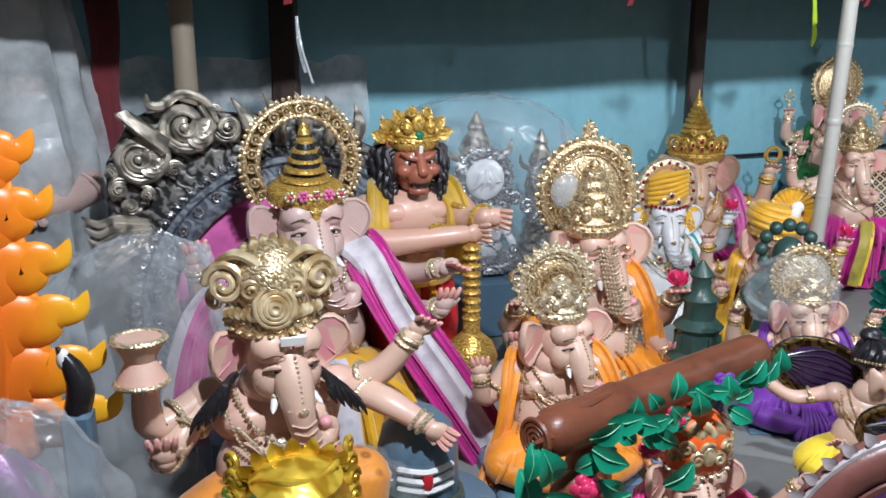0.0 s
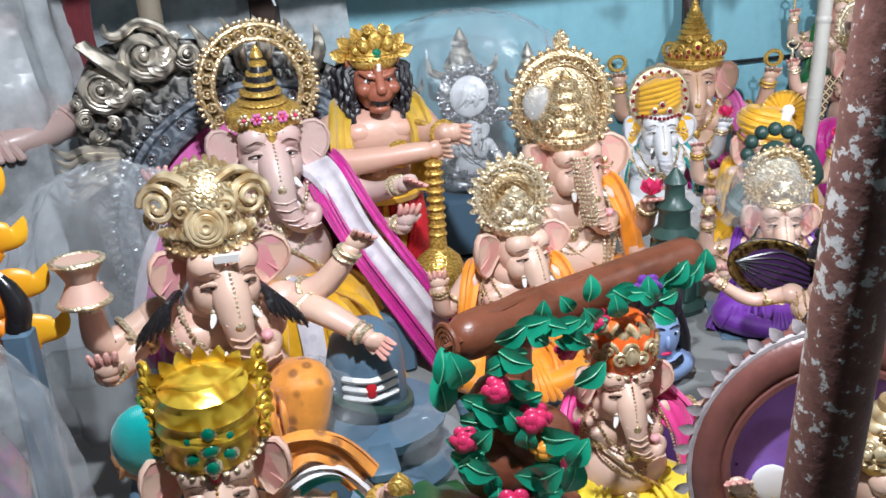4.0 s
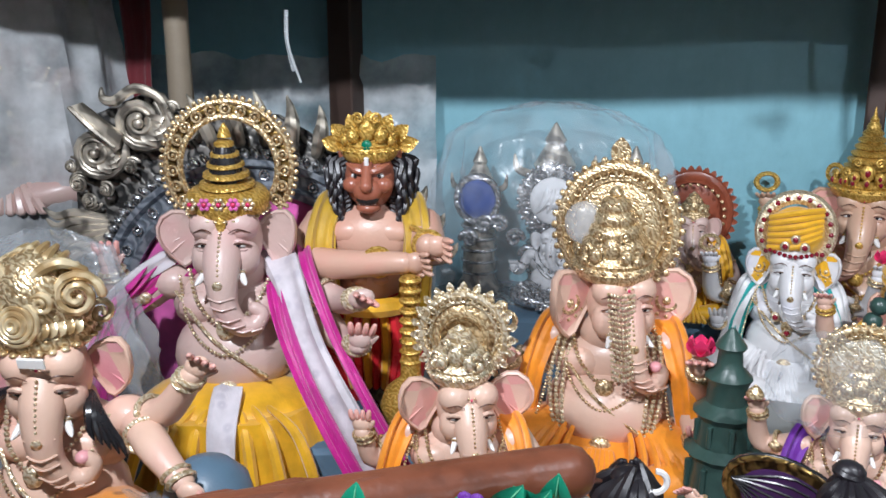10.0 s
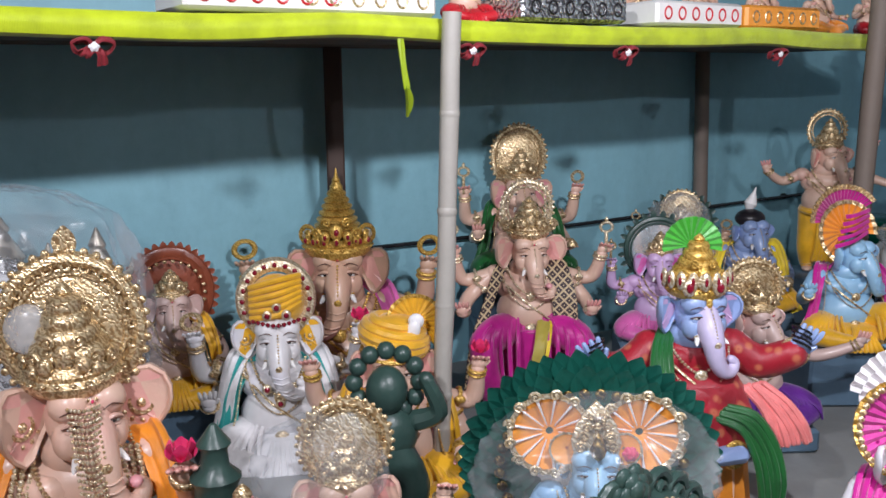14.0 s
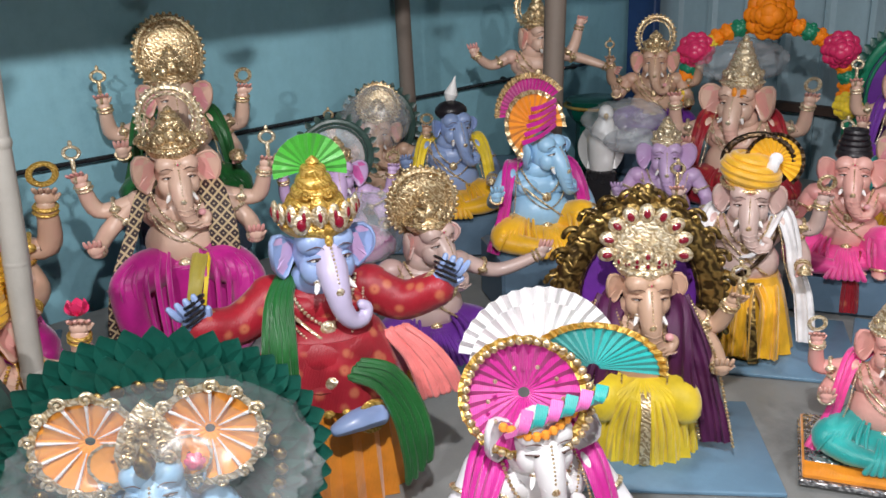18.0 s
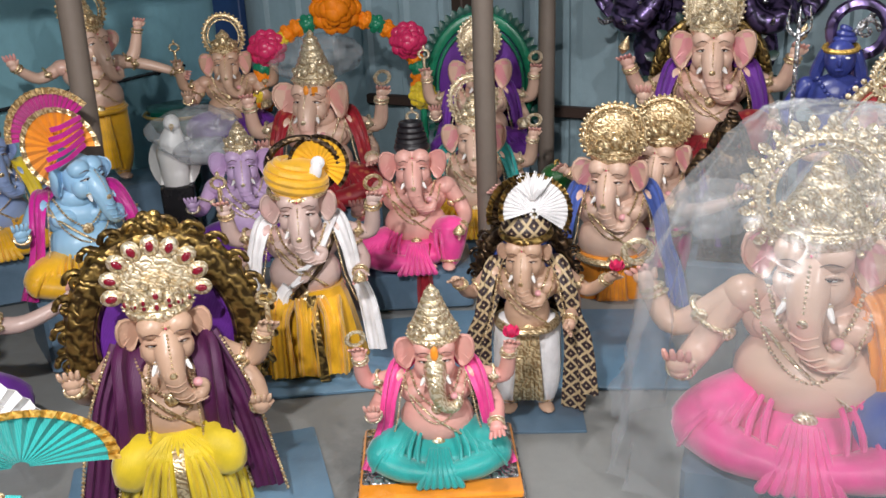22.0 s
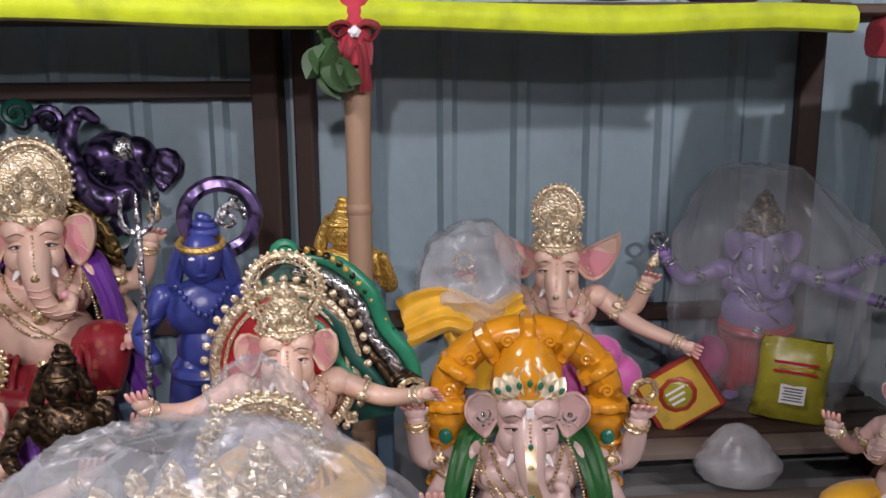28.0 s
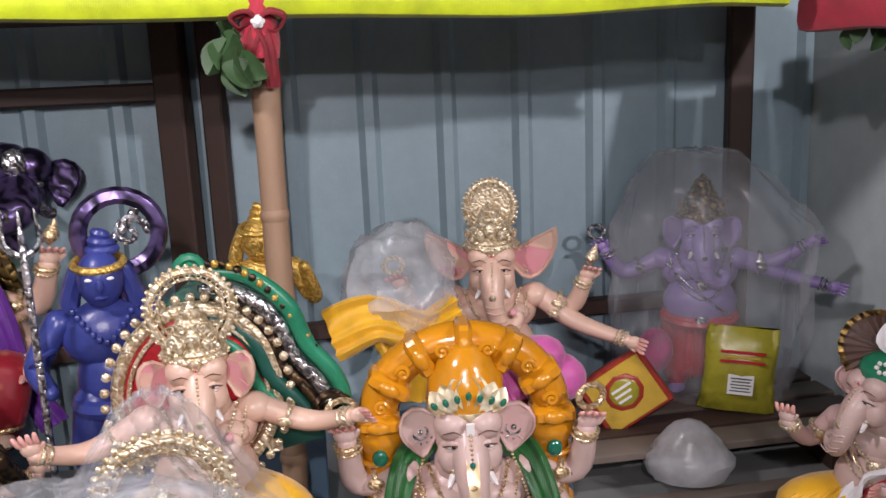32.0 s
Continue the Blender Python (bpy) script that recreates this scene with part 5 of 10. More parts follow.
for i in range(11):
    a = radians(102 - 8.2 * i)
    throne_part("leaf", lambda s: s.tube([(0.47 * math.cos(a), -0.01, TC + 0.47 * math.sin(a)), (0.53 * math.cos(a) - 0.005, -0.03, TC + 0.53 * math.sin(a)), (0.57 * math.cos(a) - 0.018, -0.02, TC + 0.57 * math.sin(a)), (0.60 * math.cos(a) - 0.035, -0.012, TC + 0.595 * math.sin(a) + 0.008)], [0.016, 0.021, 0.012, 0.002], PEWTER_SMOOTH, 8, 4))

# lion-headed figure with folded arms on a mace
MUSTARD = fabric("mustard_cloth", (0.52, 0.31, 0.015), 0.5)
LIONSKIN = skin("lion_body_brown", (0.66, 0.40, 0.30), (0.70, 0.36, 0.28))
s = Solid()
for q in (-1, 1):
    s.tube([(q * 0.1, 0, 0.16), (q * 0.15, -0.05, -0.12), (q * 0.13, 0, -0.5)], [0.15, 0.12, 0.07], RED, 12, 6)
s.ell((0, 0, 0.30), (0.20, 0.15, 0.18), LIONSKIN, (0, 0, 0), 16, 10)
s.ell((0, 0, 0.52), (0.27, 0.16, 0.17), LIONSKIN, (0, 0, 0), 18, 10)
s.ring((0, -0.01, 0.20), 0.20, 0.05, YELLOW, (92, 0, 0), 24, 8)
for i in range(6):
    s.tube([(-0.10 + 0.04 * i, -0.15, 0.20), (-0.12 + 0.05 * i, -0.17, 0.0), (-0.10 + 0.04 * i, -0.13, -0.25)], [0.02, 0.03, 0.02], RED if i % 2 else YELLOW, 6, 4)
LIONF = paint("lion_face_brown", (0.30, 0.10, 0.06), 0.3, 0.3, 0.4, 30.0)
s.ell((0, -0.06, 0.82), (0.125, 0.13, 0.155), LIONF, (0, 0, 0), 18, 11)
s.ell((0, -0.170, 0.775), (0.075, 0.065, 0.062), LIONF, (0, 0, 0), 12, 8)
s.tube([(0, -0.165, 0.90), (0, -0.205, 0.85), (0, -0.235, 0.80)], [0.03, 0.026, 0.032], LIONF, 10, 4)
for q in (-1, 1):
    s.ell((q * 0.075, -0.15, 0.80), (0.05, 0.045, 0.04), LIONF, (0, 0, 0), 10, 6)
    s.tube([(q * 0.02, -0.195, 0.868), (q * 0.06, -0.185, 0.880), (q * 0.10, -0.15, 0.90)], [0.016, 0.018, 0.008], LIONF, 8, 3)
    s.ell((q * 0.12, -0.05, 0.93), (0.035, 0.02, 0.045), LIONF, (0, q * 20, 0), 8, 6)
s.ell((0, -0.228, 0.80), (0.028, 0.02, 0.02), BLACK, (0, 0, 0), 8, 5)
s.ell((0, -0.190, 0.735), (0.056, 0.030, 0.030), BLACK, (0, 0, 0), 12, 7)
s.ell((0, -0.150, 0.690), (0.062, 0.060, 0.030), LIONF, (0, 0, 0), 12, 7)
for i in range(6):
    s.ell((0.016 * (i - 2.5), -0.214 + 0.012 * abs(i - 2.5) / 2.5, 0.752), (0.0075, 0.006, 0.012 if i in (0, 5) else 0.008), WHITE, (0, 0, 0), 6, 4)
    s.ell((0.014 * (i - 2.5), -0.206 + 0.012 * abs(i - 2.5) / 2.5, 0.717), (0.007, 0.006, 0.008), WHITE, (0, 0, 0), 6, 4)
s.ell((0, -0.200, 0.728), (0.030, 0.018, 0.008), RED, (0, 0, 0), 10, 6)
s.box((0, -0.196, 0.905), (0.022, 0.012, 0.07), WHITE, (14, 0, 0), 0.004)
for q in (-1, 1):
    s.ell((q * 0.058, -0.165, 0.845), (0.022, 0.014, 0.013), WHITE, (0, 0, 0), 8, 5)
    s.ell((q * 0.058, -0.176, 0.845), (0.010, 0.008, 0.010), BLACK, (0, 0, 0), 8, 5)
    s.ell((q * 0.13, -0.01, 0.80), (0.055, 0.08, 0.14), HAIR, (0, q * 8, 0), 12, 8)
    for row in range(3):
        for i in range(13):
            x0, z0 = q * (0.10 + 0.024 * row), 0.92 - 0.024 * i
            s.tube([(x0, -0.06 + 0.045 * row, z0), (x0 + q * (0.055 + 0.015 * math.sin(3 * i + row)), -0.065 + 0.045 * row, z0 - 0.03), (x0 + q * (0.050 + 0.02 * math.sin(2 * i + 2 * row)), -0.095 + 0.04 * row, z0 - 0.09), (x0 + q * (0.085 - 0.006 * i + 0.02 * math.sin(5 * i)), -0.09 + 0.04 * row, z0 - 0.14)], [0.014, 0.020, 0.015, 0.003], HAIR, 6, 4)
    e, w = ((-0.30, -0.16, 0.42), (0.20, -0.36, 0.47)) if q < 0 else ((0.30, -0.20, 0.50), (0.30, -0.40, 0.57))
    s.tube([(q * 0.25, 0, 0.57), e, w], [0.10, 0.085, 0.05], LIONSKIN, 12, 6)
    s.ring(Vector(e).lerp(Vector(w), 0.72), 0.062, 0.018, GOLDY, (0, 70, 0), 16, 6)
    s.ring(Vector((q * 0.25, 0, 0.57)).lerp(Vector(e), 0.5), 0.09, 0.016, GOLDY, (70, 30 * q, 0), 18, 6)
    hand(s, w, (0.8, -0.3, -0.1 * q), 0.055, LIONSKIN)
    s.ell((q * 0.10, -0.085, 0.55), (0.11, 0.065, 0.07), LIONSKIN, (0, 0, 0), 12, 8)
    for i in range(3):
        s.ell((q * 0.05, -0.135, 0.44 - 0.06 * i), (0.045, 0.03, 0.028), LIONSKIN, (0, 0, 0), 8, 6)
    s.ribbon([(q * 0.1, 0.1, 0.7), (q * 0.2, -0.05, 0.68), (q * 0.24, -0.17, 0.5), (q * 0.22, -0.19, 0.2)], 0.17, MUSTARD, (1, -0.5 * q, 0), 0.02, 5, 3)
s.lathe([(0.03, 0.40), (0.035, 0.2), (0.045, 0.0), (0.05, -0.1), (0.12, -0.16), (0.15, -0.24), (0.12, -0.32), (0.03, -0.36)], (0.22, -0.40, 0.02), GOLDY, 18)
for i in range(9):
    s.ring((0.22, -0.40, 0.40 - 0.05 * i), 0.042, 0.012, GOLDY, (90, 0, 0), 14, 6)
crown_tiers(s, 0.94, 0.13, 0.13, GOLDY, None, -0.05, 3)
for i in range(7):
    a = radians(15 + 25 * i)
    s.petal((0.13 * math.cos(a), -0.03, 0.95 + 0.08 * math.sin(a)), 0.115, GOLDY, (10, 90 - math.degrees(a), 0), 0.2)
s.ell((0, -0.175, 0.99), (0.028, 0.015, 0.028), EMERALD)
s.box((0, 0, -0.53), (0.55, 0.5, 0.06), GOLDY, b=0.015)
place(s, -0.074, 2.50, 1.02, 0.50, 20, "lion-headed statue with gold crown and folded arms", "lion_headed_statue", 0.56, w=0.55)

# large figure with tall gilt crown and beaded trunk
s = Solid()
ARMS = [(1, (0.34, -0.08, 0.42), (0.33, -0.28, 0.62), "lotus", False), (1, (0.30, -0.06, 0.36), (0.34, -0.30, 0.28), "", True), (-1, (-0.36, -0.04, 0.40), (-0.36, -0.22, 0.56), "hook", False), (-1, (-0.34, -0.05, 0.36), (-0.36, -0.28, 0.36), "", True)]
body(s, PEACH, ORANGE, ROSY, GOLD, 1, ARMS, shawl=ORANGE, ears=1.1, ear_deco=GOLD, trunk_deco=None, fat=1.1, turn=22)
for i in range(16):
    z, y = 0.89 - 0.022 * i, -0.258 - 0.0088 * i
    c, n = math.cos(radians(14)), math.sin(radians(14))
    row = [(-0.058 + 0.001 * i, y + 0.022), (0, y - 0.022), (0.058 - 0.001 * i, y + 0.022)]
    s.string([(x * c - v * n, x * n + v * c, z) for x, v in row], 0.0085, PALEGOLD, 2.0, 3)
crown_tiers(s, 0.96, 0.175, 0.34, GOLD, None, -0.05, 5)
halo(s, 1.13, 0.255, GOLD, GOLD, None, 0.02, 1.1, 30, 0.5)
s.ell((-0.14, -0.06, 1.16), (0.09, 0.05, 0.10), FILM_THICK)
for q in (-1, 1):
    for i in range(3):
        s.string([(q * (0.16 + 0.03 * i), -0.08, 0.66), (q * (0.19 + 0.03 * i), -0.20, 0.45), (q * (0.17 + 0.02 * i), -0.26, 0.22)], 0.012, PALEGOLD, 2.0)
place(s, 0.48, 2.806, 0.69, 0.575, 6, "statue with tall gilt crown, beaded trunk and orange shawl", w=1.0)

# small figure with round gilt halo crown
s = Solid()
body(s, PEACH, ORANGE, ROSY, GOLD, 1, [(-1, (-0.36, -0.02, 0.44), (-0.40, -0.08, 0.62), "", True), (1, (0.36, -0.12, 0.45), (0.42, -0.36, 0.48), "", False)], shawl=ORANGE, ears=1.0, ear_spread=10, tilak=None, turn=20, nod=4)
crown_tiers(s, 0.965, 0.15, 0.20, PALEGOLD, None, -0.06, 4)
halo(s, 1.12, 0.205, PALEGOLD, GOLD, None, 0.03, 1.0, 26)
for i in range(19):
    a = radians(-50 + 280 * i / 18)
    s.petal((0.215 * math.cos(a), 0.03, 1.12 + 0.215 * math.sin(a)), 0.055, PALEGOLD, (0, 90 - math.degrees(a), 0), 0.2)
s.ring((0, -0.02, 1.12), 0.12, 0.016, GOLD, (0, 0, 0), 24, 6)
place(s, 0.306, 2.152, 0.642, 0.42, 12, "small peach statue with round gilt crown and orange shawl")

# red-edged small figure behind
s = Solid()
body(s, PALE, YELLOW, PALE, GOLD, 1, "two", shawl=YELLOW, ears=0.8)
crown_tiers(s, 0.93, 0.14, 0.2, GOLD)
RUST = paint("rust_red_gilt_paint", (0.24, 0.06, 0.03), 0.3, 0.4, 0.5, 30.0)
throne(s, 0.34, RUST, 0.92, RUST, 0.12, 1.1, 26, RUST, 0.16)
s.dots((0, 0.03, 0.92), 0.30, 0.018, GOLD, 26, (0, 0, 0))
place(s, 0.565, 3.689, 0.703, 0.36, 10, "small statue with a reddish carved back panel")

# white figure with yellow turban and gems
s = Solid()
body(s, PEARL, WHITEC, YELLOW, GOLD, 1, "std", shawl=WHITEC, ears=0.9, ear_deco=GOLD, ear_spread=20, props=("ring", "lotus", "", "sweet"))
s.ell((0, -0.03, 1.04), (0.19, 0.15, 0.19), YELLOW, (8, 0, 0), 18, 10)
for i in range(6):
    s.tube([(-0.16, -0.12, 0.96 + 0.04 * i), (0.0, -0.19, 0.99 + 0.045 * i), (0.15, -0.11, 1.05 + 0.035 * i)], 0.022, YELLOW, 7, 4)
s.ring((0, -0.04, 1.06), 0.215, 0.045, PALEGOLD, (0, 0, 0), 34, 7, 1.08)
s.dots((0, -0.08, 1.06), 0.215, 0.018, RUBY, 20, (0, 0, 0), 1.08)
s.string([(-0.15, -0.17, 0.95), (0, -0.235, 0.93), (0.15, -0.17, 0.95)], 0.016, RUBY)
for x, z in ((-0.06, 0.99), (0.06, 0.99), (0, 1.04), (0, 0.6), (-0.08, 0.52), (0.08, 0.52), (0, 0.42)):
    s.ell((x, -0.2 - 0.05 * (z < 0.7), z), (0.032, 0.016, 0.036), PALEGOLD, (0, 0, 0), 8, 5)
    s.ell((x, -0.215 - 0.05 * (z < 0.7), z), (0.018, 0.012, 0.02), RUBY, (0, 0, 0), 8, 5)
for q in (-1, 1):
    s.ribbon([(q * 0.15, 0.02, 0.70), (q * 0.30, -0.12, 0.50), (q * 0.36, -0.22, 0.2)], 0.14, TEAL, (1, -0.5 * q, 0), 0.02, 6, 3)
place(s, 0.905, 3.55, 0.63, 0.48, 2, "white statue with yellow turban and ruby-set gilt trim")

# figure with tall stepped golden crown
s = Solid()
body(s, TAN, MAGENTA, ROSY, GOLDY, -1, "std", shawl=PINK, ears=0.95, props=("ring", "ring", "", ""))
crown_tiers(s, 0.94, 0.185, 0.10, GOLDY, RUBY, -0.05, 2)
for i in range(8):
    r = 0.135 * (1 - i / 8) ** 0.8 + 0.012
    s.lathe([(r * 0.62, -0.006), (r, 0.004), (r * 1.02, 0.016), (r * 0.75, 0.030), (r * 0.6, 0.042)], (0, -0.05 + 0.003 * i, 1.03 + 0.037 * i), GOLDY, 20, (4, 0, 0))
s.lathe([(0.018, 0), (0.026, 0.02), (0.012, 0.04), (0.003, 0.09)], (0, -0.025, 1.32), GOLDY, 12)
for q in (-1, 1):
    s.ring((q * 0.17, -0.09, 1.03), 0.05, 0.014, GOLDY, (0, 0, 30 * q), 18, 6)
    s.rose((q * 0.17, -0.11, 1.03), 0.034, PALEGOLD)
place(s, 1.117, 3.93, 0.757, 0.60, -4, "tan statue with tall stepped golden crown")

# figure in an orange turban
s = Solid()
body(s, PEACH, YELLOW, ROSY, GOLDY, 1, "std", shawl=YELLOW, chest=PEACH, ears=0.85, props=("", "lotus", "", "sweet"))
turban(s, 0.94, YELLOW, GOLDY, WHITEC, YELLOW, GOLDY, 0.13, 0.20, 0.17)
place(s, 1.25, 3.27, 0.60, 0.46, -6, "statue in a wrapped yellow turban and yellow shawl")

# gilt-crowned figure under crumpled film
s = Solid()
body(s, PEACH, PURPLE, ROSY, GOLD, 1, "std", shawl=PURPLE, ears=0.9, props=("sweet", "", "", ""))
crown_tiers(s, 0.94, 0.15, 0.22, GOLD)
halo(s, 1.10, 0.23, GOLD, PALEGOLD, None, 0.02, 1.0, 26)
place(s, 1.072, 2.499, 0.58, 0.38, -2, "small statue with gilt halo crown and purple shawl")

# carved dark green stone pieces
tower = new("temple_tower_model")
tower.matrix_basis = pose(0.80, 2.60, DECK, 0, 0, 20)
tagged(tower, "dark green stone-painted temple tower model", "model")
s = Solid()
s.lathe([(0.16, 0), (0.17, 0.03), (0.13, 0.06), (0.12, 0.2), (0.15, 0.23), (0.11, 0.26), (0.10, 0.36), (0.125, 0.39), (0.08, 0.43), (0.075, 0.5), (0.09, 0.53), (0.05, 0.57), (0.045, 0.63), (0.06, 0.65), (0.01, 0.72)], (0, 0, 0), GREENS, 12)
s.done("spire", (0, 0, 0), parent=tower, scale=0.62)
for i in range(8):
    a = 2 * math.pi * i / 8
    for q, z, h in ((0.125, 0.13, 0.12), (0.10, 0.31, 0.09)):
        s = Solid()
        s.box((q * math.cos(a), q * math.sin(a), z), (0.03, 0.02, h), GREENS, (0, 0, math.degrees(a)), 0.005)
        s.done("pillar", (0, 0, 0), parent=tower, scale=0.62)
s = Solid()
s.box((0, 0, 0.03), (0.4, 0.34, 0.06), GREENS)
s.tube([(-0.1, 0, 0.06), (-0.13, -0.05, 0.25), (0, 0, 0.4)], [0.1, 0.08, 0.13], GREENS, 10, 5)
s.tube([(0.1, 0, 0.06), (0.13, -0.05, 0.25), (0, 0, 0.4)], [0.1, 0.08, 0.13], GREENS, 10, 5)
s.ell((0, 0, 0.48), (0.16, 0.12, 0.16), GREENS)
s.tube([(-0.15, 0, 0.55), (-0.27, -0.08, 0.45), (-0.15, -0.16, 0.36)], [0.06, 0.05, 0.04], GREENS, 8, 5)
s.tube([(0.15, 0, 0.55), (0.27, -0.05, 0.62), (0.2, -0.05, 0.8)], [0.06, 0.05, 0.04], GREENS, 8, 5)
s.ell((0, -0.02, 0.73), (0.11, 0.11, 0.13), GREENS)
for i in range(12):
    a = 2 * math.pi * i / 12
    s.ell((0.17 * math.cos(a), 0.02, 0.76 + 0.17 * math.sin(a)), 0.05, GREENS, (0, 0, 0), 8, 5)
s.done("stone_figure", (1.20, 2.98, DECK), "dark green stone-painted guardian figure", "statue", -5, scale=0.5)

# ---- front rows, first stretch
s = Solid()
ARMS = [(-1, (-0.40, -0.08, 0.54), (-0.41, -0.14, 0.78), "drum", False), (1, (0.36, -0.05, 0.66), (0.47, -0.10, 0.83), "", False), (1, (0.36, -0.16, 0.57), (0.48, -0.25, 0.49), "", False), (-1, (-0.34, -0.12, 0.46), (-0.36, -0.32, 0.52), "", True)]
body(s, PEACH, LEOPARD, EARPINK, PALEGOLD, 1, ARMS, fat=1.0, ears=0.85, ear_spread=14, nod=8, turn=14, legs=2)
s.box((0.06, -0.268, 0.905), (0.10, 0.012, 0.04), WHITE, (10, 0, 0), 0.006)
for q in (-1, 1):
    for i in range(5):
        s.tube([(q * 0.16, -0.08, 0.72), (q * (0.20 + 0.014 * i), -0.17, 0.70 - 0.012 * i), (q * (0.21 + 0.028 * i), -0.20, 0.64 - 0.012 * i), (q * (0.23 + 0.03 * i), -0.21, 0.60 - 0.016 * i)], [0.018, 0.020, 0.014, 0.003], BLACK, 6, 3)
s.lathe([(0.165, -0.035), (0.18, 0.0), (0.176, 0.03), (0.16, 0.06), (0.165, 0.14), (0.15, 0.22), (0.10, 0.29), (0.01, 0.32)], (0, -0.055, 0.95), GOLD, 24, (8, 0, 0))
s.dots((0, -0.055, 0.945), 0.182, 0.017, GOLD_SMOOTH, 26, (98, 0, 0))
s.dots((0, -0.055, 0.985), 0.172, 0.013, GOLD_SMOOTH, 30, (98, 0, 0))
for q in (-1, 1):
    scroll(s, (q * 0.175, -0.13, 1.115), 0.085, GOLD_SMOOTH, 2.0, q, 0.19, (0, 0, q * 22))
    scroll(s, (q * 0.215, -0.05, 1.03), 0.05, GOLD_SMOOTH, 1.6, -q, 0.24, (0, 0, q * 40))
    scroll(s, (q * 0.085, -0.205, 1.10), 0.042, GOLD_SMOOTH, 1.6, -q, 0.24, (0, 0, q * 12))
    s.tube([(q * 0.20, -0.10, 1.20), (q * 0.13, -0.15, 1.235), (q * 0.05, -0.18, 1.19), (q * 0.035, -0.20, 1.12)], [0.012, 0.022, 0.02, 0.012], GOLD_SMOOTH, 8, 5)
    for i in range(5):
        s.tube([(q * (0.02 + 0.035 * i), -0.16 + 0.012 * i, 1.17 + 0.01 * i), (q * (0.02 + 0.04 * i), -0.10, 1.245 - 0.006 * i * i), (q * (0.02 + 0.035 * i), -0.02, 1.27 - 0.008 * i * i)], [0.010, 0.022, 0.012], GOLD_SMOOTH, 8, 4)
    for i in range(6):
        s.petal((q * (0.05 + 0.022 * i), -0.235 + 0.018 * i, 0.975), 0.06, GOLD_SMOOTH, (-10, q * 25, q * 20), 0.3)
for i in range(4):
    s.ring((0, -0.232 - 0.008 * i, 1.035), 0.078 - 0.02 * i, 0.010, GOLD_SMOOTH, (-8, 0, 0), 22, 7)
s.ell((0, -0.225, 1.035), (0.07, 0.03, 0.07), GOLD_SMOOTH, (-8, 0, 0), 16, 9)
s.petal((0, -0.20, 1.12), 0.12, GOLD_SMOOTH, (-18, 0, 0), 0.15)
place(s, -0.32, 1.702, 0.786, 0.49, 16, "peach dancing statue with drum and curled gilt crown")

s = Solid()
ARMS = [(1, (0.42, -0.06, 0.50), (0.52, -0.20, 0.68), "sweet", False), (-1, (-0.42, -0.05, 0.44), (-0.46, -0.22, 0.40), "", True), (-1, (-0.40, 0.0, 0.5), (-0.44, -0.1, 0.6), "", False)]
body(s, PEACH, LEMON, ROSY, GOLDY, 1, ARMS, ears=0.9, tilak=RED, shawl=None)
YGOLD = gilt("bright_yellow_gold", (0.86, 0.58, 0.06), (0.45, 0.24, 0.01), 0.28, 22.0, 0.5, 0.5)
s.lathe([(0.165, -0.03), (0.185, 0.0), (0.185, 0.03), (0.195, 0.06), (0.185, 0.10), (0.20, 0.13), (0.185, 0.17), (0.195, 0.20), (0.165, 0.25), (0.17, 0.28), (0.12, 0.32), (0.02, 0.35)], (0, -0.05, 0.945), YGOLD, 24, (6, 0, 0))
for q in (-1, 1):
    for i in range(6):
        a = radians(10 + 26 * i)
        scroll(s, (q * (0.19 + 0.03 * math.sin(a)), -0.07 + 0.02 * i, 0.98 + 0.055 * i), 0.042, YGOLD, 1.5, q if i % 2 else -q, 0.26, (0, 0, q * (30 + 6 * i)))
for i in range(4):
    s.tube([(-0.15, -0.15 + 0.02 * i, 1.05 + 0.06 * i), (-0.05, -0.235 + 0.022 * i, 1.075 + 0.06 * i), (0.05, -0.235 + 0.022 * i, 1.06 + 0.06 * i), (0.15, -0.15 + 0.02 * i, 1.085 + 0.06 * i)], [0.012, 0.02, 0.02, 0.012], YGOLD, 8, 5)
for i in range(9):
    a = radians(14 + 19 * i)
    s.petal((0.15 * math.cos(a), -0.02, 1.16 + 0.10 * math.sin(a)), 0.09, YGOLD, (0, 90 - math.degrees(a), 0), 0.2)
s.dots((0, -0.05, 0.93), 0.186, 0.016, PALEGOLD, 28, (96, 0, 0))
for i in range(7):
    a = 2 * math.pi * (i + 0.5) / 6
    r = 0 if i == 6 else 0.072
    s.ell((r * math.cos(a), -0.245 + 0.03 * abs(math.cos(a)) * (r > 0), 1.03 + r * math.sin(a)), (0.036, 0.016, 0.042), PALEGOLD, (0, 90 - math.degrees(a), 0), 10, 6)
    s.ell((r * math.cos(a), -0.257 + 0.03 * abs(math.cos(a)) * (r > 0), 1.03 + r * math.sin(a)), (0.025, 0.016, 0.031), EMERALD, (0, 90 - math.degrees(a), 0), 10, 6)
s.ell((0, -0.205, 0.47), (0.05, 0.015, 0.035), GOLDY)
s.ell((0, -0.22, 0.47), (0.025, 0.012, 0.02), EMERALD)
s.ell((-0.24, 0.0, 0.98), (0.14, 0.07, 0.16), TEAL, (0, 0, 0), 16, 9)
s.ribbon([(0.18, 0.02, 0.70), (0.32, -0.02, 0.84), (0.46, -0.02, 0.80), (0.58, -0.05, 0.66)], 0.16, LEOPARD, (0.3, 0, 1), 0.03, 6, 3)
s.ribbon([(0.20, 0.0, 0.60), (0.36, -0.03, 0.74), (0.50, -0.03, 0.70), (0.62, -0.06, 0.56)], 0.05, WHITEC, (0.3, 0, 1), 0.035, 6, 2)
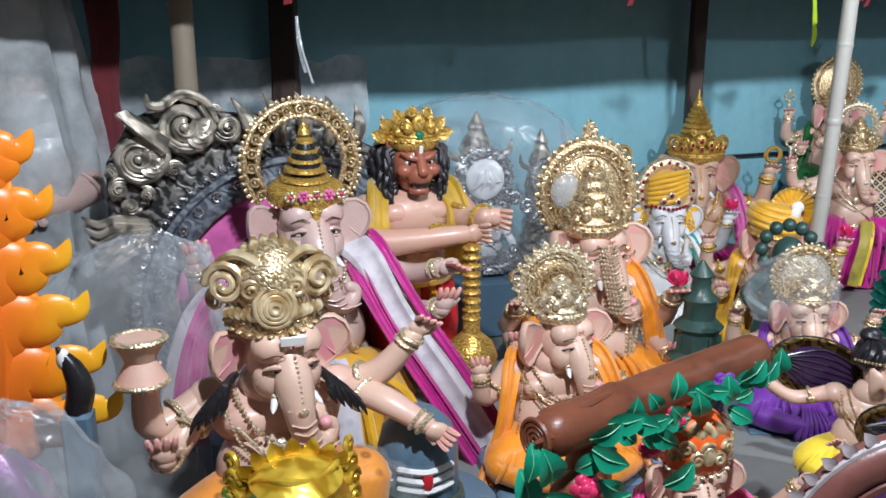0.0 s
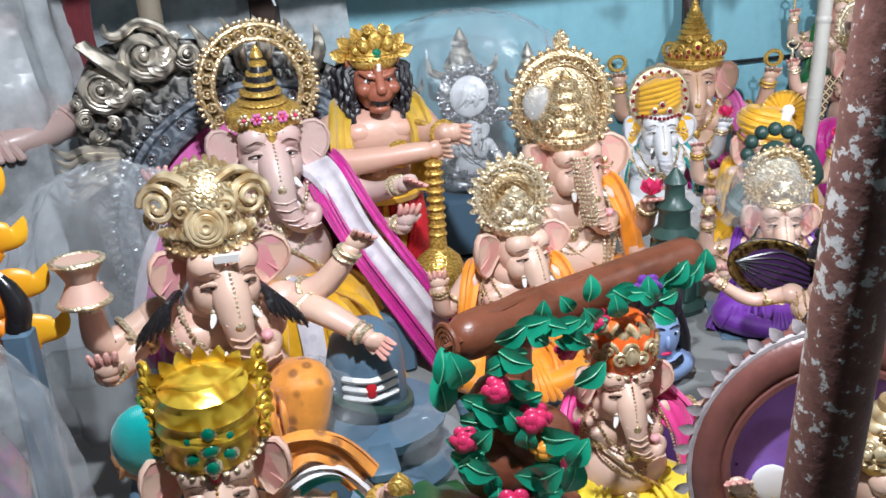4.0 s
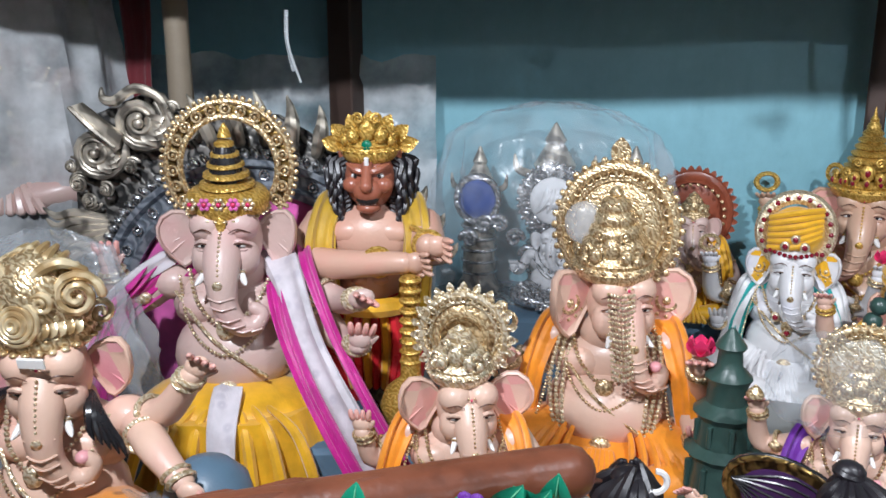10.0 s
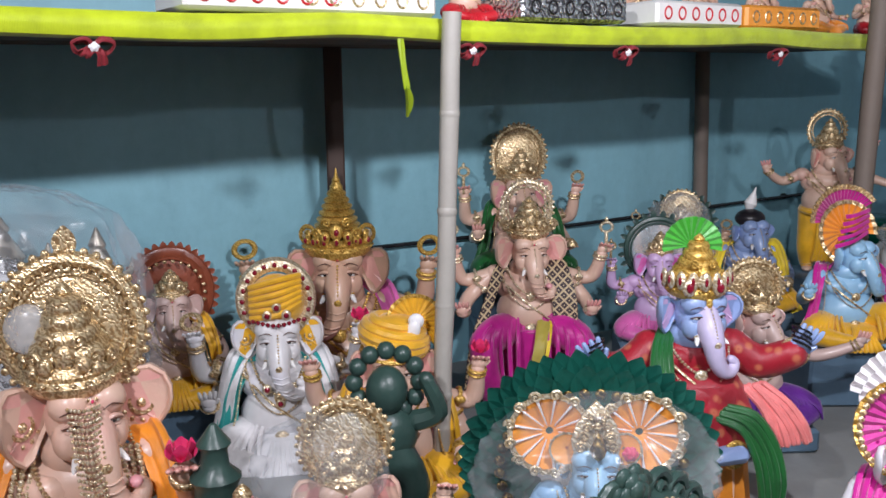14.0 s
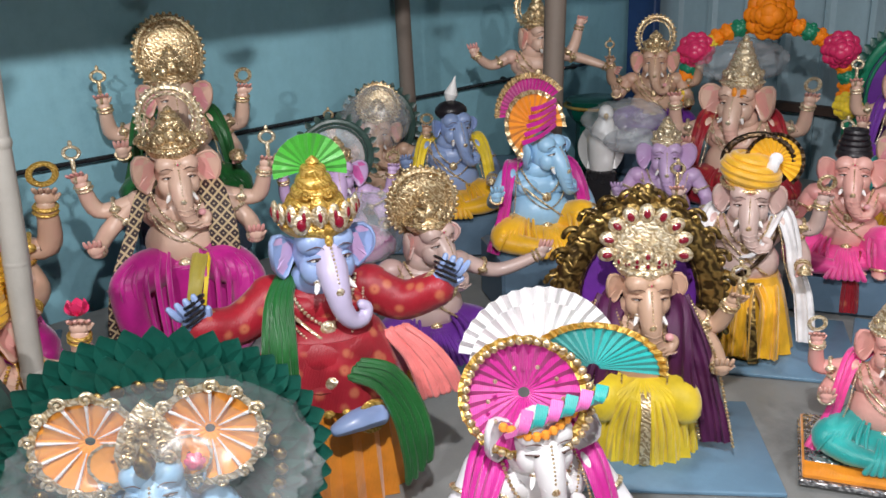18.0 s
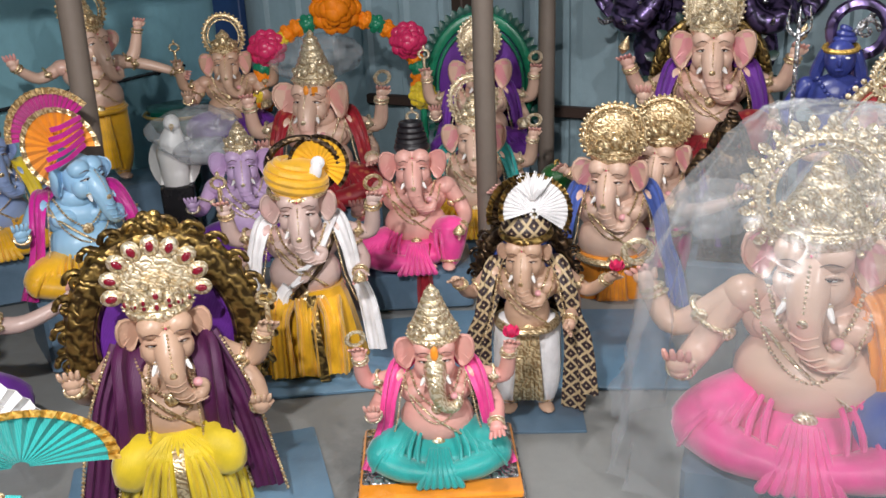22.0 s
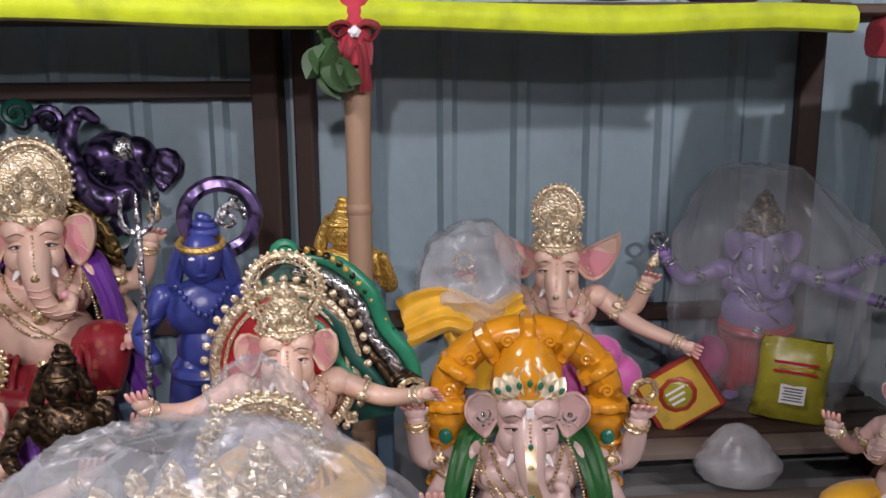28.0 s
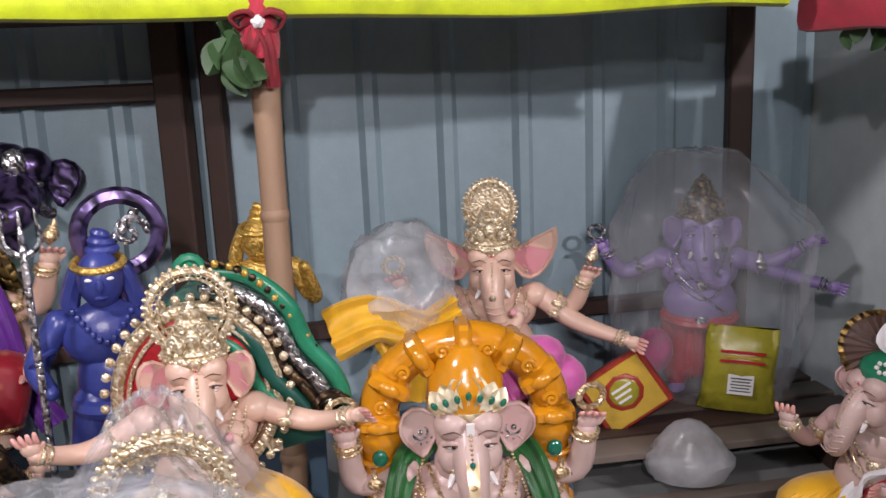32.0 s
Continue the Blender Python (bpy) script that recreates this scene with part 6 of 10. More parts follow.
s.ribbon([(0.22, 0.0, 0.56), (0.38, -0.03, 0.69), (0.52, -0.03, 0.65), (0.64, -0.06, 0.50)], 0.05, TEAL, (0.3, 0, 1), 0.03, 6, 1)
place(s, -0.197, 1.22, 0.60, 0.41, 18, "peach statue with yellow-gold crown set with green stones")

DUSK = paint("dusky_purple_paint", (0.045, 0.016, 0.07), 0.3, 0.3)
# lotus and peacock-fan figures on dark leaf boats
def leaf_boat(s, c, L, rot, mat=BLACK, rim=OLDGOLD, inner=None):
    inner = inner or DUSK
    t = pose(*c, *rot)
    keep = s.m.copy()
    s.m = keep @ t
    n = 24
    out = [(L * 0.5 * math.cos(2 * math.pi * i / n) * (1.0 if math.cos(2 * math.pi * i / n) < 0 else 1.12), L * 0.34 * math.sin(2 * math.pi * i / n)) for i in range(n)]
    s.slab(out, (0, 0, 0), 0.06 * L, mat, (0, 0, 0), 0.06)
    s.grid([[Vector((x * f, -0.032 * L - d, z * f)) for x, z in out] for f, d in ((0.99, 0.0), (0.96, 0.02 * L), (0.9, 0.02 * L), (0.88, 0.0))], rim)
    s.slab([(x * 0.7, z * 0.7) for x, z in out], (0, -0.03 * L, 0), 0.03 * L, inner, (0, 0, 0), 0.3)
    for i in range(7):
        s.tube([(-L * 0.42, -0.05 * L, 0.0), (0, -0.052 * L, (i - 3) * L * 0.075), (L * 0.42, -0.05 * L, (i - 3) * L * 0.04)], 0.01 * L, mat, 5, 4)
    s.m = keep


for x, y, z, k, rz, side in ((1.044, 1.979, 0.609, 0.31, -25, 1), (1.12, 1.68, 0.563, 0.30, -30, 1)):
    s = Solid()
    body(s, PEACH, LEMON, PEACH, GOLD, 1, "spread", ears=0.75, props=("", "", "", ""), nod=-6, turn=74)
    s.ell((-0.02, 0.02, 0.93), (0.17, 0.17, 0.12), HAIR, (0, 0, 0), 16, 9)
    for i in range(11):
        a = radians(-150 + 30 * i)
        s.tube([(0.17 * math.cos(a), 0.17 * math.sin(a), 0.91), (0.13 * math.cos(a + 0.25), 0.13 * math.sin(a + 0.25), 1.01), (-0.05 + 0.04 * math.cos(a + 0.5), 0.04 + 0.04 * math.sin(a + 0.5), 1.06)], [0.028, 0.034, 0.02], HAIR, 7, 4)
    s.ell((-0.06, 0.05, 1.09), (0.085, 0.075, 0.06), HAIR, (0, 0, 20), 12, 7)
    s.ring((-0.06, 0.05, 1.08), 0.062, 0.026, HAIR, (80, 10, 0), 18, 7)
    s.string([(-0.15, -0.13, 0.94), (0, -0.2, 0.95), (0.15, -0.13, 0.94)], 0.012, GOLD)
    leaf_boat(s, (-0.42, 0.16, 0.72), 0.75, (0, 15, 15))
    leaf_boat(s, (0.38, 0.16, 0.72), 0.70, (0, -50, -15))
    leaf_boat(s, (0.0, 0.05, 0.02), 0.95, (-80, 0, 0))
    place(s, x, y, z, k, rz, "small peach statue with dark curled hair between dark gilt-edged leaves", support=BLACK)

# figure on a dark green scroll throne
s = Solid()
body(s, PALE, PURPLE, ROSY, GOLD, 1, "std", ears=0.8, shawl=YELLOW)
crown_tiers(s, 0.93, 0.15, 0.2, GOLD)
halo(s, 1.10, 0.25, GOLD, GOLD, None, 0.03, 1.1, 28)
throne(s, 0.72, GREENS, 0.46, PURPLE, 0.24, 1.08, 34, GREENS, 0.19, True, 20)
place(s, 1.57, 2.05, 0.535, 0.34, 32, "statue with gilt halo crown on a dark green scroll throne")

# figure with a blank yellow tag
s = Solid()
ARMS = [(-1, (-0.40, -0.03, 0.44), (-0.46, -0.20, 0.58), "conch", False), (1, (0.42, -0.05, 0.48), (0.55, -0.16, 0.60), "ring", False), (1, (0.36, -0.05, 0.36), (0.38, -0.30, 0.34), "", True)]
body(s, PEACH, TEAL, ROSY, GOLD, 1, ARMS, ears=1.0, shawl=LEMON, fat=1.1, ear_spread=15, nod=14, turn=44, legs=2)
s.lathe([(0.17, -0.02), (0.18, 0.04), (0.19, 0.10), (0.17, 0.14), (0.175, 0.18), (0.14, 0.22), (0.145, 0.26), (0.10, 0.31), (0.105, 0.34), (0.05, 0.39), (0.05, 0.42), (0.005, 0.47)], (0.02, -0.03, 0.94), GOLD, 20, (8, 13, 0))
s.ring((0.02, -0.03, 0.97), 0.185, 0.03, GOLD, (98, 13, 0), 28, 8)
s.box((0.02, -0.43, 0.58), (0.19, 0.006, 0.38), LEMON, (4, 0, -27), 0.003)
s.tube([(0.02, -0.435, 0.76), (0.01, -0.36, 0.90), (0.0, -0.25, 1.10)], 0.003, WHITE, 5, 3)
place(s, 1.42, 1.45, 0.606, 0.41, 14, "peach statue with ridged gilt crown and a blank yellow tag")

# oval moon frame with a small figure
s = Solid()
n = 40
OV = 1.12
FRILL = paint("grey_mauve_plaster", (0.38, 0.33, 0.34), 0.35, 0.35, 0.5)
MAROON = paint("mauve_brown_plaster", (0.17, 0.062, 0.052), 0.33, 0.4, 0.6, 30.0)
NIGHT = paint("violet_night_paint", (0.33, 0.16, 0.60), 0.4, 0.15, 0.2)
s.slab([(0.42 * math.cos(2 * math.pi * i / n), 0.42 * math.sin(2 * math.pi * i / n) * OV) for i in range(n)], (0, 0.14, 0.60), 0.05, NIGHT, (0, 0, 0), 0.03)
s.ring((0, 0.10, 0.60), 0.50, 0.085, MAROON, (0, 0, 0), 48, 10, OV)
s.ring((0, 0.04, 0.60), 0.43, 0.02, MAROON, (0, 0, 0), 48, 6, OV)
s.ring((0, 0.06, 0.60), 0.575, 0.014, FRILL, (0, 0, 0), 48, 6, OV)
for i in range(44):
    a = 2 * math.pi * i / 44
    s.petal((0.575 * math.cos(a), 0.06, 0.60 + 0.575 * math.sin(a) * OV), 0.075, FRILL, (0, 90 - math.degrees(a) - 20, 0), 0.2)
for i in range(7):
    s.petal((0, 0.05, 0.60 + 0.57 * OV), 0.13, FRILL, (0, -75 + 25 * i, 0), 0.2)
s.ell((-0.23, 0.10, 0.50), (0.085, 0.02, 0.095), WHITE, (0, 0, 0), 16, 8)
for i in range(60):
    a = random.random() * 6.283
    r = 0.39 * math.sqrt(random.random())
    if math.sin(a) < 0:
        s.ell((r * math.cos(a), 0.11, 0.6 + r * math.sin(a)), 0.007, PURPLE, (0, 0, 0), 6, 4)
s.m = pose(0.12, -0.08, 0.0) @ Matrix.Scale(0.86, 4)
body(s, PEACH, LEMON, PEACH, GOLD, 1, "up", ears=1.05, ear_spread=15, props=("", "", "", ""), nod=4, turn=18)
crown_tiers(s, 0.94, 0.165, 0.30, GOLD_SMOOTH, None, -0.05, 5)
s.m = Matrix()
place(s, 0.83, 1.30, 0.59, 0.415, -6, "oval brown moon frame with a small gilt-crowned statue")

# reclining blue face with coiled hair
s = Solid()
s.ell((0, -0.02, 0.5), (0.15, 0.15, 0.21), SKYB, (0, 0, 0), 20, 12)
s.ell((0, -0.165, 0.48), (0.022, 0.03, 0.05), SKYB, (0, 0, 0), 8, 6)
s.ell((0, -0.155, 0.40), (0.04, 0.015, 0.014), ROSE, (0, 0, 0), 8, 5)
for q in (-1, 1):
    s.ell((q * 0.06, -0.145, 0.53), (0.032, 0.012, 0.013), WHITE, (0, 0, q * 15), 8, 5)
    s.ell((q * 0.06, -0.155, 0.53), (0.012, 0.008, 0.012), BLACK, (0, 0, 0), 8, 5)
    s.tube([(q * 0.02, -0.16, 0.57), (q * 0.06, -0.158, 0.585), (q * 0.10, -0.135, 0.565)], 0.006, BLACK, 5, 3)
    s.tube([(q * 0.13, 0, 0.6), (q * 0.2, 0.02, 0.4), (q * 0.22, 0.0, 0.2)], [0.07, 0.07, 0.04], HAIR, 9, 5)
s.ell((0, 0.03, 0.66), (0.17, 0.16, 0.12), HAIR, (0, 0, 0), 16, 9)
for i in range(15):
    a = radians(-165 + 22 * i)
    s.tube([(0.155 * math.cos(a), 0.03 + 0.15 * math.sin(a), 0.63), (0.14 * math.cos(a + 0.2), 0.03 + 0.13 * math.sin(a + 0.2), 0.77), (0.05 * math.cos(a + 0.7) + 0.02, 0.05 + 0.05 * math.sin(a + 0.7), 0.87 + 0.03 * math.sin(5 * a))], [0.026, 0.04, 0.016], HAIR, 7, 5)
s.ell((0.01, 0.04, 0.82), (0.09, 0.09, 0.07), HAIR, (0, 10, 0), 12, 7)
s.ring((0.12, -0.06, 0.86), 0.055, 0.016, WHITE, (0, 0, 0), 14, 6, 1.0, -120, 90)
s.ell((0, 0, 0.26), (0.28, 0.2, 0.12), SKYB, (0, 0, 0), 16, 9)
s.ring((0, -0.02, 0.32), 0.16, 0.025, BLACK, (90, 0, 0), 22, 6)
place(s, 0.663, 2.11, 0.536, 0.40, 20, "blue-faced statue with upswept dark hair and white crescent", "blue_faced_statue")

# small figure in an orange turban by the tree stump
s = Solid()
body(s, PEACH, LEMON, ROSY, GOLD, 1, "up", ears=0.8, shawl=HOTPINK, props=("", "", "", ""))
ORRED = paint("orange_red_enamel", (0.80, 0.13, 0.02), 0.25, 0.2)
s.lathe([(0.165, -0.03), (0.185, 0.0), (0.18, 0.05), (0.19, 0.09), (0.17, 0.15), (0.17, 0.18), (0.12, 0.24), (0.06, 0.27), (0.01, 0.28)], (0, -0.04, 0.96), ORRED, 24, (8, 0, 0))
s.dots((0, -0.045, 0.945), 0.185, 0.016, PALEGOLD, 26, (98, 0, 0))
for i in range(11):
    a = radians(-180 + 18 * i)
    scroll(s, (0.185 * math.cos(a), -0.05 + 0.185 * math.sin(a), 1.02 + 0.055 * (i % 2)), 0.042, GOLD_SMOOTH, 1.5, 1 if i < 5 else -1, 0.24, (0, 0, math.degrees(a) + 90))
for i in range(7):
    a = radians(-165 + 25 * i)
    s.petal((0.16 * math.cos(a), -0.05 + 0.16 * math.sin(a), 1.10), 0.11, GOLD_SMOOTH, (-12, 0, math.degrees(a) + 90), 0.25)
s.ell((0, -0.235, 1.04), (0.04, 0.02, 0.055), GOLD_SMOOTH, (0, 0, 0), 12, 7)
s.ribbon([(0.16, 0.02, 0.70), (0.34, -0.10, 0.56), (0.46, -0.16, 0.30), (0.50, -0.20, 0.05)], 0.22, HOTPINK, (1, -0.4, 0.2), 0.03, 6, 5)
place(s, 0.50, 1.58, 0.56, 0.36, 10, "small peach statue with an orange-red and gold crown")

# tree trunk with leaves and roses, bent into an arch
stump = new("tree_stump_ornament")
stump.matrix_basis = pose(0.29, 1.42, DECK, 0, 0, 4)
tagged(stump, "brown plaster tree trunk with green leaves and pink roses", "ornament")
s = Solid()
s.tube([(0.0, 0.05, 0.0), (-0.01, 0.02, 0.22), (0.0, 0.03, 0.44)], [0.06, 0.05, 0.04], BARK, 12, 6)
for x, z, r in ((-0.06, 0.06, 0.075), (0.05, 0.08, 0.08), (-0.03, 0.20, 0.07), (0.04, 0.26, 0.065), (-0.02, 0.34, 0.055)):
    s.ell((x, -0.005, z), (r * 1.1, r * 0.75, r), BARK, (0, 20 * z, 0), 12, 7)
s.done("trunk", (0, 0, 0), parent=stump)
s = Solid()
s.tube([(-0.08, -0.03, 0.478), (0.06, 0.06, 0.482), (0.22, 0.16, 0.487), (0.38, 0.26, 0.495)], [0.042, 0.044, 0.045, 0.042], BARK, 14, 6)
for i in range(26):
    u, a = 0.03 + 0.94 * i / 25, 2.4 * i
    s.tube([(-0.08 + 0.46 * u - 0.05, -0.02 + 0.28 * u - 0.03 * math.cos(a) - 0.03, 0.482 + 0.036 * math.sin(a)), (-0.08 + 0.46 * u, -0.02 + 0.28 * u - 0.036 * math.cos(a), 0.484 + 0.038 * math.sin(a + 0.2)), (-0.08 + 0.46 * u + 0.05, -0.02 + 0.28 * u - 0.03 * math.cos(a) + 0.03, 0.485 + 0.037 * math.sin(a + 0.4))], [0.003, 0.010, 0.003], BARK, 6, 3)
for i in range(4):
    s.ring((-0.112, -0.048, 0.477), 0.034 - 0.009 * i, 0.005, BARK, (0, 0, -58), 18, 6)
s.done("branch", (0, 0, 0), parent=stump, label="sawn branch with rings on its end")
rnd = random.Random(5)
for i in range(76):
    if i < 30:
        x, z = -0.04 + 0.42 * (i + rnd.random()) / 30, rnd.uniform(0.445, 0.515)
        y = -0.055 + 0.62 * x - 0.02 * math.cos((z - 0.48) * 30)
    else:
        x, y, z = rnd.uniform(-0.13, 0.11), -0.065 + rnd.uniform(-0.02, 0.02), 0.02 + 0.40 * (i - 30 + rnd.random()) / 46
    s = Solid()
    L = rnd.uniform(0.042, 0.064) if i < 30 else rnd.uniform(0.052, 0.08)
    s.petal((0, 0, 0), L, VINELEAF, (0, 0, 0), 0.25)
    s.tube([(0, -0.002, 0), (0, -0.25 * L + 0.004, L * 0.5), (0, 0, L * 0.95)], [0.0016, 0.0014, 0.0006], LEAFVEIN, 5, 3)
    s.done("leaf", (x, y, z), parent=stump, rx=rnd.uniform(-14, 22), ry=rnd.uniform(-130, 130), rz=rnd.uniform(-25, 25))
for x, y, z, r, m in ((-0.03, -0.08, 0.40, 0.022, ROSE), (0.03, -0.08, 0.34, 0.026, ROSE), (-0.01, -0.09, 0.17, 0.03, ROSE), (0.05, -0.08, 0.28, 0.022, ORFOIL), (0.16, 0.05, 0.46, 0.020, ROSE), (0.27, 0.12, 0.49, 0.022, PURPLE), (-0.06, -0.08, 0.06, 0.024, ROSE), (-0.09, -0.07, 0.30, 0.022, ROSE), (0.07, -0.07, 0.12, 0.024, ROSE), (0.10, 0.0, 0.43, 0.018, ROSE)):
    s = Solid()
    s.rose((0, 0, 0), r * 1.3, m)
    s.done("rose", (x, y, z), parent=stump)

# grey-blue stone emblem with painted stripes, on its spouted base
emblem = new("stone_emblem")
emblem.matrix_basis = pose(-0.03, 1.74, DECK, 0, 0, 15)
tagged(emblem, "grey-blue rounded stone emblem with white painted stripes", "emblem")
s = Solid()
s.lathe([(0.30, 0), (0.31, 0.04), (0.22, 0.09), (0.20, 0.14), (0.27, 0.18), (0.28, 0.22), (0.16, 0.24)], (0, 0, 0), SLATE, 24)
s.box((0, -0.30, 0.20), (0.10, 0.22, 0.05), SLATE, b=0.012)
s.done("spouted_base", (0, 0, 0), parent=emblem, scale=0.62)
s = Solid()
s.lathe([(0.13, 0.2), (0.14, 0.3), (0.14, 0.44), (0.12, 0.52), (0.07, 0.57), (0.005, 0.59)], (0, 0, 0), SLATE, 22)
s.done("dome", (0, 0, 0), parent=emblem, scale=0.62)
for i in range(3):
    s = Solid()
    s.tube([(-0.09, -0.115, 0.35 + 0.035 * i), (0, -0.15, 0.345 + 0.035 * i), (0.09, -0.115, 0.35 + 0.035 * i)], 0.011, WHITE, 6, 5)
    s.done("stripe", (0, 0, 0), "white painted stripe", parent=emblem, scale=0.62)
s = Solid()
s.ell((0, -0.15, 0.38), (0.02, 0.012, 0.035), RED)
s.done("mark", (0, 0, 0), "red painted mark", parent=emblem, scale=0.62)
s = Solid()
s.ring((0, 0.0, 0.3), 0.15, 0.02, GREENS, (90, 15, 0), 22, 7)
s.done("coil", (0, 0, 0), "dark green coil", parent=emblem, scale=0.62)

for x, y, rz, m, w in ((0.10, 1.42, 30, GREENC, 0.34), (1.12, 1.42, -20, CRIMSON, 0.30), (1.30, 1.78, -10, ORANGE, 0.26), (0.62, 1.80, 10, PURPLE, 0.30)):
    s = Solid()
    rows = []
    for i in range(13):
        row = []
        for j in range(17):
            u, v = i / 12 - 0.5, j / 16 - 0.5
            h = 0.11 * max(0.0, 1 - 3.2 * (u * u + v * v)) + 0.035 * abs(noise.noise(Vector((u * 7 + x * 9, v * 7, rz)))) + 0.003
            row.append((w * v * (1 + 0.2 * noise.noise(Vector((i * 0.5, x, 2)))), w * u * (1 + 0.2 * noise.noise(Vector((j * 0.4, y, 5)))), h))
        rows.append(row)
    rows += [[(px, py, 0.0) for px, py, pz in r] for r in reversed(rows)]
    s.grid(rows, m, wrap=False)
    s.done("crumpled_cloth", (x, y, DECK), "crumpled cloth heaped on the platform between statues", "cloth", rz)
DARKRED = fabric("dark_red_cloth", (0.16, 0.012, 0.02), 0.7)
OLIVEGOLD = fabric("olive_gold_border", (0.42, 0.34, 0.05), 0.45)
SALMON = fabric("salmon_pink_cloth", (0.80, 0.20, 0.19), 0.45)
BOARDBLUE = wall_paint("worn_blue_board", (0.13, 0.25, 0.36), (0.08, 0.15, 0.22), 0.4, False)
# ---- second stretch along the blue wall
# tall standing pair by the bamboo pole
s = Solid()
ARMS = [(-1, (-0.44, 0.0, 0.56), (-0.50, -0.08, 0.78), "hook", False), (1, (0.44, 0.0, 0.56), (0.50, -0.08, 0.78), "hook", False), (-1, (-0.40, -0.05, 0.42), (-0.46, -0.26, 0.34), "", True), (1, (0.38, -0.05, 0.40), (0.40, -0.28, 0.34), "", True)]
skirt(s, 0.18, -0.40, 0.30, 0.44, MAGENTA, 0.22, 0.28, -0.08, 9)
body(s, PEACH, MAGENTA, ROSY, PALEGOLD, 1, ARMS, stand=0.42, shawl=None, ears=0.95, nod=5, turn=6, waist=MAGENTA)
for q in (-1, 1):
    s.tube([(q * 0.06, -0.06, 0.15), (q * 0.28, -0.26, 0.16), (q * 0.40, -0.36, 0.10)], [0.15, 0.15, 0.125], MAGENTA, 14, 6)
    s.tube([(q * 0.40, -0.36, 0.10), (q * 0.38, -0.42, -0.12), (q * 0.30, -0.40, -0.36)], [0.125, 0.11, 0.10], MAGENTA, 12, 5)
    for i in range(5):
        s.tube([(q * (0.10 + 0.06 * i), -0.22 - 0.04 * i, 0.30 - 0.01 * i), (q * (0.12 + 0.075 * i), -0.40 - 0.02 * i, 0.14), (q * (0.12 + 0.06 * i), -0.46, -0.26)], [0.008, 0.02, 0.014], MAGENTA, 7, 5)
s.ribbon([(0.10, -0.30, 0.26), (0.04, -0.46, 0.06), (-0.04, -0.50, -0.34)], 0.10, OLIVEGOLD, (1, 0, 0.2), 0.02, 6, 1)
s.ribbon([(0.16, -0.29, 0.26), (0.11, -0.45, 0.06), (0.03, -0.49, -0.34)], 0.03, LEMON, (1, 0, 0.2), 0.022, 6, 0)
s.ribbon([(0.10, 0.08, 0.72), (0.22, -0.10, 0.68), (0.27, -0.24, 0.48), (0.28, -0.30, 0.22)], 0.19, CHECK, (1, -0.4, 0), 0.02, 6, 0)
s.ribbon([(-0.14, 0.06, 0.71), (-0.24, -0.08, 0.64), (-0.34, -0.20, 0.40), (-0.46, -0.36, 0.10), (-0.52, -0.40, -0.30)], 0.09, CHECK, (1, 0.4, 0), 0.02, 6, 0)
crown_tiers(s, 0.955, 0.165, 0.26, GOLD)
halo(s, 1.15, 0.20, PALEGOLD, None, None, 0.02, 1.08, 24)
for q in (-1, 1):
    scroll(s, (q * 0.19, -0.10, 1.02), 0.05, GOLD, 1.6, q, 0.25, (0, 0, 25 * q))
place(s, 1.803, 3.9, 0.808, 0.44, -6, "standing statue with magenta wrap and dark patterned shawl", stand=0.42)
s = Solid()
body(s, PEACH, GREENC, EARPINK, GOLD, 1, "std", ears=0.9, shawl=GREENC)
crown_tiers(s, 0.94, 0.15, 0.24, GOLD)
halo(s, 1.14, 0.24, GOLD, GOLD, None, 0.02, 1.15, 28)
place(s, 1.86, 4.27, 0.97, 0.43, -2, "statue with tall gilt halo crown against the blue wall")

# blue-faced figure in red brocade with spread arms
s = Solid()
body(s, SKYB, CRIMSON, LILAC, PALEGOLD, 1, [], ears=0.8, fat=1.25, turn=10, chest=CRIMSON, waist=CRIMSON, legs=False, tilak=GOLDY, trunk_deco=LILACPALE)
skirt(s, 0.40, 0.06, 0.27, 0.43, CRIMSON, 0.22, 0.31, -0.08, 8)
skirt(s, 0.16, -0.52, 0.30, 0.36, ORANGE, 0.22, 0.27, -0.12, 17)
for i in range(30):
    a = 2 * math.pi * i / 30
    s.ell((0.435 * math.cos(a), -0.08 + 0.315 * math.sin(a), 0.06), (0.03, 0.02, 0.022), GOLDY, (0, 0, 0), 7, 5)
sash(s, [(0.36, -0.14, 0.36), (0.46, -0.22, 0.26), (0.53, -0.28, 0.14), (0.56, -0.30, 0.04)], 0.17, SALMON, 7, (1, -0.3, 0.3), 0.024)
for q, w, e in ((-1, (-0.60, -0.14, 0.50), (-0.42, -0.05, 0.46)), (1, (0.60, -0.14, 0.56), (0.42, -0.05, 0.48))):
    s.tube([(q * 0.23, 0, 0.58), e, w], [0.115, 0.11, 0.095], CRIMSON, 12, 6)
    s.ring(w, 0.085, 0.02, GOLD, (0, 60 * q, 0), 16, 6)
    hand(s, w, (q * 0.4, -0.3, 0.8), 0.072, SKYB, True)
    for i in range(4):
        s.ring(Vector(w) + Vector((q * 0.03, -0.025, 0.06 + 0.03 * i)), 0.06, 0.008, BLACK, (80, 30 * q, 0), 14, 5)
sash(s, [(-0.12, 0.06, 0.70), (-0.22, -0.16, 0.62), (-0.25, -0.30, 0.40), (-0.27, -0.36, 0.12), (-0.28, -0.42, -0.04)], 0.15, GREENC, 8, (1, 0.4, 0), 0.02)
sash(s, [(0.10, -0.34, 0.26), (0.24, -0.40, 0.22), (0.34, -0.44, 0.05), (0.38, -0.46, -0.16), (0.38, -0.46, -0.30)], 0.15, GREENC, 8, (0.6, 0, 0.6), 0.02)
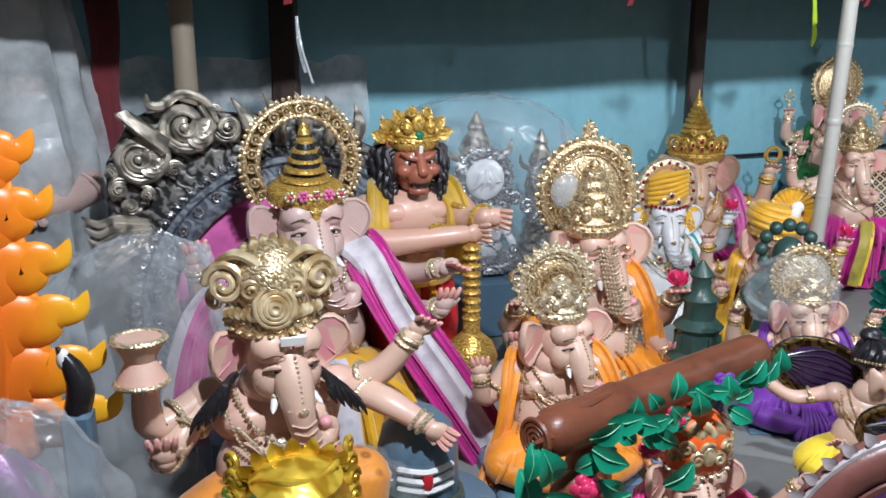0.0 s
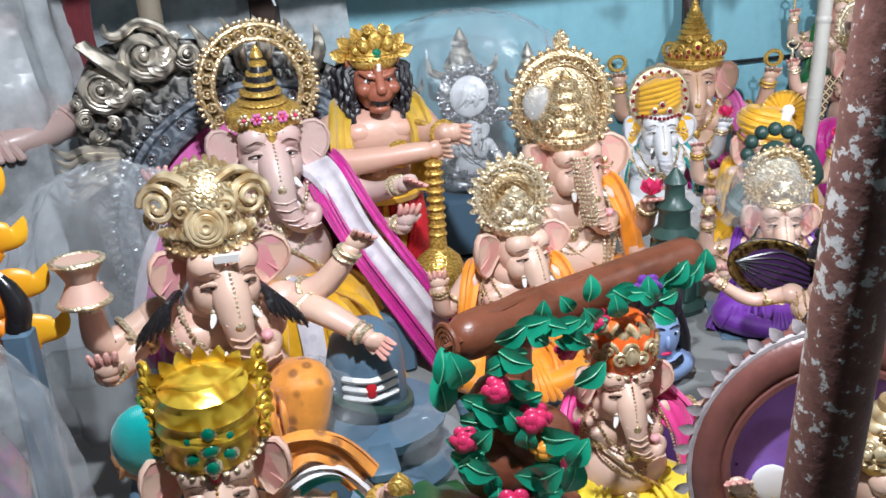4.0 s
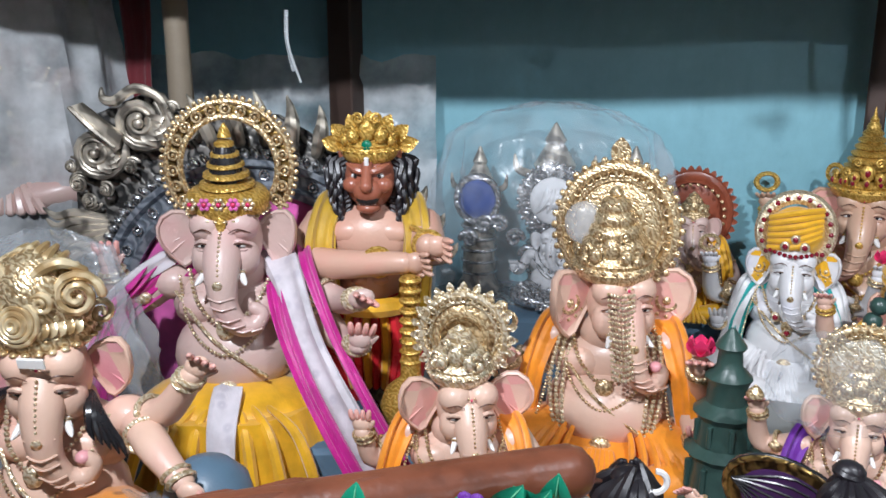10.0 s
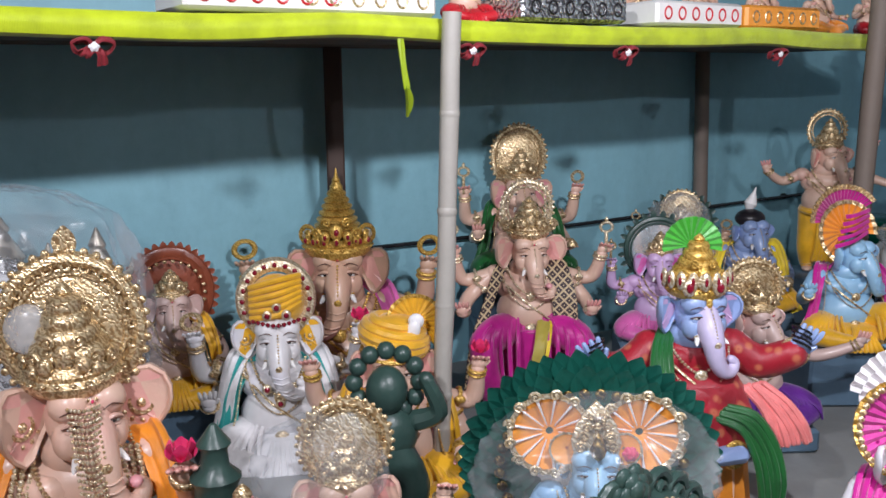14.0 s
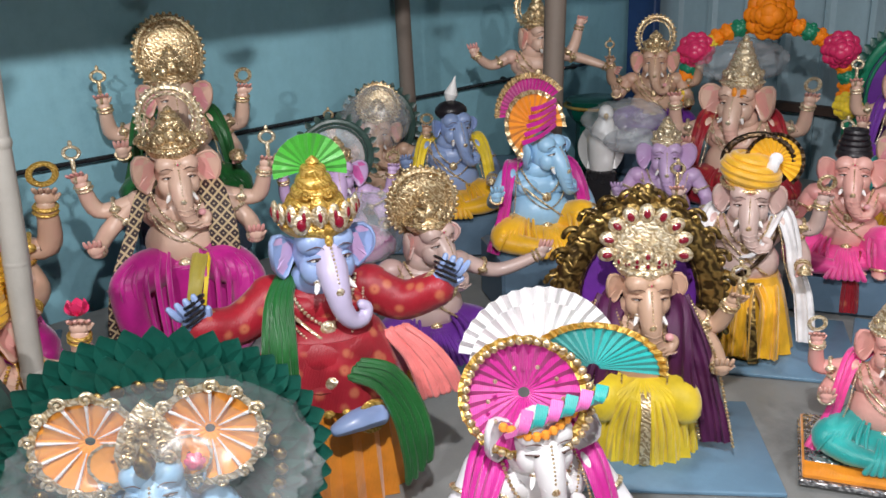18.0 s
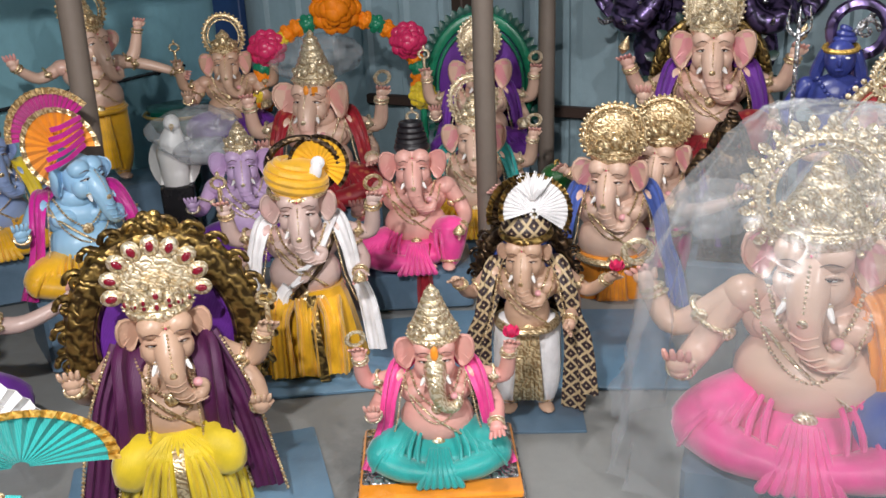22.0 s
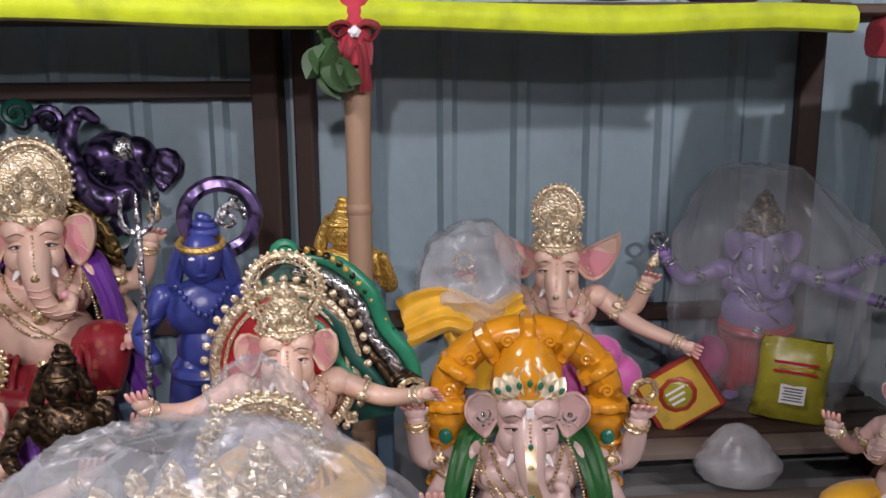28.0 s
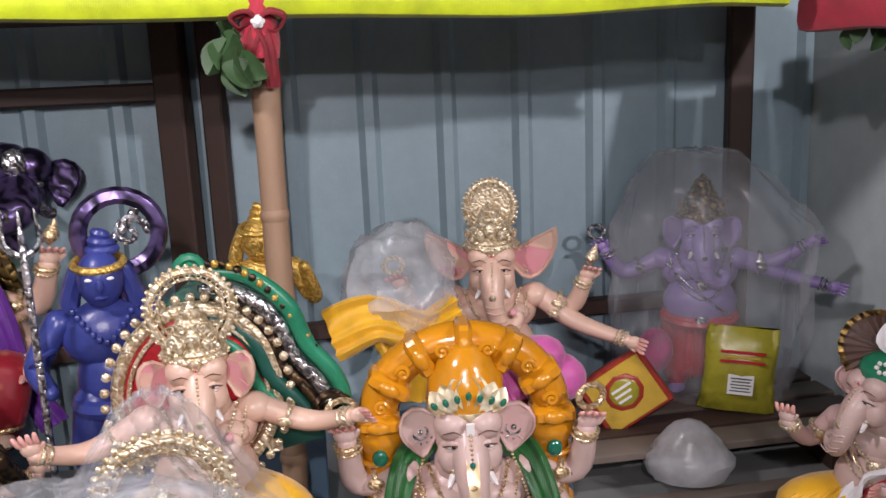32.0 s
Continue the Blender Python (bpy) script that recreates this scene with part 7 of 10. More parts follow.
s.tube([(0.20, -0.38, 0.02), (0.08, -0.44, 0.03), (-0.03, -0.47, 0.01)], [0.06, 0.055, 0.03], SKYB, 10, 5, 1.3)
s.ring((0.17, -0.40, 0.02), 0.075, 0.018, GOLDY, (0, 90, 20), 16, 6)
crown_tiers(s, 0.955, 0.175, 0.30, GOLDY, None, -0.05, 5)
s.fan((0, 0.05, 1.20), 0.185, GREENFAN, None, (0, 0, 0), 13, -10, 190, 0.1)
for i in range(9):
    a = radians(-172 + 20.5 * i)
    s.ell((0.20 * math.cos(a), -0.05 + 0.20 * math.sin(a), 1.035), (0.032, 0.018, 0.058), PALEGOLD, (0, 0, math.degrees(a) + 90), 10, 6)
    s.ell((0.215 * math.cos(a), -0.05 + 0.215 * math.sin(a), 1.035), (0.012, 0.010, 0.028), RUBY, (0, 0, math.degrees(a) + 90), 8, 5)
for x, z in ((-0.09, 1.0), (0, 1.03), (0.09, 1.0)):
    s.ell((x, -0.235, z), (0.045, 0.02, 0.055), PALEGOLD, (0, 0, 0), 10, 6)
    s.ell((x, -0.252, z), (0.024, 0.014, 0.032), RUBY, (0, 0, 0), 8, 5)
place(s, 1.991, 2.897, 0.826, 0.42, -7, "blue-faced statue in red brocade robe with green sashes", w=0.5, d=0.4)

s = Solid()
body(s, LILAC, PINK, PINK, GOLD, 1, "std", ears=0.9)
crown_tiers(s, 0.94, 0.13, 0.2, GOLD)
throne(s, 0.34, GREENS, 0.95, FILM_THICK, 0.1, 1.0, 18, GREENS, 0.1)
place(s, 2.314, 3.907, 0.732, 0.34, -12, "lilac statue with small gilt crown and green arch")
s = Solid()
body(s, TAN, BARK, ROSY, GOLD, 1, "std", ears=0.8)
crown_tiers(s, 0.94, 0.14, 0.2, GOLD)
halo(s, 1.1, 0.22, GOLD, GOLD, None, 0.02, 1.0, 24)
throne(s, 0.36, GREENS, 0.85, BLACK, 0.14, 1.1, 20, GREENS, 0.12)
place(s, 2.645, 4.47, 0.741, 0.36, -25, "small tan statue with gilt halo crown and dark back")
s = Solid()
body(s, PALE, PURPLE, ROSY, GOLD, 1, "spread", ears=0.7, turn=25, props=("", "", "", ""))
crown_tiers(s, 0.94, 0.15, 0.2, GOLD)
halo(s, 1.08, 0.24, GOLD, GOLD, None, 0.02, 1.0, 28)
place(s, 2.40, 3.343, 0.654, 0.38, -5, "pale statue with round gilt crown, head turned aside")

# blue flute figure with a white conch plume
s = Solid()
body(s, SKYB, YELLOW, SKYB, GOLD, 1, "two", ears=0.6, shawl=LEMON, turn=20)
s.ell((0, -0.02, 0.96), (0.16, 0.16, 0.10), HAIR, (0, 0, 0), 14, 8)
s.lathe([(0.01, 0.0), (0.05, 0.05), (0.07, 0.1), (0.045, 0.16), (0.02, 0.22), (0.004, 0.28)], (-0.02, 0.02, 1.02), WHITE, 14, (0, 15, 0))
place(s, 2.90, 4.336, 0.76, 0.40, -20, "blue statue with dark hair and a white shell plume", "blue_faced_statue")
# light blue figure with magenta and orange fan turban, turned aside
s = Solid()
body(s, AQUA, YELLOW, AQUA, GOLD, 1, "two", legs=2, ears=0.75, shawl=MAGENTA, turn=30)
s.fan((-0.08, -0.02, 1.12), 0.30, MAGENTA, GOLD, (0, -20, 0), 20, 20, 160, 0.3, 0.1, 1.15)
s.fan((-0.06, -0.06, 1.04), 0.24, ORANGE, GOLD, (0, -20, 0), 16, -20, 220, 0.2, 0.1, 1.2)
for i in range(5):
    s.ribbon([(-0.20 + 0.02 * i, -0.18, 0.92 + 0.07 * i), (-0.05, -0.22, 0.98 + 0.06 * i), (0.10, -0.16, 1.06 + 0.05 * i)], 0.035, MAGENTA, (0, 0, 1), 0.012, 4)
place(s, 2.93, 3.664, 0.786, 0.38, -10, "light blue statue with magenta and orange fan turban")

# standing dancer behind the pole
s = Solid()
ARMS = [(-1, (-0.40, 0, 0.52), (-0.56, -0.1, 0.66), "", True), (1, (0.42, 0, 0.56), (0.66, -0.1, 0.46), "", False), (1, (0.34, 0, 0.66), (0.40, -0.02, 0.92), "", False)]
body(s, PEACH, YELLOW, ROSY, GOLD, 1, ARMS, stand=0.55, ears=0.8, shawl=None, waist=YELLOW, turn=25)
crown_tiers(s, 0.94, 0.15, 0.28, GOLD)
halo(s, 1.12, 0.2, GOLD, None, None, 0.04, 1.1, 22)
place(s, 3.44, 4.66, 1.045, 0.40, -18, "dancing peach statue with raised arms and yellow wrap", stand=0.55)
s = Solid()
s.lathe([(0.16, 0), (0.165, 0.03), (0.12, 0.06), (0.115, 0.31), (0.15, 0.34), (0.17, 0.38), (0.17, 0.43), (0.15, 0.44)], (0, 0, 0), paint("bottle_green", (0.0, 0.06, 0.04), 0.2), 6)
s.ring((0, 0, 0.405), 0.168, 0.008, GOLDY, (90, 0, 0), 24, 5)
s.done("pedestal_pot", (3.92, 4.90, DECK), "dark green six-sided pedestal with gold line", "pedestal", 10)
s = Solid()
s.tube([(0, 0, 0.0), (0, -0.01, 0.12), (0.01, -0.02, 0.2)], [0.05, 0.06, 0.035], WHITE, 10, 5)
s.ell((0.012, -0.03, 0.235), (0.03, 0.035, 0.032), WHITE)
s.lathe([(0.012, 0), (0.001, 0.05)], (0.012, -0.055, 0.23), GOLDY, 8, (100, 0, 0))
for q in (-1, 1):
    s.petal((q * 0.045, 0.02, 0.17), 0.17, WHITE, (170, 0, q * 20), 0.2)
s.petal((0, 0.05, 0.06), 0.18, BLACK, (150, 0, 0), 0.2)
s.box((0, 0, -0.14), (0.12, 0.12, 0.28), BLACK)
s.done("swan_ornament", (3.50, 4.19, 0.55), "white bird ornament on a black block", "ornament", -30)

# carved stone-gold throne with purple velvet
s = Solid()
ARMS = [(-1, (-0.36, 0, 0.44), (-0.40, -0.16, 0.58), "", True), (1, (0.38, 0, 0.52), (0.44, -0.10, 0.72), "hook", False), (1, (0.36, -0.05, 0.40), (0.38, -0.26, 0.34), "", True)]
skirt(s, 0.19, -0.27, 0.29, 0.36, LEMON, 0.24, 0.28, -0.18, 17)
s.ell((0, -0.18, 0.17), (0.30, 0.25, 0.10), LEMON, (0, 0, 0), 20, 9)
for i in range(13):
    u = i / 6 - 1
    s.tube([(0.05 * u, -0.30, 0.27), (0.20 * u, -0.425 + 0.05 * abs(u), 0.17), (0.30 * u, -0.455 + 0.14 * u * u, -0.02), (0.33 * u, -0.46 + 0.17 * u * u, -0.25)], [0.010, 0.020, 0.019, 0.015], LEMON, 7, 5)
body(s, TAN, LEMON, TAN, GOLD, 1, ARMS, legs=False, ears=0.7, shawl=None, fat=0.95, waist=GOLD, nod=7, turn=6)
for q in (-1, 1):
    s.tube([(q * 0.08, -0.10, 0.15), (q * 0.22, -0.28, 0.16), (q * 0.26, -0.34, 0.08)], [0.13, 0.125, 0.10], LEMON, 12, 5)
    s.ribbon([(q * 0.10, 0.06, 0.72), (q * 0.20, -0.10, 0.66), (q * 0.22, -0.21, 0.48), (q * 0.23, -0.26, 0.24), (q * 0.30, -0.26, 0.0)], 0.20, PLUM, (1, -0.8 * q, 0), 0.03, 6, 2)
    s.string([(q * 0.09, -0.14, 0.66), (q * 0.13, -0.27, 0.46), (q * 0.14, -0.31, 0.24)], 0.008, GOLD, 2.2, 6)
crown_tiers(s, 0.93, 0.17, 0.16, PALEGOLD, RUBY, -0.05, 3)
for i in range(9):
    a = radians(-8 + 24.5 * i)
    x, z = 0.235 * math.cos(a), 1.05 + 0.235 * math.sin(a)
    s.ell((x, -0.07, z), (0.05, 0.03, 0.06), PALEGOLD, (0, 90 - math.degrees(a), 0), 10, 6)
    s.ell((x, -0.095, z), (0.022, 0.014, 0.032), RUBY, (0, 90 - math.degrees(a), 0), 8, 5)
n = 24
s.slab([(0.21 * math.cos(2 * math.pi * i / n), 0.21 * math.sin(2 * math.pi * i / n)) for i in range(n)], (0, -0.04, 1.06), 0.05, PALEGOLD)
throne(s, 0.47, OLDGOLD, 0.62, PURPLE, 0.20, 1.25, 20, OLDGOLD, 0.20, True, 16)
for q in (-1, 1):
    s.ribbon([(q * 0.20, -0.02, 0.70), (q * 0.34, -0.14, 0.40), (q * 0.42, -0.26, 0.05), (q * 0.46, -0.30, -0.15)], 0.20, PLUM, (1, -0.5 * q, 0), 0.02, 6, 4)
    for d in (-0.095, 0.095):
        s.string([(q * 0.20 + d, -0.03 - 0.5 * q * d, 0.71), (q * 0.34 + d, -0.165 - 0.5 * q * d, 0.41), (q * 0.42 + d, -0.285 - 0.5 * q * d, 0.05), (q * 0.46 + d, -0.325 - 0.5 * q * d, -0.15)], 0.011, GOLD, 2.0, 6)
s.ribbon([(0.0, -0.30, 0.26), (0.0, -0.46, 0.14), (0, -0.485, -0.22)], 0.06, GOLD, (1, 0, 0), 0.02, 5)
place(s, 2.729, 2.763, 0.665, 0.37, -28, "statue with jewelled gold crown on a carved dark gold throne", w=0.5, d=0.42)

# pearl-white figure with magenta and teal fans, close to the aisle
s = Solid()
ARMS = [(-1, (-0.34, -0.08, 0.40), (-0.52, -0.26, 0.42), "", True), (1, (0.36, -0.06, 0.38), (0.42, -0.30, 0.30), "", False)]
body(s, PEARL, WHITEC, PEARL, GOLD, 1, ARMS, ears=0.9, shawl=MAGENTA, turn=10, nod=6, props=("", "", "", ""))
# outstretched leg in white with magenta and gold borders
s.tube([(0.06, -0.10, 0.22), (0.40, -0.22, 0.26), (0.72, -0.26, 0.18), (0.98, -0.24, 0.10)], [0.18, 0.17, 0.14, 0.09], WHITEC, 14, 6)
s.ribbon([(0.10, -0.28, 0.36), (0.30, -0.38, 0.38), (0.44, -0.42, 0.26), (0.50, -0.40, 0.06)], 0.09, MAGENTA, (1, 0, 0.6), 0.02, 6, 2)
s.ribbon([(0.16, -0.27, 0.40), (0.37, -0.36, 0.42), (0.52, -0.41, 0.28), (0.58, -0.38, 0.08)], 0.035, GOLDY, (1, 0, 0.6), 0.022, 6, 0)
s.ribbon([(-0.20, -0.05, 0.68), (-0.30, -0.22, 0.48), (-0.36, -0.30, 0.20), (-0.38, -0.34, 0.0)], 0.16, MAGENTA, (1, 0.4, 0), 0.02, 6, 4)
s.fan((0.04, 0.16, 1.06), 0.42, WHITEC, None, (-10, 0, 0), 17, 15, 165, 0.16, 0.45, 1.0)
s.fan((0.04, 0.13, 1.05), 0.36, WHITEC, None, (-10, 0, 0), 15, 10, 170, 0.12, 0.4, 1.0)
s.fan((0.30, 0.05, 1.09), 0.33, TEAL, GOLDY, (-22, 12, 6), 18, 0, 180, 0.2, 0.1, 0.62)
s.fan((-0.06, -0.06, 1.03), 0.285, MAGENTA, GOLDY, (-6, -8, -8), 26, 0, 360, 0.25)
s.dots((-0.05, -0.145, 1.03), 0.30, 0.022, GOLD, 44, (-6, -8, -8))
for i in range(6):
    s.ribbon([(-0.15 + 0.07 * i, -0.20, 0.88 + 0.028 * i), (-0.09 + 0.07 * i, -0.26, 0.94 + 0.028 * i), (-0.06 + 0.07 * i, -0.22, 1.02 + 0.022 * i)], 0.055, TEAL if i % 2 else PINK, (1, 0, 0.3), 0.03, 4)
s.string([(-0.17, -0.16, 0.90), (0, -0.26, 0.90), (0.18, -0.16, 0.98)], 0.026, ORFOIL, 1.7)
for i in range(10):
    a = 2 * math.pi * i / 10
    s.ell((-0.06 + 0.18 * math.cos(a), -0.14, 1.03 + 0.18 * math.sin(a)), 0.012, PALEGOLD, (0, 0, 0), 6, 4)
place(s, 2.185, 2.27, 0.672, 0.33, -20, "pearl white statue with magenta and teal pleated fans")

# figure with orange foil fans before a peacock tail
s = Solid()
body(s, AQUA, GREENC, AQUA, GOLD, 1, "two", ears=0.6)
for q in (-1, 1):
    s.fan((q * 0.27, -0.03, 1.02), 0.235, ORFOIL, PALEGOLD, (0, q * 12, 0), 13, 0, 360, 0.24)
    for i in range(13):
        a = 2 * math.pi * i / 13
        s.tube([(q * 0.27 + 0.05 * math.cos(a), -0.052, 1.02 + 0.05 * math.sin(a)), (q * 0.27 + 0.14 * math.cos(a), -0.075, 1.02 + 0.14 * math.sin(a)), (q * 0.27 + 0.215 * math.cos(a), -0.095, 1.02 + 0.215 * math.sin(a))], [0.003, 0.006, 0.009], WHITEC, 6, 2)
        scroll(s, (q * 0.27 + 0.25 * math.cos(a), -0.10, 1.02 + 0.25 * math.sin(a)), 0.034, PALEGOLD, 1.4, 1 if i % 2 else -1, 0.28)
    s.fan((q * 0.17, -0.10, 0.94), 0.10, ORFOIL, PALEGOLD, (0, q * 12, 0), 10, 0, 360, 0.2)
s.slab([(-0.13, 0), (-0.15, 0.08), (-0.12, 0.18), (-0.06, 0.27), (0, 0.33), (0.06, 0.27), (0.12, 0.18), (0.15, 0.08), (0.13, 0)], (0, -0.15, 0.92), 0.05, PALEGOLD, (-6, 0, 0), 0.2)
for q in (-1, 1):
    for i in range(4):
        scroll(s, (q * (0.095 - 0.018 * i), -0.185, 0.98 + 0.062 * i), 0.036 - 0.004 * i, GOLD, 1.5, q if i % 2 else -q, 0.26)
for i in range(4):
    s.ell((0, -0.19, 0.985 + 0.06 * i), (0.03 - 0.004 * i, 0.02, 0.034), GOLD, (0, 0, 0), 10, 6)
s.lathe([(0.01, 0), (0.04, 0.03), (0.05, 0.07), (0.03, 0.12), (0.004, 0.17)], (0, -0.26, 0.93), OLDGOLD, 12)
s.rose((0.2, -0.16, 0.93), 0.05, ROSE)
for row, (R, cnt, size) in enumerate(((0.46, 24, 0.34), (0.34, 18, 0.32), (0.60, 30, 0.30))):
    for i in range(cnt):
        a = radians(-25 + 230 * i / (cnt - 1))
        s.petal((R * math.cos(a), 0.16 + 0.03 * row, 0.72 + R * math.sin(a) * 0.85), size * 0.8, PEACOCK, (6, 90 - math.degrees(a) + 9 * math.sin(7 * i), 0), 0.06)
        if row == 0:
            s.ell((R * 1.25 * math.cos(a), 0.10, 0.72 + R * 1.25 * math.sin(a) * 0.85), (0.035, 0.02, 0.035), OLDGOLD, (0, 0, 0), 8, 5)
place(s, 1.60, 2.50, 0.61, 0.35, -12, "light blue statue with orange foil fans and peacock tail")

# green and yellow sashed group beyond
s = Solid()
body(s, LILAC, PURPLE, LILAC, PALEGOLD, 1, "two", ears=0.9)
crown_tiers(s, 0.94, 0.13, 0.22, PALEGOLD)
s.ell((-0.30, 0.10, 0.92), (0.32, 0.16, 0.13), FILM_THICK, (0, 0, 0), 16, 9)
place(s, 3.66, 3.98, 0.63, 0.40, -32, "lilac statue with small pale gold crown")
s = Solid()
skirt(s, 0.22, -0.40, 0.26, 0.40, YELLOW, 0.18, 0.28, -0.10, 12)
body(s, PALE, YELLOW, PALE, GOLD, 1, "std", legs=2, ears=0.8, shawl=WHITEC, shawl2=None, stand=0.44, nod=6)
turban(s, 0.94, YELLOW, GOLD, WHITEC, YELLOW, BRONZE, 0.16, 0.2, 0.2)
s.ring((0.05, 0.02, 1.08), 0.25, 0.03, BRONZE, (0, 0, 0), 30, 7, 0.8)
s.ribbon([(0.22, -0.02, 0.68), (0.08, -0.24, 0.46), (-0.14, -0.26, 0.24), (-0.2, -0.3, 0.1)], 0.12, WHITEC, (1, 0, 1), 0.016, 6, 3)
s.ribbon([(0.26, -0.02, 0.64), (0.12, -0.26, 0.40), (-0.10, -0.28, 0.18)], 0.05, BRONZE, (1, 0, 1), 0.018, 6, 0)
for q in (-0.16, 0.0, 0.16):
    s.ribbon([(q, -0.28, 0.16), (q * 1.2, -0.42, 0.05), (q * 1.2, -0.46, -0.34)], 0.17, YELLOW, (1, 0, 0), 0.03, 5, 4)
s.ribbon([(0.04, -0.3, 0.2), (0.06, -0.45, 0.0), (0.10, -0.49, -0.38)], 0.07, OLDGOLD, (1, 0, 0), 0.02, 5)
place(s, 3.292, 3.072, 0.729, 0.37, -38, "pale statue in yellow turban with white and gold sash", stand=0.44)
s = Solid()
body(s, ROSY, HOTPINK, ROSY, GOLD, 1, "two", legs=2, ears=0.85, chest=ROSY)
s.ell((0, -0.02, 0.95), (0.15, 0.15, 0.08), HAIR, (0, 0, 0), 14, 8)
for i in range(4):
    s.ring((0, 0, 1.0 + 0.045 * i), 0.11 - 0.012 * i, 0.03, HAIR, (90, 0, 0), 18, 7)
s.ribbon([(0.05, -0.3, 0.18), (0.05, -0.42, 0.05), (0.06, -0.46, -0.3)], 0.14, CRIMSON, (1, 0, 0), 0.025, 5, 4)
place(s, 3.825, 3.215, 0.709, 0.38, -42, "rosy statue with dark topknot and red wrap")

# orange-tilak figure under a flower garland arch
s = Solid()
body(s, PEACH, CRIMSON, ROSY, PALEGOLD, 1, "std", ears=1.0, tilak=ORANGE, shawl=CRIMSON, props=("", "ring", "", ""), turn=-18)
s.box((0, -0.235, 0.90), (0.05, 0.012, 0.07), ORANGE, (8, 0, 0), 0.005)
crown_tiers(s, 0.95, 0.16, 0.36, PALEGOLD, None, -0.05, 6)
place(s, 4.05, 4.03, 0.80, 0.49, -36, "peach statue with orange mark and ridged pale gold crown")
MARI = paint("marigold_orange", (0.85, 0.22, 0.0), 0.6, 0.2, 0.6, 80.0)
garland = new("flower_garland")
garland.matrix_basis = pose(4.27, 4.15, DECK - 0.16, 0, 0, -36)
tagged(garland, "arch of orange and pink artificial flowers", "garland")


def flower(x, y, z, r, m, petals=0):
    s = Solid()
    s.rose((0, 0, 0), r, m)
    for i in range(petals):
        a = 2 * math.pi * i / petals
        s.ell((r * 0.85 * math.cos(a), 0.03, r * 0.85 * math.sin(a)), (r * 0.4, r * 0.25, r * 0.4), m, (0, 0, 0), 8, 5)
    s.done("flower", (x * 0.72, y * 0.72, (z + 0.39) * 0.72), parent=garland, scale=0.72)


for i in range(26):
    a = radians(-15 + 210 * i / 25)
    flower(0.46 * math.cos(a), 0.01 * (i % 3), 0.60 + 0.46 * math.sin(a) * 0.8, 0.055, MARI if i % 3 else (LEAF if i % 2 else LEMON))
for x, z, r, m in ((0.0, 1.02, 0.12, MARI), (-0.40, 0.82, 0.09, ROSE), (0.40, 0.82, 0.09, ROSE), (0.47, 0.5, 0.07, LEMON)):
    flower(x, -0.05, z, r, m, 10)
for q in (-1, 1):
    s = Solid()
    s.tube([(q * 0.47, 0, 0.85), (q * 0.48, 0, 0.50), (q * 0.48, 0, 0.235)], 0.02, LEAF, 8, 3)
    s.done("stem", (0, 0, 0), parent=garland, scale=0.72)
s = Solid()
body(s, TAN, PURPLE, ROSY, GOLD, 1, "std", ears=0.9)
crown_tiers(s, 0.94, 0.14, 0.2, GOLD)
halo(s, 1.1, 0.21, GOLD, None, None, 0.02, 1.1, 24)
place(s, 3.90, 4.42, 0.93, 0.36, -34, "small statue with open gilt halo crown")

# purple-backed figure with leafy edge
s = Solid()
body(s, PEACH, PURPLE, EARPINK, PALEGOLD, 1, "std", ears=1.0, shawl=PURPLE)
crown_tiers(s, 0.94, 0.14, 0.22, PALEGOLD)
halo(s, 1.12, 0.19, PALEGOLD, PALEGOLD, None, 0.02, 1.1, 24)
throne(s, 0.50, LEAF, 0.66, PURPLE, 0.2, 1.3, 40, PEACOCK, 0.10)
place(s, 4.66, 3.72, 0.842, 0.42, -46, "peach statue with purple back panel edged in leaves")
s = Solid()
body(s, PEACH, YELLOW, EARPINK, PALEGOLD, 1, "std", ears=0.9, shawl=TEAL)
crown_tiers(s, 0.94, 0.14, 0.22, PALEGOLD)
halo(s, 1.13, 0.20, PALEGOLD, None, None, 0.02, 1.05, 24)
place(s, 4.25, 3.36, 0.70, 0.40, -46, "peach statue with open ring crown and teal shawl")
s = Solid()
s.ell((0, 0, 0.05), (0.06, 0.06, 0.05), GREENC, (0, 0, 0), 16, 10)
s.ring((0, 0, 0.10), 0.012, 0.004, GOLDY, (0, 0, 0), 12, 5)
s.box((0, 0, -0.12), (0.1, 0.1, 0.24), SLATE)
s.done("green_glass_ball", (4.40, 3.10, 0.51), "shiny green ball ornament", "ball")

# twin gilt-crowned heads
for x, y, z, k, rz, cl, sh in ((4.23, 2.735, 0.675, 0.42, -50, ORANGE, BLUEC), (4.50, 2.735, 0.675, 0.385, -56, HOTPINK, PURPLE)):
    s = Solid()
    body(s, PEACH, cl, EARPINK, GOLD, 1, "spread", ears=0.85, shawl=sh, stand=0.30, nod=8, turn=-16, props=("", "", "", ""))
    crown_tiers(s, 0.94, 0.17, 0.14, GOLD, None, -0.05, 3)
    halo(s, 1.08, 0.22, GOLD, GOLD, None, -0.01, 0.95, 28)
    place(s, x, y, z, k, rz, "peach statue with broad gilt crown", stand=0.30)
# white fan turban figure, standing in dark check shawl
s = Solid()
ARMS = [(-1, (-0.36, 0, 0.44), (-0.44, -0.16, 0.60), "", False), (1, (0.40, 0, 0.44), (0.52, -0.14, 0.60), "lotus", False), (1, (0.30, -0.06, 0.36), (0.26, -0.28, 0.30), "", False)]
body(s, TAN, WHITEC, TAN, GOLD, 1, ARMS, ears=0.5, stand=0.60, shawl=CHECK, fat=0.7, waist=GOLD, nod=8, turn=-10)
s.ell((0, -0.01, 1.0), (0.20, 0.17, 0.10), CHECK, (10, 0, 0), 16, 9)
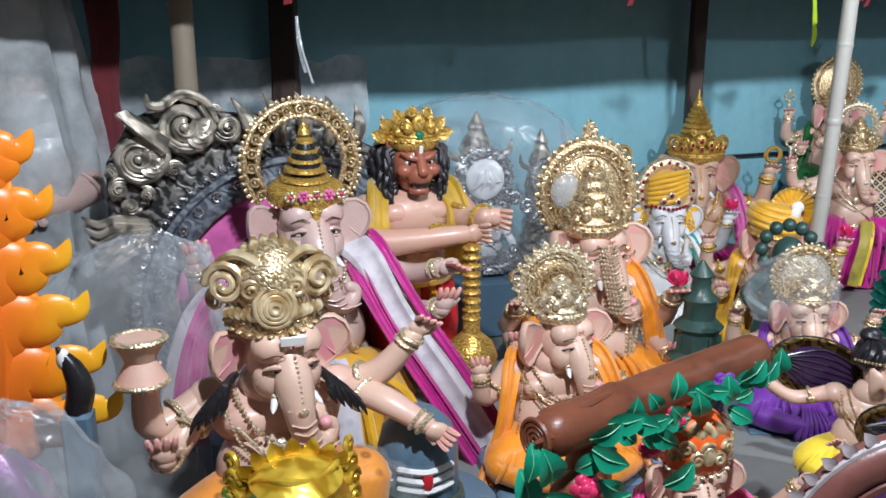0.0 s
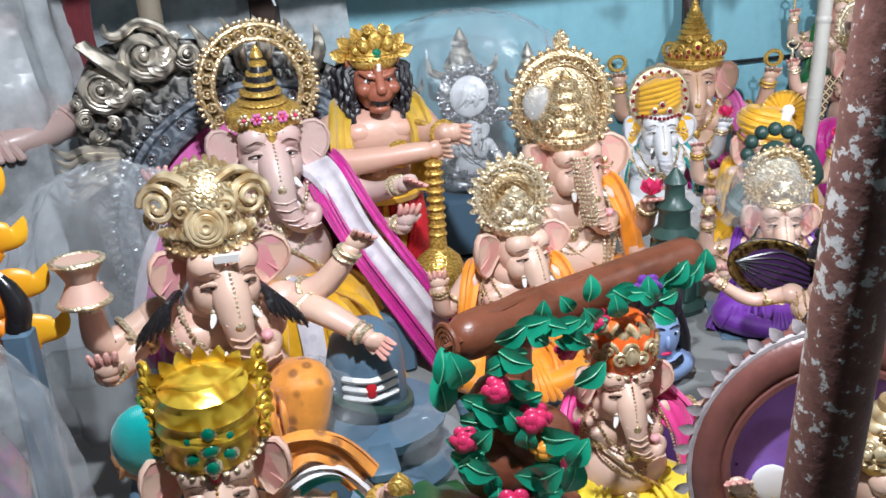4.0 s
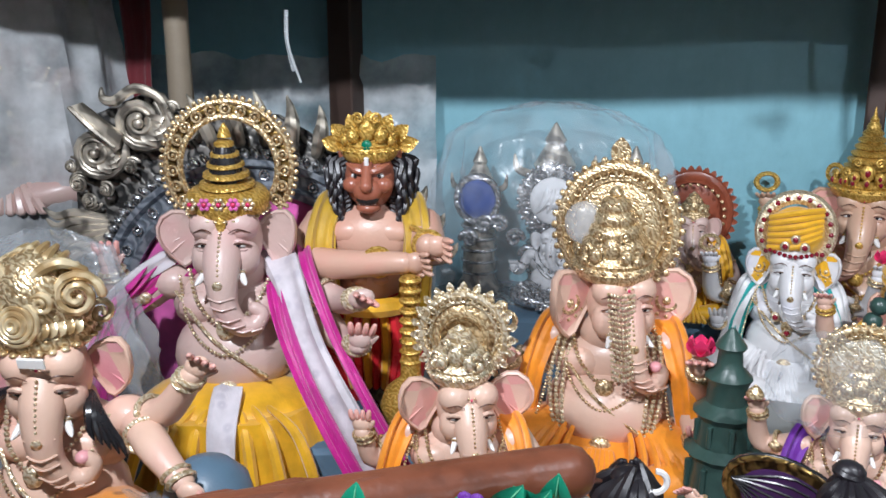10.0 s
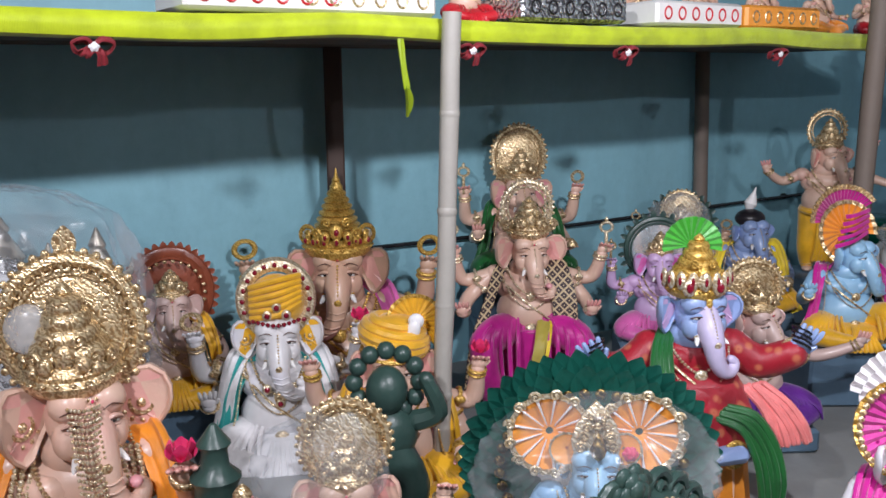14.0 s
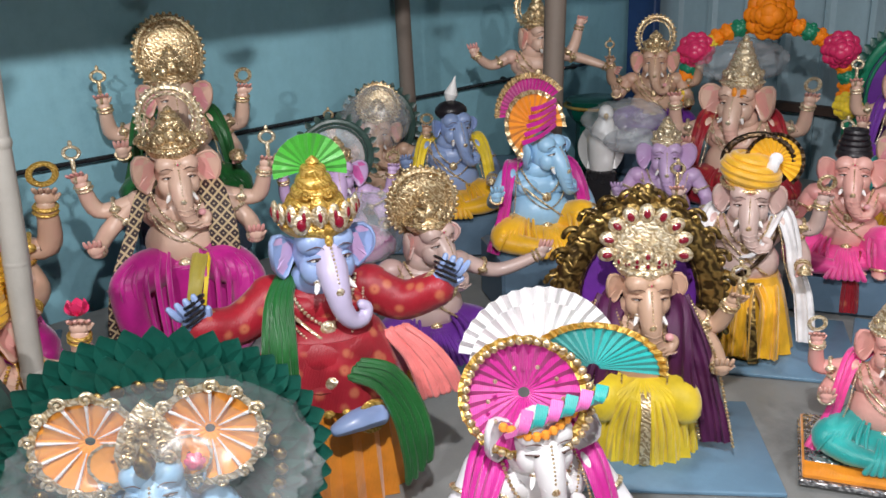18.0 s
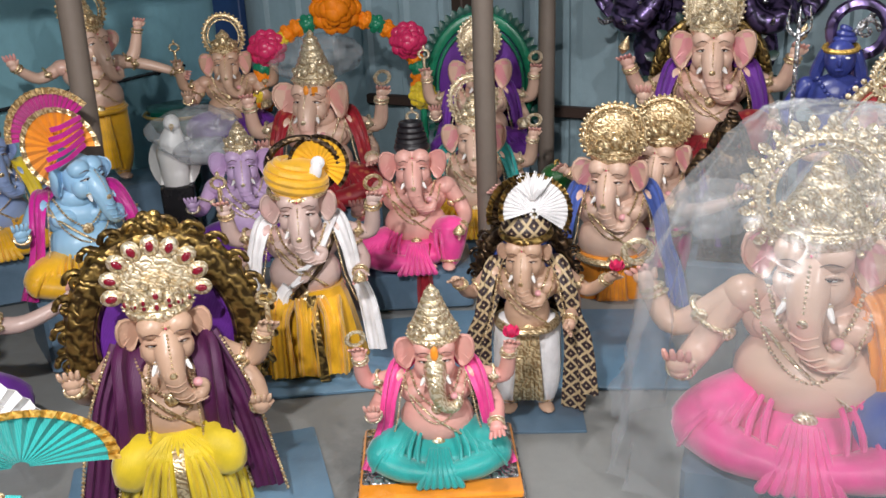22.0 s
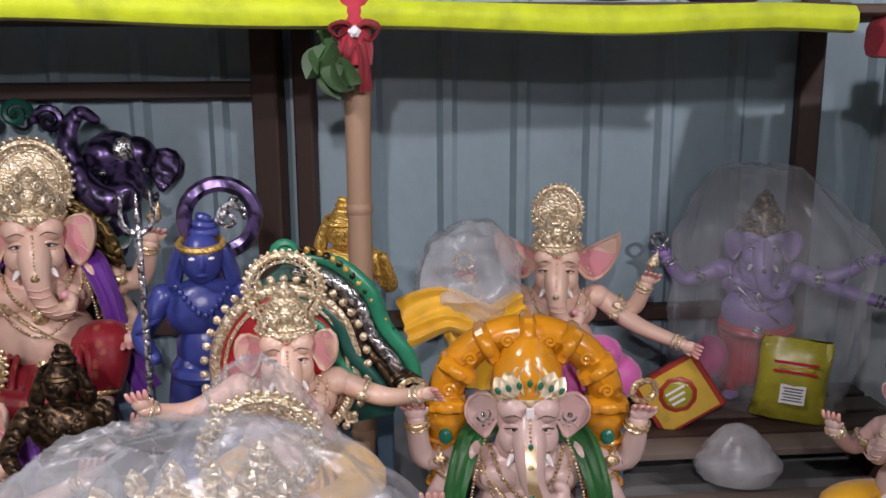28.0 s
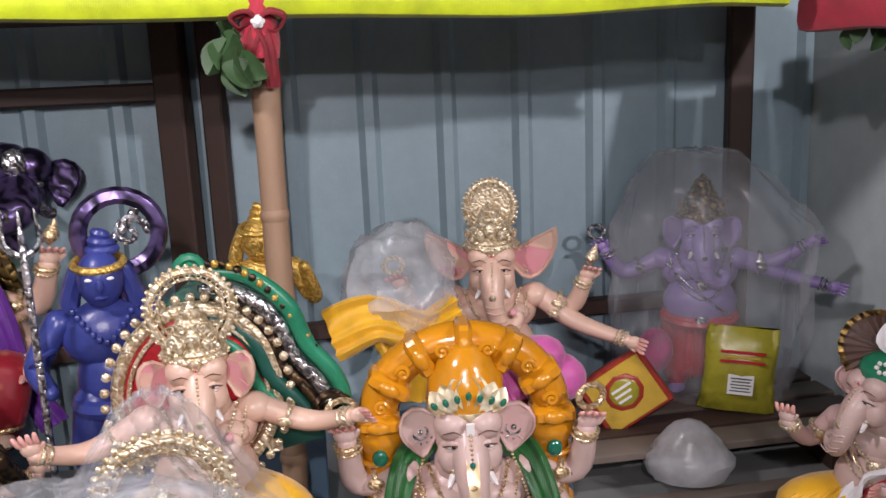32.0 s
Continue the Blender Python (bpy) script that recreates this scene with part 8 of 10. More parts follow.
s.ring((0, -0.03, 0.96), 0.19, 0.03, OLDGOLD, (98, 0, 0), 26, 7)
s.fan((0.06, -0.12, 1.15), 0.27, WHITEC, OLDGOLD, (-14, 14, 12), 26, -25, 205, 0.14, 0.08, 0.95)
s.fan((0.02, -0.02, 1.10), 0.31, BRONZE, OLDGOLD, (-8, 10, 10), 24, -10, 200, 0.10, 0.2, 0.95)
for i in range(26):
    a = -0.9 + 1.8 * ((i * 7) % 26) / 25
    s.tube([(0.05 + 0.02 * a, -0.12, 1.24), (0.05 + 0.09 * a, -0.15 + 0.015 * (i % 3), 1.33), (0.05 + 0.17 * a, -0.13 + 0.02 * (i % 4), 1.42 - 0.07 * a * a + 0.02 * (i % 3))], [0.006, 0.016, 0.004], WHITEC, 5, 3)
s.dots((0.06, -0.20, 1.15), 0.028, 0.013, WHITE, 6)
for q in (-1, 1):
    s.ribbon([(q * 0.22, 0.0, 0.66), (q * 0.34, -0.10, 0.30), (q * 0.38, -0.14, -0.14), (q * 0.37, -0.12, -0.56)], 0.20, CHECK, (1, -0.4 * q, 0), 0.02, 6, 4)
throne(s, 0.36, BRONZE, 0.52, BLUEC, 0.24, 1.2, 12, BRONZE, 0.16, False, 12)
place(s, 3.49, 2.445, 0.69, 0.295, -46, "standing statue with white fan turban and dark checked shawl", stand=0.60)
# seated figure in teal on an orange base
s = Solid()
body(s, ROSY, TEAL, ROSY, PALEGOLD, 1, "std", ears=0.85, tilak=ORANGE, shawl=HOTPINK, trunk_deco=PALEGOLD, props=("ring", "lotus", "", ""))
crown_tiers(s, 0.93, 0.17, 0.36, PALEGOLD, None, -0.05, 6)
s.box((0, -0.14, -0.035), (1.12, 0.92, 0.05), ORANGE, b=0.02)
s.box((0, -0.14, -0.085), (1.16, 0.96, 0.05), SILVER, b=0.012)
s.ell((0, -0.262, 0.885), (0.028, 0.014, 0.055), ORANGE, (-8, 0, 0), 8, 5)
place(s, 3.171, 2.429, 0.555, 0.305, -42, "rosy seated statue in teal wrap on an orange base", support=SILVER, w=1.1)

# ---- ribbed wall side
# large peach figure wrapped in a clear sheet
s = Solid()
ARMS = [(-1, (-0.44, 0.02, 0.42), (-0.54, 0.04, 0.58), "ring", False), (1, (0.44, 0.02, 0.40), (0.56, 0.04, 0.54), "ring", False), (-1, (-0.36, -0.06, 0.34), (-0.40, -0.26, 0.36), "", True), (1, (0.36, -0.06, 0.32), (0.42, -0.28, 0.20), "sweet", False)]
body(s, PEACH, HOTPINK, EARPINK, PALEGOLD, 1, ARMS, legs=True, ears=0.8, shawl=None, shawl2=None, fat=1.1, nod=8, turn=-8)
s.ell((0.34, -0.22, 0.17), (0.19, 0.20, 0.16), BLUEC, (0, 0, 0), 18, 10)
s.ribbon([(0.12, 0.10, 0.70), (0.24, -0.06, 0.66), (0.30, -0.17, 0.46), (0.32, -0.20, 0.24), (0.36, -0.24, 0.05)], 0.24, ORANGE, (1, -0.6, 0), 0.02, 6, 5)
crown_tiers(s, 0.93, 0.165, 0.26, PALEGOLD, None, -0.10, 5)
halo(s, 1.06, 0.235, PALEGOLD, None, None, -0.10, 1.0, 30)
for i in range(21):
    a = radians(-40 + 260 * i / 20)
    s.petal((0.26 * math.cos(a), -0.10, 1.06 + 0.26 * math.sin(a)), 0.06, PALEGOLD, (0, 90 - math.degrees(a), 0), 0.2)
place(s, 3.685, 1.845, 0.765, 0.50, -64, "large peach statue with pale gold ring crown under clear sheet")


def drape(name, x, y, z0, pts, rz, mat, label, seed, wrinkle=0.03, folds=9, rings=44, n=120):
    """A sheet hung over something: rings of (height, half width, half depth, shift) from the top down."""
    s = Solid()
    rows = []
    hs = [p[0] for p in pts]
    for i in range(rings + 1):
        t = i / rings * (len(pts) - 1)
        v = [np.interp(t, range(len(pts)), [p[c] for p in pts]) for c in range(5)]
        row = []
        for j in range(n):
            a = 2 * math.pi * j / n
            u = i / rings
            q = Vector((math.cos(a) * 3 + seed, math.sin(a) * 3, u * 3.5))
            sharp = 1 - 2 * abs(noise.noise(q)) ** 0.7 + 0.7 * (0.5 - abs(noise.noise(q * 2.7)))
            f = 1 + wrinkle * (0.35 + 1.5 * u) * (0.8 * (1 - 2 * abs(math.sin(0.5 * folds * a + seed + 1.5 * math.sin(a * 2 + u * 2)))) + 1.1 * sharp)
            row.append((v[3] + v[1] * f * math.cos(a), v[4] + v[2] * f * math.sin(a), v[0] + 0.012 * noise.noise(Vector((j * 0.3, i * 0.4, seed)))))
        rows.append(row)
    s.grid(rows, mat, wrap=False)
    s.add([], [], mat)
    for a in range(len(rows) - 1):
        s.f.append((a * n + n - 1, a * n, (a + 1) * n, (a + 1) * n + n - 1))
        s.mi.append(0)
    s.f.append(tuple(range(n)))
    s.mi.append(0)
    return s.done(name, (x, y, z0), label, "plastic sheet", rz)


drape("plastic_cover", 3.70, 1.85, DECK, [(0.795, 0.05, 0.03, 0, -0.04), (0.79, 0.12, 0.07, 0, -0.04), (0.73, 0.19, 0.12, 0.01, -0.03), (0.62, 0.28, 0.19, 0.02, -0.03), (0.44, 0.36, 0.26, 0.02, -0.03), (0.20, 0.37, 0.28, 0.01, -0.04), (0.02, 0.40, 0.30, 0, -0.05)], -64, FILM_SHEET, "clear plastic sheet draped over a large statue", 1.3, 0.055, 7)

# purple-shawled figure on a high stand with dark elephant heads behind
s = Solid()
ARMS = [(-1, (-0.40, 0, 0.50), (-0.48, -0.10, 0.70), "conch", False), (1, (0.40, 0, 0.54), (0.46, -0.08, 0.76), "conch", False), (-1, (-0.36, -0.05, 0.40), (-0.38, -0.26, 0.48), "", True), (1, (0.34, -0.05, 0.36), (0.34, -0.28, 0.32), "", False)]
body(s, PEACH, CRIMSON, EARPINK, GOLD, 1, ARMS, legs=2, ears=0.95, shawl=PURPLE)
crown_tiers(s, 0.93, 0.15, 0.22, PALEGOLD)
halo(s, 1.10, 0.19, PALEGOLD, PALEGOLD, None, 0.02, 1.1, 26)
throne(s, 0.40, OLDGOLD, 0.55, GREENS, 0.16, 1.15, 14, GREENS, 0.12)
place(s, 4.99, 2.86, 0.955, 0.50, -58, "peach statue with purple shawl on a high stand", w=0.8)
INK = gilt("ink_purple_metal", (0.17, 0.12, 0.28), (0.02, 0.016, 0.035), 0.28, 20.0, 0.6, 0.7)
backdrop = new("elephant_head_backdrop")
backdrop.matrix_basis = pose(5.18, 3.01, 0.70, 0, 0, -68)
tagged(backdrop, "dark purple metallic backdrop of three elephant heads", "ornament")
for x, z, r, t in ((-0.38, 0.62, 0.165, 22), (0.38, 0.62, 0.165, -22)):
    s = Solid()
    s.m = pose(x, 0, z, 0, 0, -t)
    s.ell((0, 0, 0), (r * 0.9, r * 0.95, r), INK, (0, 0, 0), 16, 10)
    for q in (-1, 1):
        s.ell((q * r * 0.42, -r * 0.55, r * 0.42), (r * 0.5, r * 0.42, r * 0.45), INK, (0, 0, 0), 12, 8)
        s.ell((q * r * 0.5, -r * 0.78, 0.0), (r * 0.13, r * 0.1, r * 0.08), SILVER, (0, 0, 0), 8, 5)
        s.tube([(q * r * 0.25, -r * 0.9, r * 0.14), (q * r * 0.5, -r * 0.86, r * 0.2), (q * r * 0.8, -r * 0.6, r * 0.1)], r * 0.06, INK, 6, 4)
    w = -1 if x > 0 else 1
    path = s.tube([(0, -r * 0.70, -r * 0.1), (w * r * 0.15, -r * 1.15, -r * 0.5), (w * r * 0.7, -r * 1.2, -r * 0.6), (w * r * 1.15, -r * 0.9, 0.0), (w * r * 1.25, -r * 0.6, r * 0.9), (w * r * 0.9, -r * 0.5, r * 1.5), (w * r * 0.5, -r * 0.5, r * 1.3)], [r * 0.52, r * 0.46, r * 0.38, r * 0.30, r * 0.24, r * 0.18, r * 0.12], INK, 12, 6)
    s.ell((0, -r * 0.85, r * 0.55), (r * 0.30, r * 0.16, r * 0.34), SILVER, (0, 0, 0), 12, 7)
    s.done("head", (0, 0, 0), parent=backdrop, scale=0.66)
    for q in (-1, 1):
        s = Solid()
        s.m = pose(x, 0, z, 0, 0, -t)
        ear(s, q, INK, INK, r * 4.0, 15, -0.01)
        s.done("ear", (0, 0, 0), parent=backdrop, scale=0.66)
        s = Solid()
        s.m = pose(x, 0, z, 0, 0, -t)
        s.tube([(q * r * 0.4, -r * 0.9, -r * 0.5), (q * r * 0.5, -r * 1.5, -r * 0.65), (q * r * 0.52, -r * 1.8, -r * 0.45)], [0.024, 0.018, 0.005], SILVER, 8, 4)
        s.done("tusk", (0, 0, 0), parent=backdrop, scale=0.66)
for i in range(3):
    s = Solid()
    scroll(s, (0.13 * (i - 1), 0.02, 0.86 - 0.03 * (i - 1) ** 2), 0.06, (INK, PEACOCK, INK)[i], 1.5, 1 if i % 2 else -1, 0.26)
    s.done("crest_curl", (0, 0, 0), parent=backdrop, scale=0.66)
s = Solid()
s.ell((0, 0.02, 0.35), (0.42, 0.12, 0.34), INK, (0, 0, 0), 18, 10)
s.box((0, 0.02, -0.15), (0.6, 0.2, 0.40), INK)
s.done("body", (0, 0, 0), parent=backdrop, scale=0.66)
s = Solid()
s.box((0, 0, 0.0), (0.5, 0.3, 0.04), TIMBER)
for q in (-1, 1):
    s.box((q * 0.2, 0, -0.14), (0.04, 0.26, 0.24), TIMBER)
s.done("trestle", (5.18, 3.01, 0.53), "dark timber trestle under a backdrop", "trestle", -68)


def warrior(x, y, z, k, rz, mat, label, staff=True, name="blue_statue"):
    s = Solid()
    for q in (-1, 1):
        s.tube([(q * 0.08, 0, 0.5), (q * 0.13, -0.04, 0.26), (q * 0.11, 0, 0.02)], [0.1, 0.075, 0.045], mat, 10, 5)
        s.ell((q * 0.11, -0.05, 0.02), (0.045, 0.09, 0.03), mat)
        s.tube([(q * 0.19, 0, 0.88), (q * 0.30, -0.05, 0.70), (q * 0.24, -0.2, 0.62 if q < 0 else 0.92)], [0.065, 0.055, 0.035], mat, 10, 5)
    s.ell((0, 0, 0.60), (0.15, 0.11, 0.16), mat)
    s.ell((0, 0, 0.80), (0.20, 0.12, 0.16), mat)
    s.ell((0, -0.03, 1.06), (0.10, 0.105, 0.13), mat, (0, 0, 0), 16, 10)
    s.ell((0, -0.135, 1.045), (0.017, 0.022, 0.034), mat, (0, 0, 0), 8, 5)
    s.ell((0, -0.128, 0.995), (0.03, 0.012, 0.009), mat, (0, 0, 0), 8, 5)
    s.ring((0, -0.02, 1.13), 0.105, 0.018, GOLDY if mat is not BRONZE else mat, (100, 0, 0), 20, 6)
    for q in (-1, 1):
        s.ell((q * 0.042, -0.118, 1.075), (0.02, 0.012, 0.009), WHITE if mat is BLUES else mat, (0, 0, 0), 8, 5)
        s.ring((q * 0.27, -0.07, 0.74), 0.06, 0.012, mat, (70, 30 * q, 0), 14, 6)
        s.tube([(q * 0.09, 0.02, 1.1), (q * 0.14, 0.03, 0.95), (q * 0.13, 0.03, 0.8)], [0.04, 0.045, 0.015], mat, 8, 4)
    for i in range(3):
        s.ring((0.02, 0.02, 1.18 + 0.035 * i), 0.055 - 0.016 * i, 0.022, mat, (90, 10 * i, 0), 16, 7)
    s.ring((0, -0.01, 0.49), 0.15, 0.04, mat, (90, 0, 0), 20, 7)
    s.string([(-0.13, -0.06, 0.93), (0, -0.15, 0.8), (0.13, -0.06, 0.93)], 0.016, mat)
    s.box((0, 0, -0.02), (0.42, 0.36, 0.05), mat, b=0.015)
    if staff:
        s.tube([(-0.27, -0.22, 0.05), (-0.27, -0.21, 1.25)], 0.016, SILVER, 8, 6)
        for q in (-1, 0, 1):
            s.tube([(-0.27, -0.21, 1.22), (-0.27 + q * 0.07, -0.21, 1.28), (-0.27 + q * 0.06, -0.21, 1.42)], [0.014, 0.014, 0.004], SILVER, 6, 3)
    return s.done(name, (x, y, z), label, "statue", rz, scale=k)


warrior(4.70, 2.27, DECK + 0.26, 0.44, -66, BLUES, "indigo standing figure with silver trident")
warrior(4.50, 2.50, DECK + 0.12, 0.36, -62, BRONZE, "dark bronze standing figure with folded cloth", False, "bronze_statue")
warrior(5.0, 2.04, DECK + 0.33, 0.38, -72, GOLDY, "yellow-gold standing figure behind a pole", False, "yellow_statue")
for x, y, z, w in ((4.70, 2.27, 0.26, 0.2), (4.50, 2.50, 0.12, 0.2), (5.0, 2.04, 0.33, 0.2)):
    s = Solid()
    s.box((0, 0, (z - 0.025 * 0.5) / 2), (w, w, z - 0.0165), SLATE)
    s.done("display_block", (x, y, DECK), "painted board block holding up a statue", "stand", rz=-64)
s = Solid()
s.ring((0, 0, 0), 0.075, 0.018, INK, (0, 0, 0), 24, 7)
s.tube([(-0.05, 0, -0.04), (0.0, 0, 0.0), (0.04, 0, 0.05)], 0.010, SILVER, 7, 4)
scroll(s, (0.02, -0.005, 0.0), 0.035, SILVER, 1.2)
s.box((0, 0.0, -0.29), (0.03, 0.03, 0.43), INK)
s.box((0, 0.0, -0.52), (0.14, 0.12, 0.03), INK)
s.done("wheel_emblem", (4.74, 2.24, 0.805 + 0.27), "dark wheel emblem on a stem", "ornament", -66)

# peach figure with white-gold ring crown on green and silver scroll throne
s = Solid()
ARMS = [(-1, (-0.44, -0.04, 0.50), (-0.62, -0.16, 0.58), "", True), (1, (0.44, -0.04, 0.50), (0.60, -0.18, 0.56), "", False)]
body(s, PEACH, YELLOW, EARPINK, PALEGOLD, 1, ARMS, ears=0.85, shawl=None)
crown_tiers(s, 0.93, 0.15, 0.24, PALEGOLD)
halo(s, 1.14, 0.20, PALEGOLD, None, None, 0.02, 1.0, 28)
throne(s, 0.40, PALEGOLD, 0.66, RED, 0.12, 1.15, 0 + 2, PALEGOLD, 0.09)
s.dots((0, 0.08, 0.66), 0.46, 0.026, PALEGOLD, 40, (0, 0, 0), 1.15)
for m, w, d in ((LEAF, 0.045, 0.0), (SILVER, 0.040, 0.085), (BRONZE, 0.035, 0.155), (PEACOCK, 0.045, 0.23), (LEAF, 0.035, 0.31)):
    s.tube([(0.10 - 0.5 * d, 0.14, 1.30 - d), (0.30 - 0.6 * d, 0.14, 1.25 - d), (0.48 - 0.8 * d, 0.13, 1.08 - 0.8 * d), (0.57 - 0.9 * d, 0.12, 0.86 - 0.6 * d), (0.70 - d, 0.11, 0.68 - 0.4 * d), (0.74 - 0.9 * d, 0.10, 0.52 - 0.1 * d), (0.66 - 0.4 * d, 0.09, 0.42)], [w * 0.6, w, w * 1.1, w, w, w * 0.9, w * 0.6], m, 9, 6)
for i in range(15):
    u = i / 14
    s.ell((0.10 + 0.50 * u, 0.10, 1.345 - 0.50 * u * u), (0.022, 0.02, 0.022), (BRONZE, GOLDY)[i % 2], (0, 0, 0), 8, 5)
scroll(s, (0.66, 0.08, 0.50), 0.10, BRONZE, 1.6, 1, 0.25)
scroll(s, (0.02, 0.10, 1.33), 0.07, LEAF, 1.5, -1, 0.3)
s.slab([(0.0, 0.2), (0.62, 0.3), (0.70, 0.6), (0.52, 0.95), (0.30, 1.2), (0.05, 1.28), (-0.2, 1.1)], (0, 0.19, 0), 0.05, PEACOCK, (0, 0, 0), 0.1)
place(s, 4.47, 2.005, 0.875, 0.34, -70, "peach statue with ring crown on green and silver throne", w=1.0)
# small ring-crowned figure half under film in front of it
s = Solid()
body(s, PEACH, GREENC, EARPINK, PALEGOLD, 1, "two", ears=0.8)
crown_tiers(s, 0.93, 0.14, 0.24, PALEGOLD)
halo(s, 1.12, 0.24, PALEGOLD, None, None, 0.02, 1.0, 32)
place(s, 4.10, 1.92, 0.735, 0.34, -68, "small statue with beaded ring crown under film")
drape("plastic_cover", 4.16, 1.95, DECK, [(0.69, 0.015, 0.015, 0, 0.03), (0.67, 0.05, 0.04, 0, 0.02), (0.58, 0.11, 0.09, 0, 0.0), (0.46, 0.19, 0.13, 0.01, -0.02), (0.2, 0.25, 0.17, 0.02, -0.03), (0.01, 0.27, 0.18, 0.02, -0.03)], -68, FILM_THIN, "crumpled clear plastic over a small statue", 4.1, 0.06, 8)

# amber arch shrine figure
s = Solid()
body(s, PALE, WHITEC, PALE, GOLD, 1, "std", ears=0.80, shawl=GREENC, ear_spread=5, ear_deco=SILVER, trunk_deco=PALE, base=GOLD, base_h=0.05, props=("ring", "ring", "", "sweet"))
s.lathe([(0.165, -0.02), (0.175, 0.02), (0.165, 0.08), (0.16, 0.13), (0.13, 0.17), (0.12, 0.19), (0.10, 0.22), (0.05, 0.26), (0.004, 0.29)], (0, -0.03, 0.94), AMBER, 20, (6, 0, 0))
s.lathe([(0.155, -0.03), (0.172, -0.01), (0.172, 0.02), (0.16, 0.035)], (0, -0.035, 0.94), PALEGOLD_SMOOTH, 24, (6, 0, 0))
s.ribbon([(0, -0.262, 0.83), (0.0, -0.335, 0.72), (0.006, -0.365, 0.62), (0.03, -0.362, 0.54)], 0.05, GOLD_SMOOTH, (1, 0, 0), 0.012, 6, 0)
for i in range(7):
    s.petal((0.032 * (i - 3), -0.20, 0.955), 0.16 - 0.016 * abs(i - 3), PALEGOLD_SMOOTH, (-12, 11 * (i - 3), 0), 0.12)
    s.ell((0.048 * (i - 3), -0.215, 1.03 - 0.012 * abs(i - 3)), (0.013, 0.009, 0.02), EMERALD, (0, 11 * (i - 3), 0), 8, 5)
for i in range(5):
    s.ell((0.006 * (i > 2), -0.312 - 0.014 * i, 0.765 - 0.055 * i), (0.013, 0.010, 0.018), EMERALD, (0, 0, 0), 8, 5)
s.box((0, -0.243, 0.895), (0.035, 0.01, 0.06), WHITE, (8, 0, 0), 0.004)
s.ring((0, 0.06, 0.84), 0.385, 0.09, AMBER, (0, 0, 0), 40, 10, 0.92, -12, 192)
s.ring((0, 0.0, 0.84), 0.385, 0.032, AMBER, (0, 0, 0), 40, 7, 0.92, -12, 192)
for i in range(7):
    a = radians(2 + 176 * i / 6)
    s.box((0.385 * math.cos(a), 0.015, 0.84 + 0.385 * math.sin(a) * 0.92), (0.19, 0.18, 0.075), AMBER, (0, -math.degrees(a), 0), 0.02)
    s.ell((0.385 * math.cos(a), -0.08, 0.84 + 0.385 * math.sin(a) * 0.92), (0.05, 0.02, 0.03), AMBER, (0, -math.degrees(a), 0), 10, 6)
for i in range(6):
    a = radians(16.5 + 176 * i / 6)
    scroll(s, (0.385 * math.cos(a), -0.075, 0.84 + 0.385 * math.sin(a) * 0.92), 0.032, AMBER, 1.4, 1 if i % 2 else -1, 0.3)
for q in (-1, 1):
    s.lathe([(0.12, 0), (0.12, 0.04), (0.085, 0.06), (0.08, 0.62), (0.11, 0.66), (0.12, 0.70), (0.10, 0.76)], (q * 0.385, 0.06, 0.08), AMBER, 14)
    for i in range(5):
        s.ring((q * 0.385, 0.06, 0.18 + 0.12 * i), 0.09, 0.014, AMBER, (90, 0, 0), 16, 6)
    s.ell((q * 0.385, -0.05, 0.70), (0.035, 0.02, 0.04), EMERALD)
for i in range(7):
    s.tube([(-0.015 + 0.005 * i, -0.34, 0.16), (-0.06 + 0.02 * i, -0.43, 0.08), (-0.105 + 0.035 * i, -0.46, 0.0)], [0.012, 0.018, 0.02], WHITEC, 6, 3)
s.box((0, -0.05, -0.12), (1.02, 0.8, 0.12), SLATE, b=0.02)
place(s, 4.615, 1.56, 0.715, 0.42, -82, "statue in white and green under a carved amber arch", w=1.1, support=CEMENT)

# pink-eared figure on the orange base behind
s = Solid()
ARMS = [(-1, (-0.38, 0, 0.52), (-0.46, -0.08, 0.70), "ring", False), (1, (0.40, 0, 0.52), (0.47, -0.08, 0.72), "conch", False), (1, (0.42, -0.06, 0.44), (0.66, -0.20, 0.36), "", False), (-1, (-0.34, -0.06, 0.42), (-0.32, -0.26, 0.50), "lotus", False)]
body(s, PEACH, PINK, EARPINK, PALEGOLD, 1, ARMS, legs=2, ears=1.15, ear_spread=4, ear_tilt=16, ear_deco=PALEGOLD, base=ORANGE, base_h=0.07)
crown_tiers(s, 0.93, 0.155, 0.24, PALEGOLD)
halo(s, 1.16, 0.15, PALEGOLD, PALEGOLD, None, 0.01, 1.1, 26)
s.ell((0.36, -0.25, 0.14), (0.2, 0.16, 0.16), PINK, (0, 0, 0), 14, 9)
place(s, 5.351, 1.528, 0.848, 0.42, -88, "peach statue with large pink ears and silver-gold crown")

# violet figure sealed in a clear bag
s = Solid()
ARMS = [(-1, (-0.44, 0, 0.50), (-0.56, -0.06, 0.68), "ring", False), (1, (0.44, 0, 0.50), (0.72, -0.06, 0.42), "", False), (1, (0.42, 0, 0.58), (0.60, -0.06, 0.72), "", False)]
VIOLETM = skin("mid_violet", (0.36, 0.26, 0.56), (0.34, 0.22, 0.50))
body(s, VIOLETM, RED, VIOLETM, SILVER, 1, ARMS, ears=0.8, stand=0.40, waist=RED)
s.ell((-0.32, -0.18, -0.05), (0.13, 0.10, 0.17), HOTPINK, (0, 0, 0), 14, 9)
crown_tiers(s, 0.93, 0.16, 0.26, OLDGOLD)
place(s, 5.66, 0.93, 0.86, 0.40, -96, "violet standing statue with red wrap inside a clear bag", stand=0.40)
